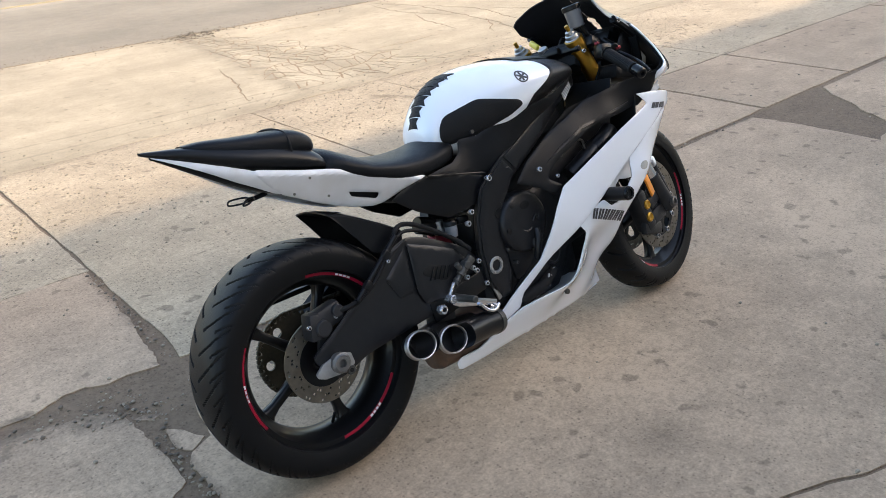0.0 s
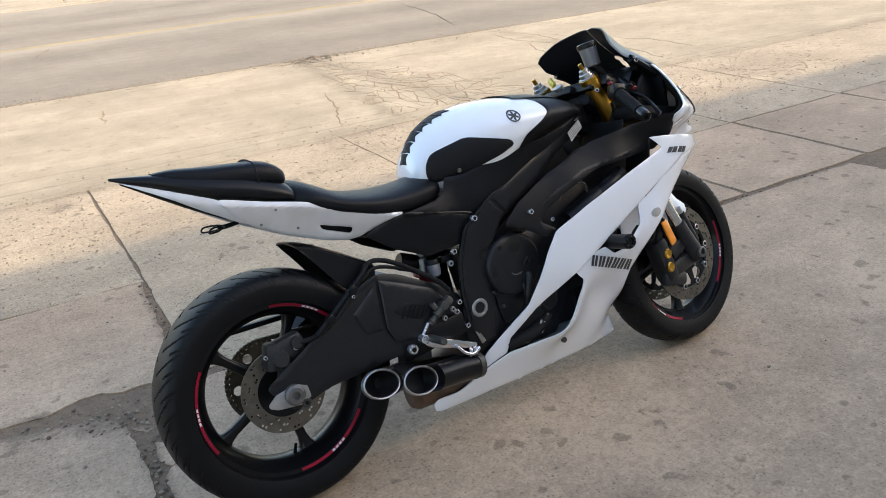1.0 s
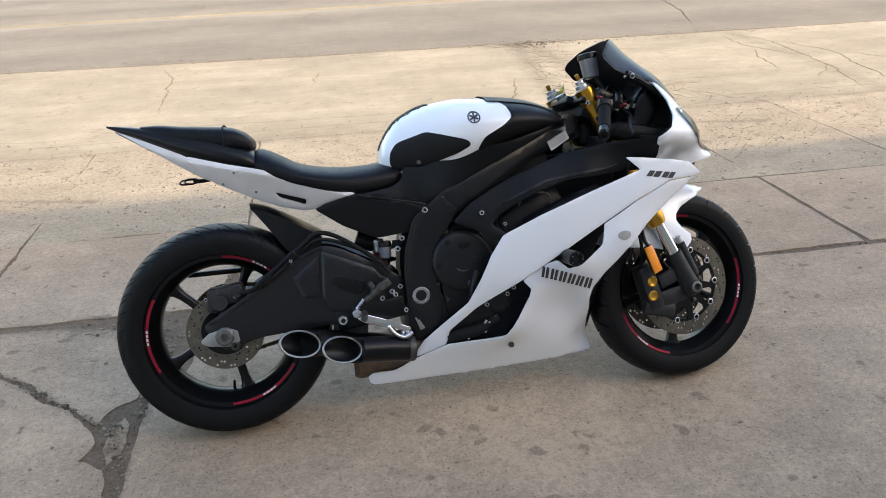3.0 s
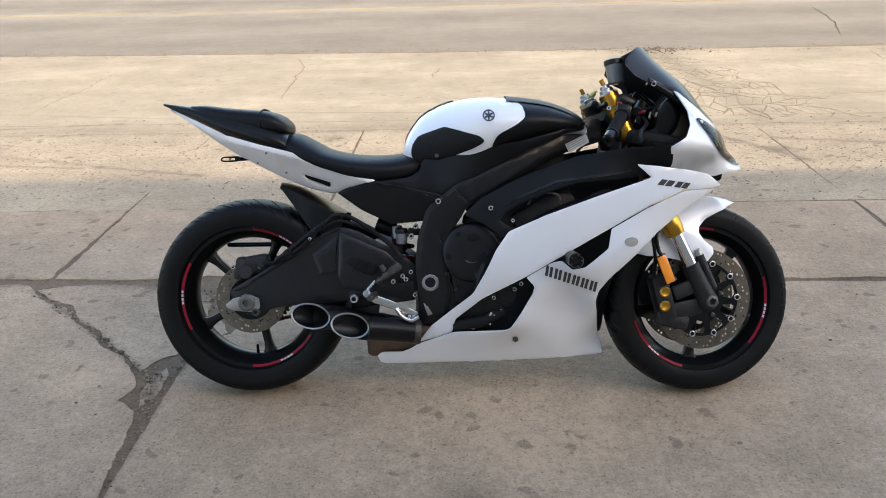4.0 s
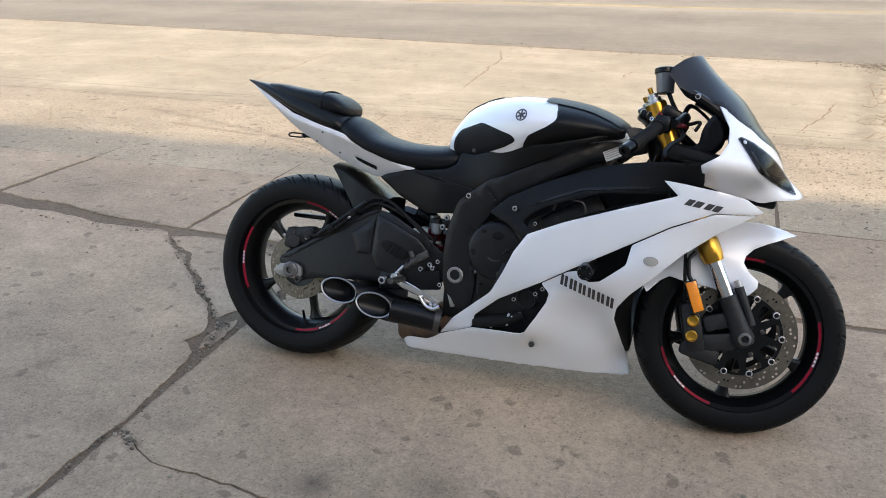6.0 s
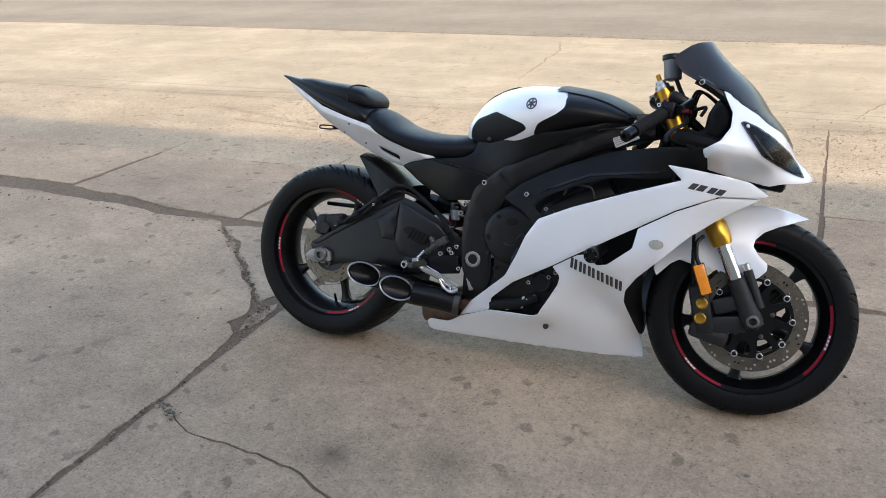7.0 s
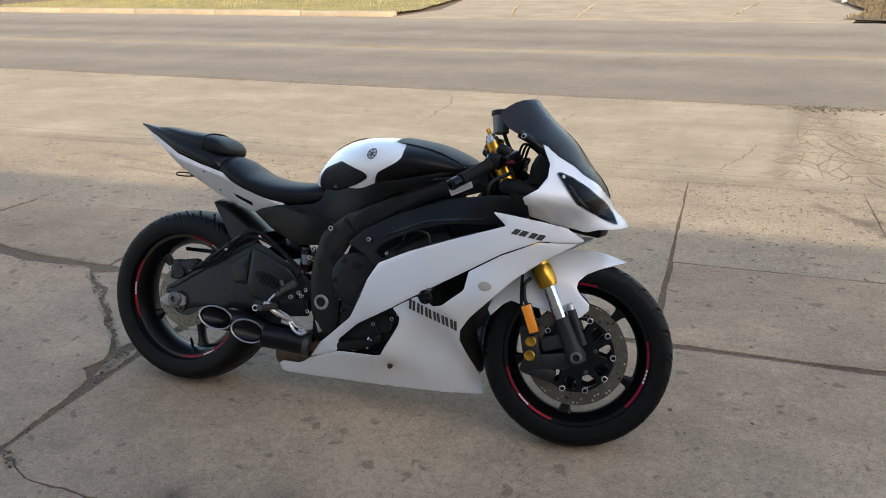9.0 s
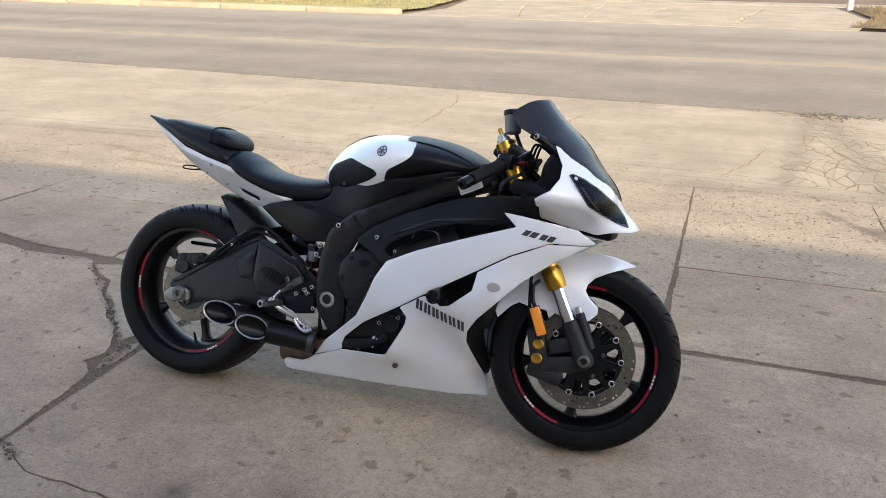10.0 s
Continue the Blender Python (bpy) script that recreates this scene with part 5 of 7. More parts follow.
# front end, all turned with the steering
CAPT = Vector((0.366, 0, 0.950))
FD = (FW - CAPT).normalized()
for s in (-1, 1):
    y = 0.1025 * s

    def on(k, yy=0.0):
        p = CAPT + FD * k
        return Vector((p.x, y + yy, p.z))
    fork = part("fork", cyl(on(0.075), on(0.46), 0.0265, n=28, m=STEER), GOLD, bike, "gold upside-down fork leg")
    part("fork_cap", lathe(on(0.0), FD, [(0.016, 0.008), (0.018, 0.014), (0.028, 0.0155), (0.030, 0.020), (0.040, 0.0215), (0.042, 0.0255), (0.080, 0.0265)], 24, m=STEER), ALLOY, fork, "silver fork cap")
    part("fork_collar", lathe(on(0.0), FD, [(0.044, 0.0255), (0.045, 0.0295), (0.084, 0.0300), (0.085, 0.026)], 28, m=STEER), GOLD, fork, "gold fork collar")
    part("fork_adjuster", cyl(on(-0.002), on(0.018), 0.0065, m=STEER), GOLD, fork)
    part("fork_seal", lathe(on(0.445), FD, [(0, 0.027), (0.010, 0.0315), (0.050, 0.031), (0.068, 0.027), (0.070, 0.022)], 24, m=STEER), GOLD, fork)
    part("stanchion", cyl(on(0.50), on(0.66), 0.0205, n=28, m=STEER), CHROME, fork, "chromed lower fork tube")
    bmx = lathe(on(0.615), FD, [(0, 0.022), (0.002, 0.0255), (0.05, 0.026), (0.10, 0.028), (0.125, 0.030), (0.145, 0.026), (0.152, 0.012)], 24, m=STEER)
    cyl((FW.x, y - s * 0.02, FW.z), (FW.x, y + s * 0.012, FW.z), 0.030, bm=bmx, m=STEER)
    rbox(on(0.70) + Vector((-0.050, -s * 0.008, 0.0)), (0.085, 0.022, 0.045), (0, -20, 0), 0.009, bmx, STEER)
    cyl(on(0.585) + Vector((0.042, 0, 0)), on(0.70) + Vector((0.036, 0, 0)), 0.013, bm=bmx, m=STEER)
    part("fork_foot", bmx, DUSTBLACK, fork, "black cast fork foot")
    part("preload_screw", cyl(on(0.565) + Vector((0.043, 0, 0)), on(0.59) + Vector((0.042, 0, 0)), 0.010, m=STEER), ALLOY, fork)
    part("front_axle_end", lathe((FW.x, y + s * 0.020, FW.z), (0, s, 0), [(0, 0.018), (0.014, 0.018), (0.016, 0.0155), (0.016, 0.0105), (0.006, 0.010)], 18, m=STEER), CASTGREY, fork)
    # radial caliper behind the leg
    cb = unturned(0.569, -0.106, 0.325)
    bmx = rbox((cb.x + 0.004, s * 0.080, cb.z - 0.02), (0.055, 0.060, 0.145), (0, -14, 0), 0.014, m=STEER)
    rbox((cb.x + 0.030, s * 0.090, cb.z - 0.088), (0.11, 0.028, 0.045), (0, 14, 0), 0.012, bmx, STEER)
    rbox((cb.x + 0.07, s * 0.095, cb.z - 0.055), (0.11, 0.018, 0.05), (0, -10, 0), 0.008, bmx, STEER)
    calp = part("front_caliper", bmx, DUSTBLACK, bike, "black radial front brake caliper")
    for q in (0.0, -0.043):
        part("caliper_plug", lathe((cb.x + 0.002, s * 0.108, cb.z + q), (0, s, 0), [(0, 0.0165), (0.006, 0.0165), (0.009, 0.013), (0.007, 0.012), (0.005, 0.004)], 20, m=STEER), GOLD, calp, "gold caliper plug")
    # disc with floating buttons
    dsc = part("brake_disc", disc_bm(FW, 0.116, 0.155, s * 0.062, 0.0045 * s, 26, 3, 0.0038, STEER), DISCSTEEL, front, "drilled front brake disc")
    car = [(0.122 * math.cos(t), 0.122 * math.sin(t)) for t in np.linspace(0, 2 * math.pi, 72, endpoint=False)]
    slots = []
    for k in range(10):
        a0 = radians(36 * k + 4)
        slots.append([(r * math.cos(a), r * math.sin(a)) for r, a in ((0.068, a0), (0.098, a0 - 0.10), (0.108, a0 + 0.06), (0.108, a0 + 0.30), (0.098, a0 + 0.36), (0.072, a0 + 0.28))])
    v_, f_ = fill2d(car, slots, 0.05, False)
    bmx = sheet(v_, f_, lambda a, b: (FW.x + a, s * 0.060, FW.z + b), 0.004)
    bmesh.ops.transform(bmx, matrix=STEER, verts=bmx.verts)
    part("disc_carrier", bmx, RIMBLACK, dsc, "black slotted disc carrier")
    for k in range(10):
        a = radians(36 * k + 1)
        part("disc_button", lathe((FW.x + 0.112 * math.cos(a), s * 0.060, FW.z + 0.112 * math.sin(a)), (0, s, 0), [(0, 0.0098), (0.0052, 0.0098), (0.0056, 0.0088), (0.0056, 0.0062), (0.0030, 0.0056)], 16, m=STEER), STEEL, dsc)
        part("button_core", lathe((FW.x + 0.112 * math.cos(a), s * 0.060, FW.z + 0.112 * math.sin(a)), (0, s, 0), [(0, 0.0056), (0.0045, 0.0056), (0.0046, 0.004)], 12, m=STEER), RIMBLACK, dsc)
    for k in range(5):
        a = radians(72 * k + 16)
        part("carrier_bolt", lathe((FW.x + 0.060 * math.cos(a), s * 0.062, FW.z + 0.060 * math.sin(a)), (0, s, 0), [(0, 0.007), (0.005, 0.007), (0.006, 0.003)], 12, m=STEER), DULLALLOY, dsc)
    # reflector on a bracket by the fork
    rf = unturned(0.570, -0.148, 0.399)
    part("reflector", rbox((rf.x, s * abs(rf.y), rf.z), (0.030, 0.008, 0.086), (0, -22, -6 * s), 0.003, m=STEER), ORANGE, bike, "orange side reflector")
    part("reflector_back", rbox((rf.x, s * (abs(rf.y) - 0.006), rf.z), (0.034, 0.010, 0.092), (0, -22, -6 * s), 0.004, m=STEER), BLACK, bike)
    part("reflector_stay", tube([(rf.x - 0.012, s * 0.14, rf.z + 0.04), (rf.x - 0.022, s * 0.135, rf.z + 0.06), (rf.x - 0.025, s * 0.13, rf.z + 0.10), (rf.x - 0.01, s * 0.115, rf.z + 0.12)], 0.006, m=STEER), BLACK, bike)
    part("brake_line", tube([(rf.x - 0.02, s * 0.10, rf.z - 0.02), (rf.x - 0.03, s * 0.13, rf.z + 0.04), (rf.x - 0.035, s * 0.12, rf.z + 0.11), (rf.x - 0.04, s * 0.09, rf.z + 0.22)], 0.005, m=STEER), GRIPRUBBER, bike, "black front brake line")

# triple clamps
for k, th in ((0.092, 0.026), (0.24, 0.035)):
    p = CAPT + FD * k
    bmx = rbox((p.x + 0.0, 0, p.z), (0.085, 0.25, th), (0, 25, 0), 0.010, m=STEER)
    rbox((p.x - 0.03, 0, p.z + 0.01), (0.06, 0.12, th), (0, 25, 0), 0.010, bmx, STEER)
    part("triple_clamp", bmx, BLACK, bike, "black triple clamp")
part("stem_nut", cyl(CAPT + Vector((0.005, 0, -0.07)), CAPT + Vector((-0.008, 0, -0.042)), 0.016, m=STEER), ALLOY, bike)
part("ignition_tag", rbox((0.385, 0.045, 0.925), (0.012, 0.055, 0.018), (25, 20, -25), 0.003, m=STEER), YELLOWTAG, bike, "yellow tag behind the top clamp")
bolt(CAPT + Vector((0.015, -0.132, -0.085)), (-0.5, -0.8, 0), 0.007, STEEL, bike, m=STEER)

# clip-on bars, grips, levers, switches
for s in (-1, 1):
    a, b = unturned(0.452, -0.130, 0.880), unturned(0.364, -0.352, 0.787)
    a, b = Vector((a.x, s * abs(a.y), a.z)), Vector((b.x, s * abs(b.y), b.z))
    d = (b - a).normalized()
    part("clip_on_clamp", rbox(a + Vector((0, -0.012 * s, 0.01)), (0.06, 0.06, 0.035), (0, 25, 0), 0.01, m=STEER), BLACK, bike)
    part("bar_tube", cyl(a, b, 0.011, m=STEER), BLACK, bike)
    ribs = []
    for k in range(24):
        ribs += [(0.085 + 0.0058 * k, 0.0165), (0.088 + 0.0058 * k, 0.0178)]
    part("hand_grip", lathe(a, d, [(0.08, 0.012), (0.08, 0.021), (0.085, 0.021)] + ribs + [(0.226, 0.0165), (0.226, 0.012)], 18, m=STEER), GRIPRUBBER, bike, "ribbed black rubber grip")
    part("bar_end", lathe(b, d, [(-0.022, 0.013), (-0.02, 0.0165), (0.012, 0.0165), (0.016, 0.012), (0.016, 0.006), (0.010, 0.005)], 20, m=STEER), GLOSSBLACK, bike, "black bar-end weight")
    sw = part("switch_pod", rbox(a + d * 0.055, (0.045, 0.042, 0.045), (0, 10, 15 * s), 0.010, m=STEER), BLACK, bike, "black switch housing")
    part("kill_switch", rbox(a + d * 0.045 + Vector((-0.014, 0, 0.022)), (0.014, 0.014, 0.010), (0, 20, 0), 0.003, m=STEER), REDANOD, sw, "red switch")
    part("master_cylinder", cyl(a + d * 0.02 + Vector((0.045, 0, 0.012)), a + d * 0.085 + Vector((0.045, 0, 0.012)), 0.014, m=STEER), BLACK, bike)
    part("lever_adjuster", rbox(a + d * 0.075 + Vector((0.058, 0, 0.006)), (0.022, 0.030, 0.012), (0, 0, 20 * s), 0.004, m=STEER), REDANOD, bike, "red lever adjuster")
    part("brake_lever", tube([a + d * 0.07 + Vector((0.052, 0, -0.002)), a + d * 0.12 + Vector((0.080, 0, -0.008)), a + d * 0.18 + Vector((0.078, 0, -0.006)), a + d * 0.215 + Vector((0.078, 0, -0.012)), a + d * 0.228 + Vector((0.084, 0, -0.02))], 0.0055, m=STEER), BLACK, bike, "black short lever")
    part("throttle_cable", tube([a + d * 0.05 + Vector((0.0, 0, -0.02)), (0.43, s * 0.15, 0.80), (0.42, s * 0.11, 0.74), (0.36, s * 0.10, 0.70)], 0.0045), GRIPRUBBER, bike)
rv = unturned(0.425, -0.105, 0.945)
rsv = part("fluid_reservoir", lathe(rv, (-0.1, 0.05, 1), [(0, 0.019), (0.003, 0.0235), (0.055, 0.0265)], 24, m=STEER), FLUID, bike, "smoky brake fluid reservoir with black lid")
part("reservoir_lid", lathe(rv + Vector((-0.0055, 0.003, 0.055)), (-0.1, 0.05, 1), [(0, 0.0265), (0.002, 0.0295), (0.014, 0.0295), (0.017, 0.025)], 24, m=STEER), BLACK, rsv)
part("reservoir_stay", tube([rv + Vector((0.005, 0, 0.01)), rv + Vector((0.022, -0.01, -0.025)), rv + Vector((0.045, -0.02, -0.07)), rv + Vector((0.03, -0.03, -0.09))], 0.006, m=STEER), BLACK, bike)
part("reservoir_hose", tube([rv + Vector((0.01, -0.01, 0)), rv + Vector((0.03, -0.02, -0.04)), rv + Vector((0.06, -0.03, -0.08)), rv + Vector((0.095, -0.05, -0.075)), rv + Vector((0.085, -0.06, -0.10))], 0.005, m=STEER), GRIPRUBBER, bike, "black brake fluid hose")
part("cable_bundle", tube([(0.43, -0.02, 0.86), (0.47, -0.03, 0.84), (0.52, -0.02, 0.80), (0.56, 0.0, 0.78)], 0.014), BLACK, bike)
part("clamp_cover", rbox((0.43, 0.0, 0.85), (0.10, 0.20, 0.09), (0, 25, 0), 0.02, m=STEER), DARK, bike)

# sticker on the spar near the head
stk = [(0.286, 0.745), (0.348, 0.777), (0.338, 0.802), (0.274, 0.772)]
both("frame_sticker", stk, lambda a, b: FR(a, b) + 0.0095, LABEL, bike, "white printed warning sticker", thick=0.001, round_r=0.002, sides=(-1,), lip=0.0)
for k in range(4):
    a, b = 0.286 - 0.0025 * k, 0.752 + 0.0055 * k
    both("print_line", [(a, b), (a + 0.052, b + 0.0265), (a + 0.051, b + 0.0285), (a - 0.001, b + 0.002)], lambda q, r: FR(q, r) + 0.0108, LABELINK, bike, "", thick=0.0005, round_r=0.0005, sides=(-1,), lip=0.0)

# front mudguard
part("front_mudguard", arch(FW, 0.321, 0.052, 150, 67, 0.026, 30, 0.003, STEER, w1=0.010, crown=0.2), WHITE, bike, "glossy white front mudguard with a pointed tip")
both("mudguard_flank", [(0.826, 0.583), (0.79, 0.572), (0.739, 0.553), (0.703, 0.534), (0.682, 0.512), (0.678, 0.493), (0.694, 0.469), (0.720, 0.447), (0.720, 0.428), (0.699, 0.406), (0.670, 0.393), (0.655, 0.397), (0.60, 0.414), (0.55, 0.423), (0.513, 0.426), (0.482, 0.434), (0.459, 0.420), (0.423, 0.381), (0.412, 0.40), (0.43, 0.46), (0.49, 0.53), (0.55, 0.572), (0.607, 0.592), (0.644, 0.602), (0.704, 0.608), (0.76, 0.602)],
     tps([(0.826, 0.583, 0.010), (0.79, 0.572, 0.038), (0.739, 0.553, 0.070), (0.757, 0.578, 0.060), (0.703, 0.534, 0.069), (0.68, 0.50, 0.077), (0.72, 0.44, 0.088), (0.67, 0.394, 0.095), (0.60, 0.42, 0.090), (0.513, 0.426, 0.086), (0.423, 0.381, 0.080), (0.43, 0.46, 0.060), (0.50, 0.50, 0.072), (0.55, 0.565, 0.048), (0.61, 0.52, 0.078), (0.644, 0.598, 0.034), (0.704, 0.606, 0.026), (0.76, 0.602, 0.020), (0.70, 0.575, 0.058)]), WHITE, bike, "white mudguard flank", thick=-0.003, m=STEER, step=0.010, round_r=0.004)
for s in (-1, 1):
    bolt((0.679, s * 0.094, 0.415), (0, s, 0), 0.008, STEEL, bike, "steel mudguard bolt", m=STEER)

# side stand, on the far side
bmx = tube([(-0.06, 0.12, 0.26), (-0.075, 0.17, 0.16), (-0.085, 0.225, 0.066)], 0.012)
rbox((-0.09, 0.228, 0.062), (0.07, 0.035, 0.010), (15.5, 0, 0), 0.004, bmx)
part("side_stand", bmx, BLACK, bike, "black side stand")


# ---- ground, paving, road ----
def ground_mat(name, base, dark, speck=0.5, scale=1.0, stain=0.5, bump=0.35, rough=0.9, bands=None, pits=0.0, stains_and_shadow=(), seams=(), streak=0.0, grit=0.0, silt_and_streaks=()):
    """Weathered paving: broad staining, mid mottling, fine aggregate and small dark pits."""
    m = bpy.data.materials.new(name)
    m.use_nodes = True
    n, link = m.node_tree.nodes, m.node_tree.links
    b = n["Principled BSDF"]
    b.inputs["Roughness"].default_value = rough
    b.inputs["Specular IOR Level"].default_value = 0.25
    geo = n.new("ShaderNodeNewGeometry")
    info = n.new("ShaderNodeObjectInfo")

    def noise_at(s, detail, rough_=0.6):
        t = n.new("ShaderNodeTexNoise")
        t.inputs["Scale"].default_value, t.inputs["Detail"].default_value, t.inputs["Roughness"].default_value = s * scale, detail, rough_
        link.new(geo.outputs["Position"], t.inputs["Vector"])
        return t.outputs[0]

    def span(v, lo, hi, a, c):
        r = n.new("ShaderNodeMapRange")
        r.inputs[1].default_value, r.inputs[2].default_value, r.inputs[3].default_value, r.inputs[4].default_value = lo, hi, a, c
        link.new(v, r.inputs[0])
        return r.outputs[0]

    def mul(a, c):
        t = n.new("ShaderNodeMath")
        t.operation = "MULTIPLY"
        link.new(a, t.inputs[0])
        if isinstance(c, float):
            t.inputs[1].default_value = c
        else:
            link.new(c, t.inputs[1])
        return t.outputs[0]

    broad = span(noise_at(0.9, 5), 0.35, 0.65, 1 - 0.28 * stain, 1.0 + 0.06)
    mid = span(noise_at(7.0, 6), 0.3, 0.7, 1 - 0.18 * stain, 1.05)
    fine = span(noise_at(110.0, 3, 0.7), 0.3, 0.7, 1 - 0.38 * speck, 1 + 0.26 * speck)
    mid2 = span(noise_at(38.0, 4, 0.65), 0.34, 0.66, 1 - 0.24 * speck, 1 + 0.14 * speck)
    val = mul(mul(mul(broad, mid), fine), mid2)
    val = mul(val, span(info.outputs["Random"], 0, 1, 0.94, 1.04))
    if pits:
        vor = n.new("ShaderNodeTexVoronoi")
        vor.inputs["Scale"].default_value = 9.0
        vor.inputs["Randomness"].default_value = 1.0
        wob = n.new("ShaderNodeMixRGB")
        wob.blend_type = "ADD"
        wob.inputs[0].default_value = 0.10
        link.new(geo.outputs["Position"], wob.inputs[1])
        tn = n.new("ShaderNodeTexNoise")
        tn.inputs["Scale"].default_value = 14.0
        link.new(geo.outputs["Position"], tn.inputs["Vector"])
        link.new(tn.outputs[1], wob.inputs[2])
        link.new(wob.outputs[0], vor.inputs["Vector"])
        keep = span(noise_at(2.2, 2), 0.36, 0.60, 0.06, 0.23)
        lt = n.new("ShaderNodeMath")
        lt.operation = "SUBTRACT"
        link.new(vor.outputs["Distance"], lt.inputs[0])
        link.new(keep, lt.inputs[1])
        val = mul(val, span(lt.outputs[0], -0.05, 0.03, 1 - pits, 1.0))
    if bands:
        sep = n.new("ShaderNodeSeparateXYZ")
        link.new(geo.outputs["Position"], sep.inputs[0])
        wv = n.new("ShaderNodeMath")
        wv.operation = "MULTIPLY_ADD"
        link.new(noise_at(0.35, 3), wv.inputs[0])
        wv.inputs[1].default_value = 0.8
        link.new(sep.outputs["Y"], wv.inputs[2])
        lane = n.new("ShaderNodeValToRGB")
        while len(lane.color_ramp.elements) < len(bands):
            lane.color_ramp.elements.new(0.5)
        for e, (pos, g) in zip(lane.color_ramp.elements, bands):
            e.position, e.color = pos, (g, g, g, 1)
        link.new(span(wv.outputs[0], 6.9, 17.9, 0, 1), lane.inputs[0])
        val = mul(val, lane.outputs[0])
    if streak:
        mp = n.new("ShaderNodeMapping")
        mp.inputs["Scale"].default_value = (0.9, 2.3, 1)
        link.new(geo.outputs["Position"], mp.inputs["Vector"])
        st = n.new("ShaderNodeTexNoise")
        st.inputs["Scale"].default_value, st.inputs["Detail"].default_value, st.inputs["Roughness"].default_value = 1.0, 7, 0.65
        link.new(mp.outputs[0], st.inputs["Vector"])
        val = mul(val, span(st.outputs[0], 0.44, 0.62, 1 - streak, 1.03))
    if grit:
        for gs, lo_, hi_ in ((85.0, 0.20, 0.34), (34.0, 0.10, 0.20)):
            vg = n.new("ShaderNodeTexVoronoi")
            vg.inputs["Scale"].default_value = gs
            link.new(geo.outputs["Position"], vg.inputs["Vector"])
            sc = n.new("ShaderNodeSeparateColor")
            link.new(vg.outputs["Color"], sc.inputs[0])
            dot = span(vg.outputs["Distance"], lo_, hi_, 1.0, 0.0)
            val = mul(val, span(mul(dot, span(sc.outputs[0], 0.66, 0.70, 0.0, 1.0)), 0, 1, 1.0, 1 - grit))
            val = mul(val, span(mul(dot, span(sc.outputs[0], 0.24, 0.28, 1.0, 0.0)), 0, 1, 1.0, 1 + 0.4 * grit))
    for x0_, y0_, x1_, y1_, half_, amount in silt_and_streaks:
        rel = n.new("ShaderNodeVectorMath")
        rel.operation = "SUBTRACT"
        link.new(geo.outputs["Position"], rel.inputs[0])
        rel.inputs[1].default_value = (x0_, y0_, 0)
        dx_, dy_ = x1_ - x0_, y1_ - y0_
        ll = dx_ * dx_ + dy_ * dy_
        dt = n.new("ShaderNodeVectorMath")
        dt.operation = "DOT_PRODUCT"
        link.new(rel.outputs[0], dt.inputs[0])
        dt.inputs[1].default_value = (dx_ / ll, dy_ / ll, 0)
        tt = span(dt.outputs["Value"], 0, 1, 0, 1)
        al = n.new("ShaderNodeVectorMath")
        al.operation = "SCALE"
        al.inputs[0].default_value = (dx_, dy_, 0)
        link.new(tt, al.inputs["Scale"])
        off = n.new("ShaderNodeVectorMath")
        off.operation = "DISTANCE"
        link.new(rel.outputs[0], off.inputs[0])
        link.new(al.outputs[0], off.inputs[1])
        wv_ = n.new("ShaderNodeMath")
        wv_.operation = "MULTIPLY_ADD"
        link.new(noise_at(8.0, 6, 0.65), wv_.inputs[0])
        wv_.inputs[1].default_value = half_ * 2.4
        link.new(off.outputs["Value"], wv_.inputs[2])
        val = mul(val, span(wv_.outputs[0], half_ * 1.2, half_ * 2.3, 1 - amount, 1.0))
    for axis, at_, half_, amount in seams:
        sp = n.new("ShaderNodeSeparateXYZ")
        link.new(geo.outputs["Position"], sp.inputs[0])
        df = n.new("ShaderNodeMath")
        df.operation = "SUBTRACT"
        link.new(sp.outputs[axis], df.inputs[0])
        df.inputs[1].default_value = at_
        ab = n.new("ShaderNodeMath")
        ab.operation = "ABSOLUTE"
        link.new(df.outputs[0], ab.inputs[0])
        wb = n.new("ShaderNodeMath")
        wb.operation = "MULTIPLY_ADD"
        link.new(noise_at(5.0, 5), wb.inputs[0])
        wb.inputs[1].default_value = half_ * 2.2
        link.new(ab.outputs[0], wb.inputs[2])
        val = mul(val, span(wb.outputs[0], half_ * 0.9, half_ * 2.1, 1 - amount, 1.0))
    for sx, sy, sr, amount in stains_and_shadow:
        dist = n.new("ShaderNodeVectorMath")
        dist.operation = "DISTANCE"
        link.new(geo.outputs["Position"], dist.inputs[0])
        dist.inputs[1].default_value = (sx, sy, 0)
        wob2 = n.new("ShaderNodeMath")
        wob2.operation = "MULTIPLY_ADD"
        link.new(noise_at(9.0, 4), wob2.inputs[0])
        wob2.inputs[1].default_value = sr * 1.2
        link.new(dist.outputs["Value"], wob2.inputs[2])
        val = mul(val, span(wob2.outputs[0], sr * 0.7, sr * 1.7, 1 - amount, 1.0))
    mixc = n.new("ShaderNodeMixRGB")
    mixc.inputs[1].default_value, mixc.inputs[2].default_value = (*dark, 1), (*base, 1)
    link.new(val, mixc.inputs[0])
    link.new(mixc.outputs[0], b.inputs["Base Color"])
    bp = n.new("ShaderNodeBump")
    bp.inputs["Strength"].default_value, bp.inputs["Distance"].default_value = bump, 0.004
    link.new(noise_at(160.0, 4), bp.inputs["Height"])
    link.new(bp.outputs[0], b.inputs["Normal"])
    return m


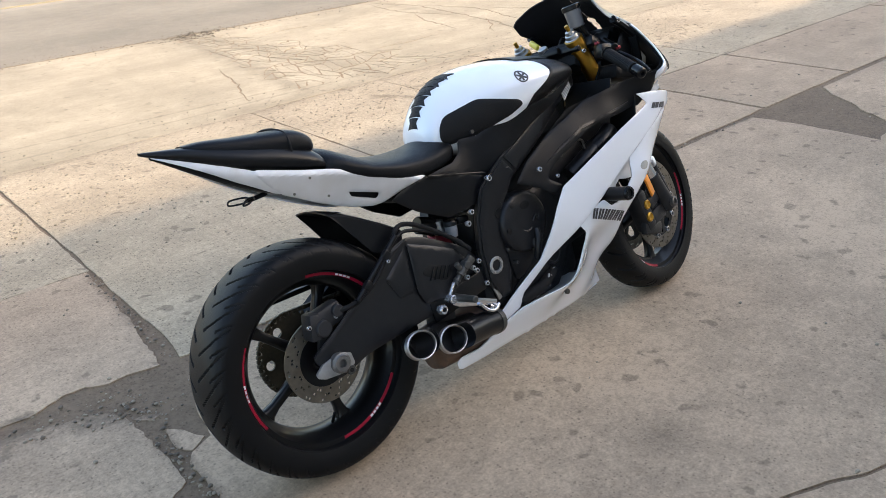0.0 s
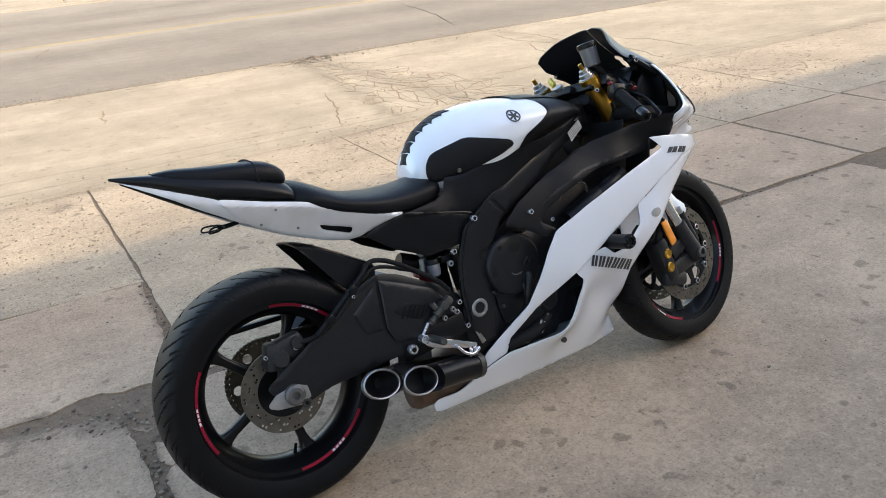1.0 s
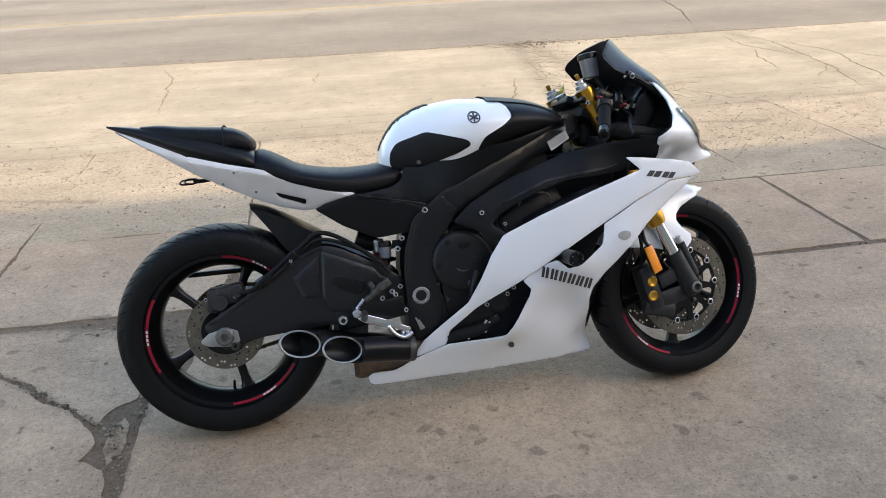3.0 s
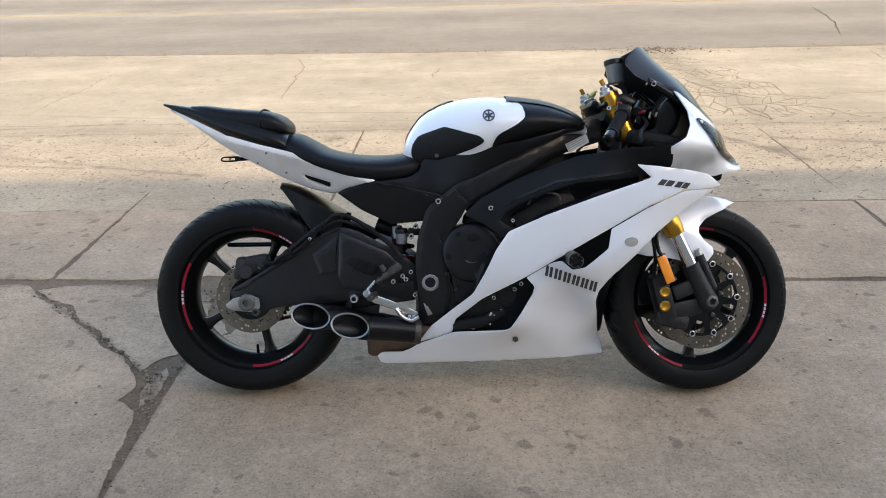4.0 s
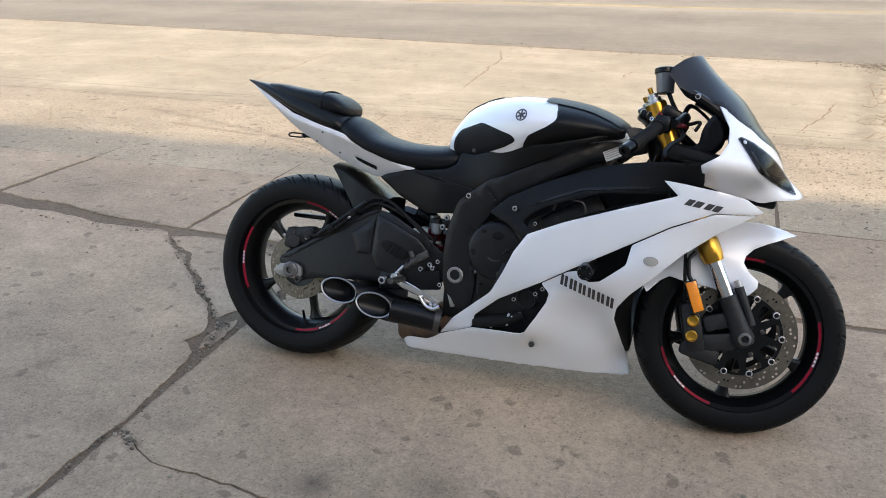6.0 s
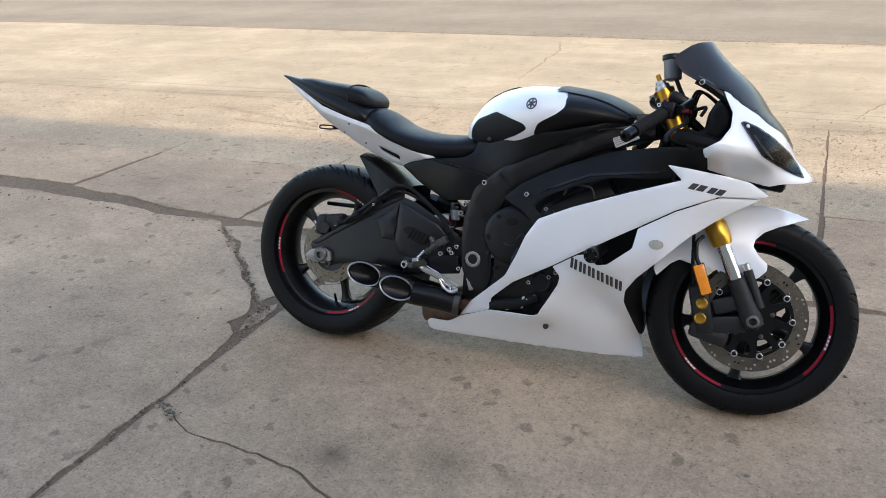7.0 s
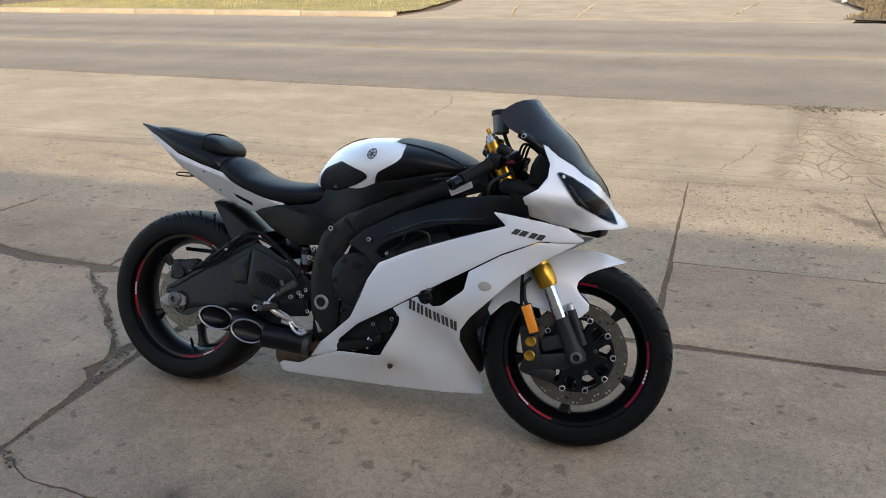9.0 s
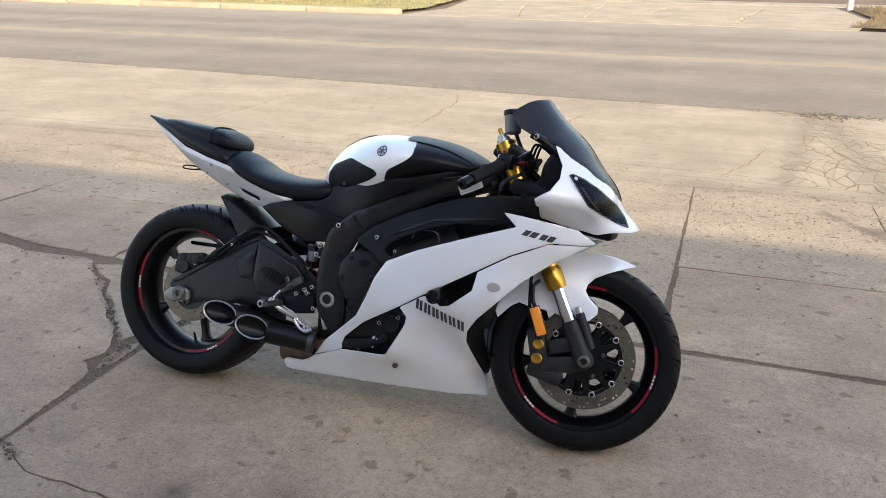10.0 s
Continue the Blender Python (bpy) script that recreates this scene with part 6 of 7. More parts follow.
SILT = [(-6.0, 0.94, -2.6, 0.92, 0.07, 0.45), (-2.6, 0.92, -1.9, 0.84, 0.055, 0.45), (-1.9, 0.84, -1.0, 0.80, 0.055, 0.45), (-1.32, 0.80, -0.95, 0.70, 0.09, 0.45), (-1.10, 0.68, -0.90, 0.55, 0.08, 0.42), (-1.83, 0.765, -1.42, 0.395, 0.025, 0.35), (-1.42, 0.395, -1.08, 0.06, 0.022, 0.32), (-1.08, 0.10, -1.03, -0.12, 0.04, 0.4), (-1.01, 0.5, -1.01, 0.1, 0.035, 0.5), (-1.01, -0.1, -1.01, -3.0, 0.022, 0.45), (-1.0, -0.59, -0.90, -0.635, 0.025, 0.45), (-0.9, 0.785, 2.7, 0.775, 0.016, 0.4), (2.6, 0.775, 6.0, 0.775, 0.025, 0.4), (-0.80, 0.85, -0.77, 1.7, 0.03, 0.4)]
PAD = ground_mat("worn_concrete", (0.512, 0.370, 0.250), (0.06, 0.046, 0.033), 0.8, stain=0.9, pits=0.40, streak=0.12, grit=0.36, silt_and_streaks=SILT, stains_and_shadow=[(-0.34, -0.62, 0.060, 0.62), (-0.34, -0.62, 0.110, 0.35), (-0.01, -0.53, 0.12, 0.36), (-1.10, -0.55, 0.08, 0.25), (0.55, -0.9, 0.09, 0.2), (-1.9, -0.1, 0.06, 0.3), (1.3, -0.35, 0.05, 0.3), (-0.25, 0.62, 0.05, 0.25), (0.9, 0.2, 0.05, 0.25), (-1.5, -0.35, 0.05, 0.3)])
# Spot at (1.92, 2.68) paints a soft shadow; two streaks darken beside it.
OLDPAD = ground_mat("gravelly_concrete", (0.490, 0.384, 0.262), (0.06, 0.046, 0.033), 0.85, stain=0.7, bump=0.6, pits=0.42, streak=0.14, grit=0.58, seams=[("Y", 3.33, 0.10, 0.35)], silt_and_streaks=[(1.66, 2.98, 2.0, 2.45, 0.055, 0.45), (1.95, 2.95, 2.6, 2.8, 0.05, 0.35), (-3.6, 2.95, -2.3, 2.55, 0.05, 0.28), (-2.3, 2.52, -1.6, 2.32, 0.04, 0.4), (-3.2, 2.62, -2.4, 2.5, 0.03, 0.3)], stains_and_shadow=[(1.92, 2.68, 0.12, 0.45), (-0.92, 3.1, 0.11, 0.4)])
APRON = ground_mat("pale_concrete", (0.47, 0.38, 0.262), (0.085, 0.067, 0.042), 0.35, stain=0.7, pits=0.25, streak=0.14, grit=0.32, seams=[("Y", 3.4, 0.16, 0.25)], silt_and_streaks=[(1.45, 3.5, 1.8, 6.4, 0.13, 0.30), (2.1, 3.6, 1.95, 6.3, 0.20, 0.30), (3.95, 3.4, 4.2, 6.3, 0.15, 0.22), (-4.2, 3.42, -2.6, 3.62, 0.03, 0.3), (-3.7, 4.0, -2.2, 3.75, 0.02, 0.22), (-6, 3.62, 6, 3.55, 0.02, 0.3), (-1.5, 3.9, 1.4, 3.72, 0.018, 0.3)])
ROADM = ground_mat("worn_road", (0.325, 0.27, 0.20), (0.022, 0.018, 0.014), 0.35, stain=0.5,
                   bands=[(0.0, 0.80), (0.09, 0.70), (0.17, 0.88), (0.27, 0.72), (0.345, 0.92), (0.375, 1.25), (0.40, 0.95), (0.50, 0.70), (0.60, 0.92), (0.70, 0.74), (0.80, 0.92), (1.0, 1.2)])
DIRT = ground_mat("dry_dirt", (0.215, 0.150, 0.098), (0.045, 0.031, 0.020), 0.9, stain=1.0, bump=0.8, grit=0.5)
CRACKDIRT = ground_mat("crack_dirt", (0.27, 0.19, 0.118), (0.15, 0.105, 0.066), 0.6, stain=0.8, bump=0.6)
KERB = ground_mat("kerb_concrete", (0.42, 0.35, 0.25), (0.088, 0.07, 0.05), 0.4, stain=0.8)
GRASSM = ground_mat("dry_grass", (0.36, 0.31, 0.14), (0.10, 0.10, 0.035), 1.0, stain=1.2, bump=1.0)
SCRUB = ground_mat("brown_scrub", (0.24, 0.18, 0.10), (0.05, 0.04, 0.025), 1.0, stain=1.2, bump=1.0)
LINEPAINT = ground_mat("faded_line_paint", (0.47, 0.36, 0.19), (0.10, 0.08, 0.05), 0.6, stain=1.2, pits=0.4)
STONE = mat("pebble", (0.37, 0.305, 0.225), 0.9, vary=0.3, scale=4)
WALLM = ground_mat("plain_wall_render", (0.36, 0.33, 0.29), (0.20, 0.18, 0.16), 0.3, stain=0.5)
GRIT = mat("dark_grit", (0.17, 0.135, 0.10), 0.9, vary=0.3, scale=4)
POSTW = mat("white_post_paint", (0.75, 0.74, 0.70), 0.6, vary=0.1, scale=10)


def setting(name, bm, material, label, parent=None, smooth=0):
    ob = finish(name, bm, material, parent, "", smooth)
    if parent is None:
        tagged(ob, label, kind="structure")
    return ob


ground = setting("ground", grid_bm([[(x, y, -0.03) for y in (-300, -20, 30, 400)] for x in (-400, -30, 30, 400)])[0], DIRT, "dry dirt ground under and beyond the paving")


def jag(pts, amp=0.008, step=0.05, seed=0.0):
    """A wandering, broken line along pts."""
    q = []
    for i in range(len(pts) - 1):
        a, b = np.array(pts[i], float), np.array(pts[i + 1], float)
        k = max(1, int(np.linalg.norm(b - a) / step))
        q += [a + (b - a) * t / k for t in range(k)]
    q.append(np.array(pts[-1], float))
    out = []
    for p in q:
        v = Vector((p[0] * 7 + seed, p[1] * 7, seed))
        h = Vector((p[0] * 31 + seed, p[1] * 31, seed + 6))
        w = Vector((p[0] * 2 + seed, p[1] * 2 + 5, seed))
        out.append((p[0] + amp * (noise.noise(v) + 1.2 * noise.noise(w) + 0.7 * noise.noise(h)), p[1] + amp * (noise.noise(v + Vector((9, 3, 1))) + 1.2 * noise.noise(w + Vector((4, 8, 2))) + 0.7 * noise.noise(h + Vector((2, 7, 5))))))
    return out


def slit(pts, width, seed=0.0, amp=0.02):
    """The outline of a crack that runs along pts and tapers at its ends."""
    c = np.array(jag(pts, amp, 0.03, seed))
    l, r = [], []
    for i in range(len(c)):
        d = c[min(i + 1, len(c) - 1)] - c[max(i - 1, 0)]
        d = d / (np.linalg.norm(d) + 1e-9)
        nrm = np.array((-d[1], d[0]))
        t = i / (len(c) - 1)
        w = width * (0.25 + min(1, 4 * t, 4 * (1 - t))) * (0.7 + 0.6 * abs(noise.noise(Vector((c[i][0] * 9, c[i][1] * 9, seed + 3)))))
        l.append(tuple(c[i] + nrm * w * 0.5))
        r.append(tuple(c[i] - nrm * w * 0.5))
    return l + r[::-1]


def slab(outline, material, holes=(), name="slab", z=0.0, parent=None, thick=0.03, chamfer=True):
    v, f = fill2d(outline, holes, 50.0, False)
    bm = bmesh.new()
    vs = [bm.verts.new((p[0], p[1], z)) for p in v]
    for t in f:
        try:
            bm.faces.new([vs[i] for i in t])
        except ValueError:
            pass
    bmesh.ops.delete(bm, geom=[x for x in bm.verts if not x.link_faces], context="VERTS")
    edge = [e for e in bm.edges if e.is_boundary]
    up = bmesh.ops.extrude_edge_only(bm, edges=edge)
    for g in up["geom"]:
        if isinstance(g, bmesh.types.BMVert):
            g.co.z -= thick
    ob = finish(name, bm, material, parent, "", 0)
    return ob


def block(x0, x1, y0, y1, gap=0.007, seed=0.0, amp=0.006):
    g = gap
    c = [(x0 + g, y0 + g), (x1 - g, y0 + g), (x1 - g, y1 - g), (x0 + g, y1 - g), (x0 + g, y0 + g)]
    return jag(c, amp, 0.04, seed)[:-1]


pavement = setting("pavement", grid_bm([[(x, y, -0.0046) for y in (-5.4, 3.3)] for x in (-14, 16)])[0], DIRT, "worn concrete yard of slabs with open dirt-filled joints")
# near slabs
DIAG = [(-1.83, 0.765), (-1.74, 0.66), (-1.62, 0.60), (-1.52, 0.46), (-1.42, 0.395), (-1.33, 0.27), (-1.24, 0.21), (-1.16, 0.10)]
left_edge = jag([(-13.9, 0.92), (-3.3, 0.885), (-2.81, 0.86), (-2.56, 0.855), (-2.26, 0.808), (-2.12, 0.805), (-1.93, 0.83), (-1.87, 0.80)], 0.014, 0.025, 1) + jag(DIAG + [(-1.12, 0.02), (-1.14, -0.07), (-1.075, -0.13), (-1.035, -0.3), (-1.022, -0.55), (-1.035, -0.72), (-1.022, -1.2), (-1.018, -5.3)], 0.014, 0.02, 2) + [(-13.9, -5.3)]
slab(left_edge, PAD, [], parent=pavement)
tri_edge = [(x + 0.012 + 0.012 * (k % 3 == 1), y + 0.012 + 0.012 * (k % 3 == 2)) for k, (x, y) in enumerate(DIAG)]
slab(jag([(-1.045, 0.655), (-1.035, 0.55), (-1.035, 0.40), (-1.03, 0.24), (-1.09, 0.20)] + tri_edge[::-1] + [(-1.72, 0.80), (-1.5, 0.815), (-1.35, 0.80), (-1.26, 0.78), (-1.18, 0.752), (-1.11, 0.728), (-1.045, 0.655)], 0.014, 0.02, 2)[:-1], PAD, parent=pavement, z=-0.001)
slab(jag([(-1.03, 0.10), (-1.035, -0.05), (-1.07, -0.10), (-1.095, -0.02), (-1.085, 0.09), (-1.05, 0.14), (-1.03, 0.10)], 0.008, 0.03, 5)[:-1], PAD, parent=pavement, z=-0.002)
slab(jag([(-0.985, 0.50), (-0.945, 0.455), (-0.915, 0.385), (-0.965, 0.352), (-0.992, 0.40), (-0.985, 0.50)], 0.008, 0.02, 9)[:-1], PAD, parent=pavement, z=-0.002)
slab(jag([(-1.028, 0.612), (-0.99, 0.612), (-0.955, 0.58), (-0.985, 0.565), (-1.028, 0.612)], 0.006, 0.02, 10)[:-1], PAD, parent=pavement, z=-0.003)
main = jag([(-1.0, -5.3), (-1.0, 0.1), (-0.997, 0.30), (-0.975, 0.335), (-0.895, 0.37), (-0.87, 0.50), (-0.845, 0.57), (-0.80, 0.70), (-0.73, 0.768), (2.70, 0.770)], 0.009, 0.025, 6) + jag([(2.72, 0.70), (2.74, 0.06), (3.02, 0.16), (3.30, 0.50), (3.52, 0.76)], 0.02, 0.05, 7) + [(15.9, 0.77), (15.9, -5.3)]
branch = slit([(-1.015, -0.585), (-0.95, -0.615), (-0.81, -0.672), (-0.67, -0.682), (-0.40, -0.715), (-0.19, -0.80), (0.27, -0.99), (0.8, -1.3), (1.3, -1.42)], 0.011, 8, 0.016)
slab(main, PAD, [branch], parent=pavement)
# second row, up to the apron
xs = [-13.9, -6.2, -3.1, -1.80, -0.75, 0.885, 1.95, 2.90, 3.98, 6.4, 15.9]
LOW = {1: [(-6.18, 1.02), (-5.0, 1.04), (-3.17, 1.06)], 2: [(-3.12, 1.03), (-2.91, 0.985), (-2.63, 0.972), (-2.34, 0.902), (-2.19, 0.892), (-1.815, 0.872)],
       3: [(-1.785, 0.868), (-1.35, 0.858), (-1.26, 0.848), (-1.15, 0.885), (-1.08, 0.88), (-1.01, 0.845), (-0.96, 0.855), (-0.845, 0.835), (-0.82, 0.94), (-0.81, 1.09), (-0.79, 1.24), (-0.775, 1.73)]}
for k in range(len(xs) - 1):
    a, b = xs[k], xs[k + 1]
    if k == 4:
        slab(jag([(-0.775, 0.825), (b - 0.014, 0.812), (b - 0.012, 1.9), (b - 0.007, 3.33), (-0.735, 3.33), (-0.745, 1.74), (-0.752, 1.14), (-0.755, 0.97), (-0.775, 0.825)], 0.007, 0.04, 24)[:-1], OLDPAD, parent=pavement)
        continue
    if k in LOW:
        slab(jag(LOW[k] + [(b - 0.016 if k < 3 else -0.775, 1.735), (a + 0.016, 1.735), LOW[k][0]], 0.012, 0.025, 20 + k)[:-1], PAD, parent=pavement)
    else:
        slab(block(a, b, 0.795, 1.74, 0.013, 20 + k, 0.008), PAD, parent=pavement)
    slab(block(a, b, 1.74, 3.335, 0.004, 40 + k, 0.006), OLDPAD, parent=pavement, z=-0.002)

# apron up to the road
apron = setting("apron", grid_bm([[(x, y, -0.0068) for y in (3.3, 7.2)] for x in (-40, 40)])[0], CRACKDIRT, "pale concrete apron beside the road with wandering cracks")
CR = [[(-3.45, 3.78), (-3.50, 4.44), (-3.43, 5.01), (-3.48, 6.10)], [(-1.55, 4.30), (-1.58, 5.08), (-1.65, 5.94), (-1.78, 6.45)], [(-5.25, 4.30), (-5.12, 4.75), (-5.06, 5.7), (-4.78, 6.5)], [(-0.32, 5.10), (-0.28, 5.66)], [(-6.2, 4.3), (-6.15, 4.7)], [(-7.45, 6.2), (-7.42, 4.7)], [(-4.9, 4.16), (-3.8, 4.22)], [(-1.62, 5.8), (-1.3, 6.05), (-0.95, 6.2)],
      [(1.38, 4.75), (1.22, 4.2), (1.02, 3.6)], [(2.62, 4.3), (2.95, 4.2), (3.3, 4.25)], [(2.35, 5.75), (2.7, 5.8), (3.1, 5.7)],
      [(4.12, 6.3), (4.30, 5.8), (4.16, 4.7), (3.84, 3.5)], [(4.33, 5.7), (4.52, 5.0), (4.32, 4.3), (4.16, 3.5)], [(4.02, 6.2), (3.92, 5.5), (4.10, 4.9)], [(4.14, 4.5), (3.95, 4.2), (3.70, 3.9)], [(4.55, 4.9), (4.80, 4.4), (4.75, 3.8)], [(3.98, 5.4), (3.75, 4.9), (3.6, 4.3)]]
holes = [slit(c, 0.015, 60 + i, 0.030) for i, c in enumerate(CR)]
NX, NY = 14, 15
rnd = random.Random(5)
node = {}
for i in range(NX + 1):
    for j in range(NY + 1):
        y = 3.55 + 2.85 * j / NY
        t = (y - 3.55) / 2.85
        xl, xr = 1.43 + 0.36 * t + 0.06 * math.sin(j * 1.7), 2.75 - 0.68 * t + 0.09 * math.sin(j * 2.3 + 1)
        w = (xr - xl) / NX
        node[i, j] = (xl + w * i + rnd.uniform(-0.36, 0.36) * w + (0.25 * w if j % 2 else 0), y + rnd.uniform(-0.12, 0.12))
aw = [node[i, 0] for i in range(NX + 1)] + [node[NX, j] for j in range(1, NY + 1)] + [node[i, NY] for i in range(NX - 1, -1, -1)] + [node[0, j] for j in range(NY - 1, 0, -1)]
edge_out = jag([(-13.9, 3.34), (15.9, 3.34)], 0.012, 0.08, 12) + jag([(15.9, 6.35), (6.0, 6.38), (2.2, 6.45), (1.5, 6.50), (0.0, 6.52), (-3.0, 6.68), (-8.0, 6.95), (-13.9, 7.1)], 0.02, 0.07, 13)
slab(edge_out, APRON, holes + [aw], "apron_slab", -0.004, apron)
slab([(-40, 3.34), (-13.92, 3.34), (-13.92, 7.1), (-40, 7.8)], APRON, (), "apron_slab", 0.0, apron)
slab([(15.92, 3.34), (40, 3.34), (40, 6.0), (15.92, 6.35)], APRON, (), "apron_slab", 0.0, apron)
# crazed patch of small broken pieces
for i in range(NX):
    for j in range(NY):
        q = [np.array(node[p]) for p in ((i, j), (i + 1, j), (i + 1, j + 1), (i, j + 1))]
        c = sum(q) / 4
        q = [c + (p - c) * (1 - rnd.uniform(0.008, 0.014) / max(np.linalg.norm(p - c), 0.02)) for p in q]
        o = jag([tuple(p) for p in q] + [tuple(q[0])], 0.016, 0.03, 70)[:-1]
        slab(o, APRON, (), "broken_piece", -0.0042 - 0.0010 * rnd.random(), apron, 0.02)

# road
road = setting("road", grid_bm([[(x, y, -0.020) for y in (6.3, 17.6)] for x in (-60, 60)])[0], DIRT, "worn two-lane road with faded centre line and cracks")
rh = [slit(c, 0.02, 90 + i, 0.03) for i, c in enumerate([[(4.9, 10.0), (4.5, 8.2), (4.14, 7.14)], [(-2.0, 11.3), (-1.9, 12.2)], [(-5.84, 11.3), (-5.5, 12.7)], [(-0.43, 9.6), (-0.13, 10.4)], [(-12.5, 11.7), (-12.7, 13.3)], [(-9.0, 10.95), (-3.6, 11.05), (3.0, 10.6)]])]
ro = jag([(-60, 10.4), (-30, 8.2), (-13.9, 7.16), (-8.0, 7.0), (-3.0, 6.73), (0.0, 6.565), (1.5, 6.54), (2.2, 6.50), (6.0, 6.43), (15.9, 6.40), (60, 6.0)], 0.02, 0.08, 14) + jag([(60, 16.6), (4.0, 17.0), (-7.0, 17.2), (-20, 17.4), (-60, 18.4)], 0.03, 0.5, 15)
slab(ro, ROADM, rh, "road_surface", -0.004, road)

line_ = jag([(-40, 11.0), (-8, 10.80), (-3.3, 10.74), (-0.5, 10.80), (3.1, 10.88), (40, 10.7)], 0.02, 0.25, 31)
slab(line_ + [(x, y - 0.13) for x, y in line_[::-1]], LINEPAINT, (), "centre_line", 0.0, road, 0.003)

# far side: kerb, verge, drive, footway
fs = setting("far_drive", grid_bm([[(x, y, -0.02) for y in (17.0, 27.0)] for x in (-9, 5)])[0], DIRT, "cracked concrete drive across the road")
dh = [slit(c, 0.07, 120 + i, 0.07) for i, c in enumerate([[(-3.95, 17.5), (-4.5, 19.8), (-5.2, 24.0)], [(-2.43, 17.6), (-2.6, 20.0), (-2.88, 24.0)], [(0.98, 17.6), (1.2, 20.0), (1.8, 24.5)], [(-1.2, 20.6), (-0.9, 23.5)]])]
slab(jag([(-6.9, 17.13), (3.4, 16.98), (4.0, 20.5), (3.7, 25.7), (-7.6, 25.7), (-6.6, 20.0), (-6.9, 17.13)], 0.03, 0.2, 16)[:-1], APRON, dh, "drive_slab", 0.004, fs)
kerb = tagged(new("kerb"), "weathered concrete kerb along the far side of the road", kind="structure")
for k in range(12):
    x1 = -6.95 - 2.6 * k
    part("kerb_stone", rbox((x1 - 1.29, 17.46 + 0.014 * (x1 + 7) * -1, 0.04), (2.57, 0.32, 0.17), (0, 0, -0.8), 0.03), KERB, kerb)
for k in range(8):
    x1 = 5.4 + 2.6 * k
    part("kerb_stone", rbox((x1 + 1.29, 17.25, 0.03), (2.57, 0.3, 0.15), (0, 0, 0), 0.03), KERB, kerb)


def turf(poly, name, label, look_=None, lift=0.05, wave=0.04):
    stuff = look_ or GRASSM
    xs_, ys_ = [p[0] for p in poly], [p[1] for p in poly]
    rows_ = []
    v, f = fill2d(poly, (), 0.8)
    bm = bmesh.new()
    vs = [bm.verts.new((p[0], p[1], lift + wave * noise.noise(Vector((p[0], p[1], 0))))) for p in v]
    for t in f:
        bm.faces.new([vs[i] for i in t])
    g = setting(name, bm, stuff, label)
    r2 = random.Random(3)
    vv, ff = [], []
    n = 0
    while n < 9000:
        x, y = r2.uniform(min(xs_), max(xs_)), r2.uniform(min(ys_), max(ys_))
        if not inside(x, y, poly):
            n += 1
            continue
        a, h, w = r2.uniform(0, 6.3), r2.uniform(0.03, 0.10), 0.012
        lx, ly = r2.uniform(-0.04, 0.04), r2.uniform(-0.04, 0.04)
        s = len(vv)
        vv += [(x - w * math.cos(a), y - w * math.sin(a), 0.03), (x + w * math.cos(a), y + w * math.sin(a), 0.03), (x + lx, y + ly, 0.05 + h)]
        ff.append((s, s + 1, s + 2))
        n += 1
    me = bpy.data.meshes.new("grass")
    me.from_pydata(vv, [], ff)
    me.materials.append(stuff)
    tagged(new("grass", me), "dry yellowish grass blades of the verge", "grass", kind="stuff")


turf([(-22, 17.75), (-8.6, 17.66), (-7.2, 17.9), (-7.0, 19.5), (-7.7, 25.5), (-22, 25.5)], "verge", "strip of dry grass behind the kerb")
turf([(3.3, 17.75), (4.5, 17.5), (12, 17.45), (12, 25.5), (4.0, 25.5), (4.2, 20.5)], "verge", "patch of brown scrubby dirt beside the drive", SCRUB, 0.013, 0.006)
foot = tagged(new("footway"), "pale concrete footway beyond the verge", kind="structure")
for k in range(14):
    slab(block(-14 + 2.0 * k, -12 + 2.0 * k, 25.9, 27.6, 0.012, 150 + k), KERB, (), "footway_slab", 0.01, foot)
post = finish("bollard", lathe((4.03, 24.6, -0.01), (0, 0, 1), [(0, 0.09), (0.02, 0.075), (0.95, 0.075), (1.0, 0.06), (1.02, 0.02)], 20), POSTW)
tagged(post, "white painted post standing on the far verge", "post")

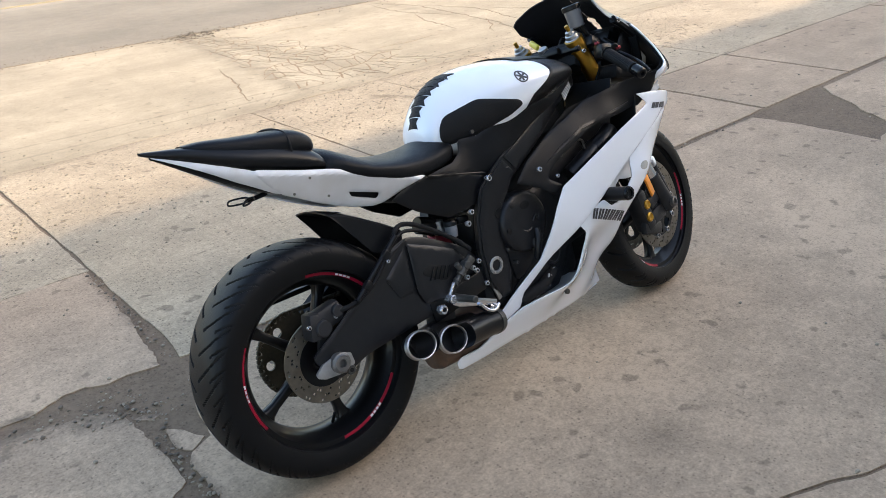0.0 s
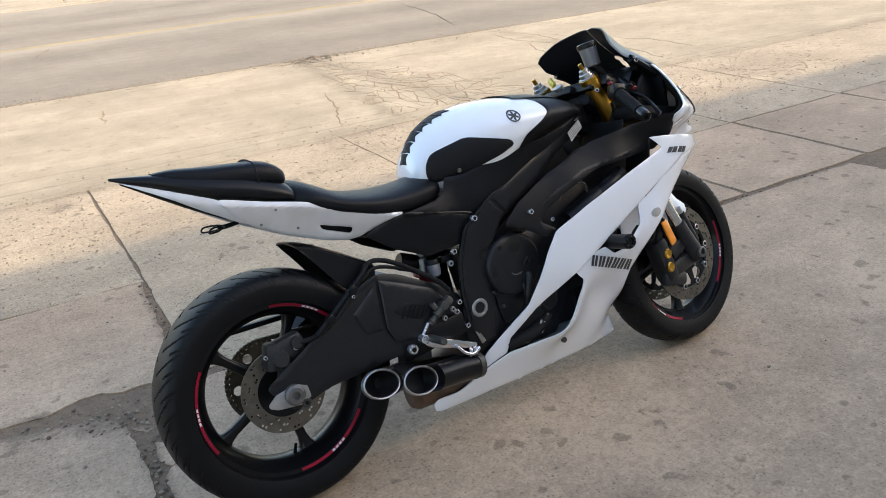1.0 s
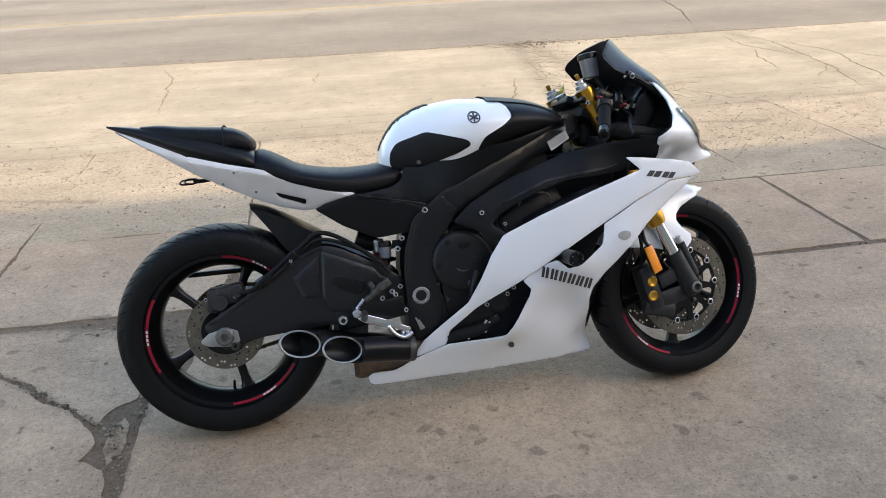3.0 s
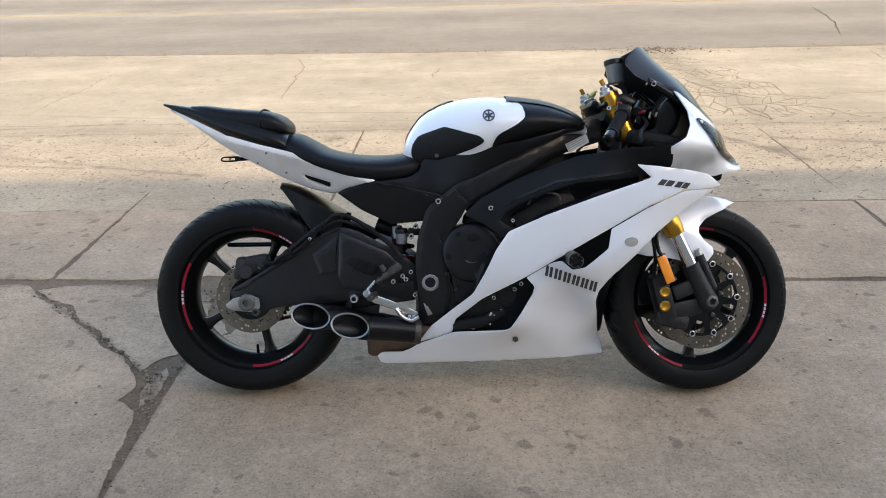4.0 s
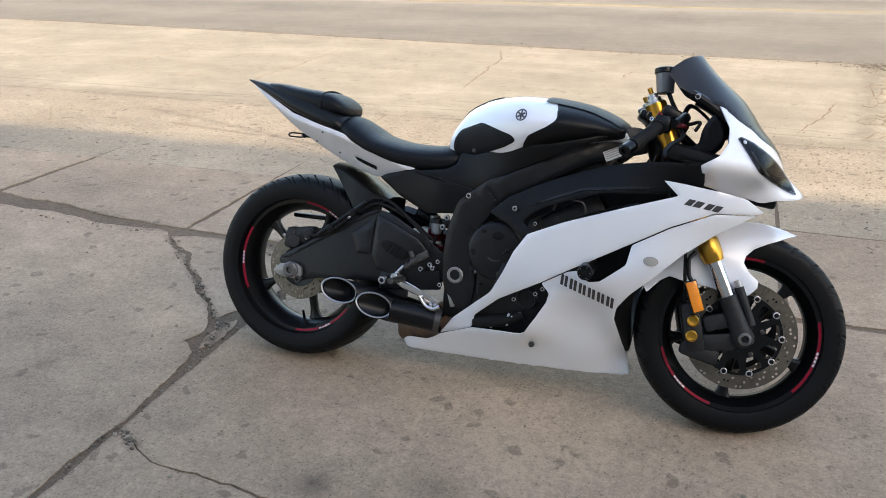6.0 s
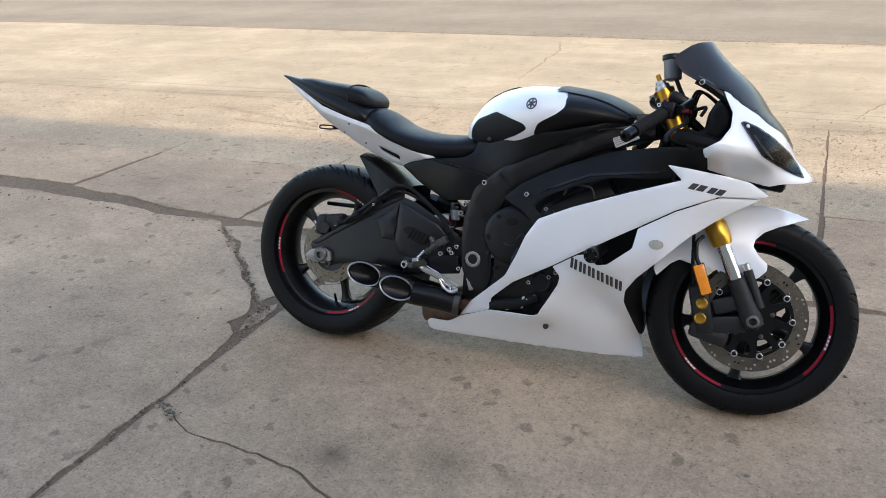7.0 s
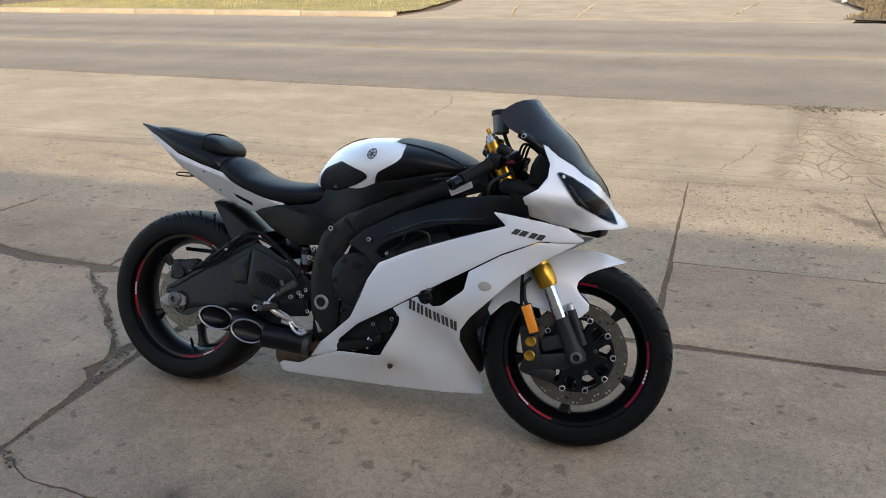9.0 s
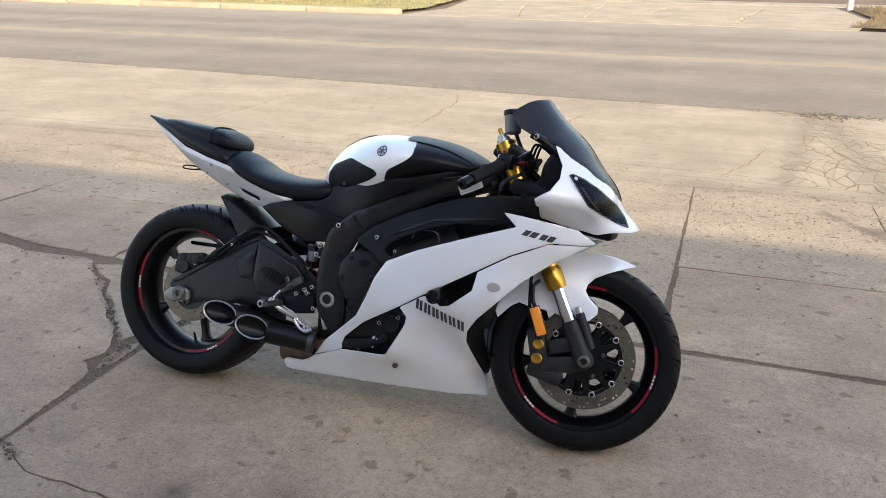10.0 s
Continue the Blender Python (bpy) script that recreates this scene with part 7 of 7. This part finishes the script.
# loose stones and grit
def stones(n, place, size, seed, label, stuff=STONE):
    r2 = random.Random(seed)
    vv, ff = [], []
    for _ in range(n):
        x, y = place(r2)
        s = size * (0.35 + r2.random() ** 3 * 1.6)
        b = len(vv)
        k = 6
        for z, rr in ((-0.1, 0.8), (0.45, 1.0), (0.9, 0.5)):
            for q in range(k):
                a = 2 * math.pi * q / k
                e = rr * s * r2.uniform(0.7, 1.2)
                vv.append((x + e * math.cos(a), y + e * math.sin(a) * 0.8, s * z * 0.9))
        for row in range(2):
            for q in range(k):
                ff.append((b + row * k + q, b + row * k + (q + 1) % k, b + (row + 1) * k + (q + 1) % k, b + (row + 1) * k + q))
        ff.append(tuple(b + 2 * k + q for q in range(k)))
    me = bpy.data.meshes.new("gravel")
    me.from_pydata(vv, [], ff)
    me.materials.append(stuff)
    return tagged(new("gravel", me), label, "gravel", kind="stuff")


stones(9500, lambda r: (r.uniform(-4.5, 5), min(3.7, max(1.3, r.gauss(2.75, 0.45)))), 0.0040, 1, "scattered small stones and grit on worn concrete")
stones(3200, lambda r: (lambda x: (x, 6.56 - 0.05 * x + r.gauss(0, 0.12)))(r.uniform(-9, 5)), 0.0040, 2, "crumbled grit along the ragged road edge", GRIT)
stones(420, lambda r: (r.uniform(-4, 4), r.uniform(-1.6, 1.6)), 0.0045, 3, "a few grains of grit on the concrete yard")

stones(420, lambda r: (r.gauss(1.95, 0.22), r.gauss(6.40, 0.10)), 0.0062, 8, "broken stones in a pothole at the road edge", GRIT)


def in_joint(r):
    x0_, y0_, x1_, y1_, h_, _ = r.choice([q for q in SILT if q[0] > -1.9 and q[2] < 2.8] + [(-3.5, 0.78, -1.75, 0.775, 0.03, 0)])
    t = r.random() if y1_ > -2 else r.random() * 0.6
    return x0_ + (x1_ - x0_) * t + r.gauss(0, h_ * 0.4), y0_ + (y1_ - y0_) * t + r.gauss(0, h_ * 0.4)


stones(700, in_joint, 0.0042, 6, "crumbs of concrete lying in the joints")
stones(500, in_joint, 0.0045, 7, "dark grit lying in the joints", GRIT)

# building behind the yard, whose eave throws the shade
setting("wall_south", rbox((8.5, -3.6, 1.688), (22, 0.4, 3.416), (0, 0, 0), 0.01), WALLM, "plain rendered wall of a building behind the yard")
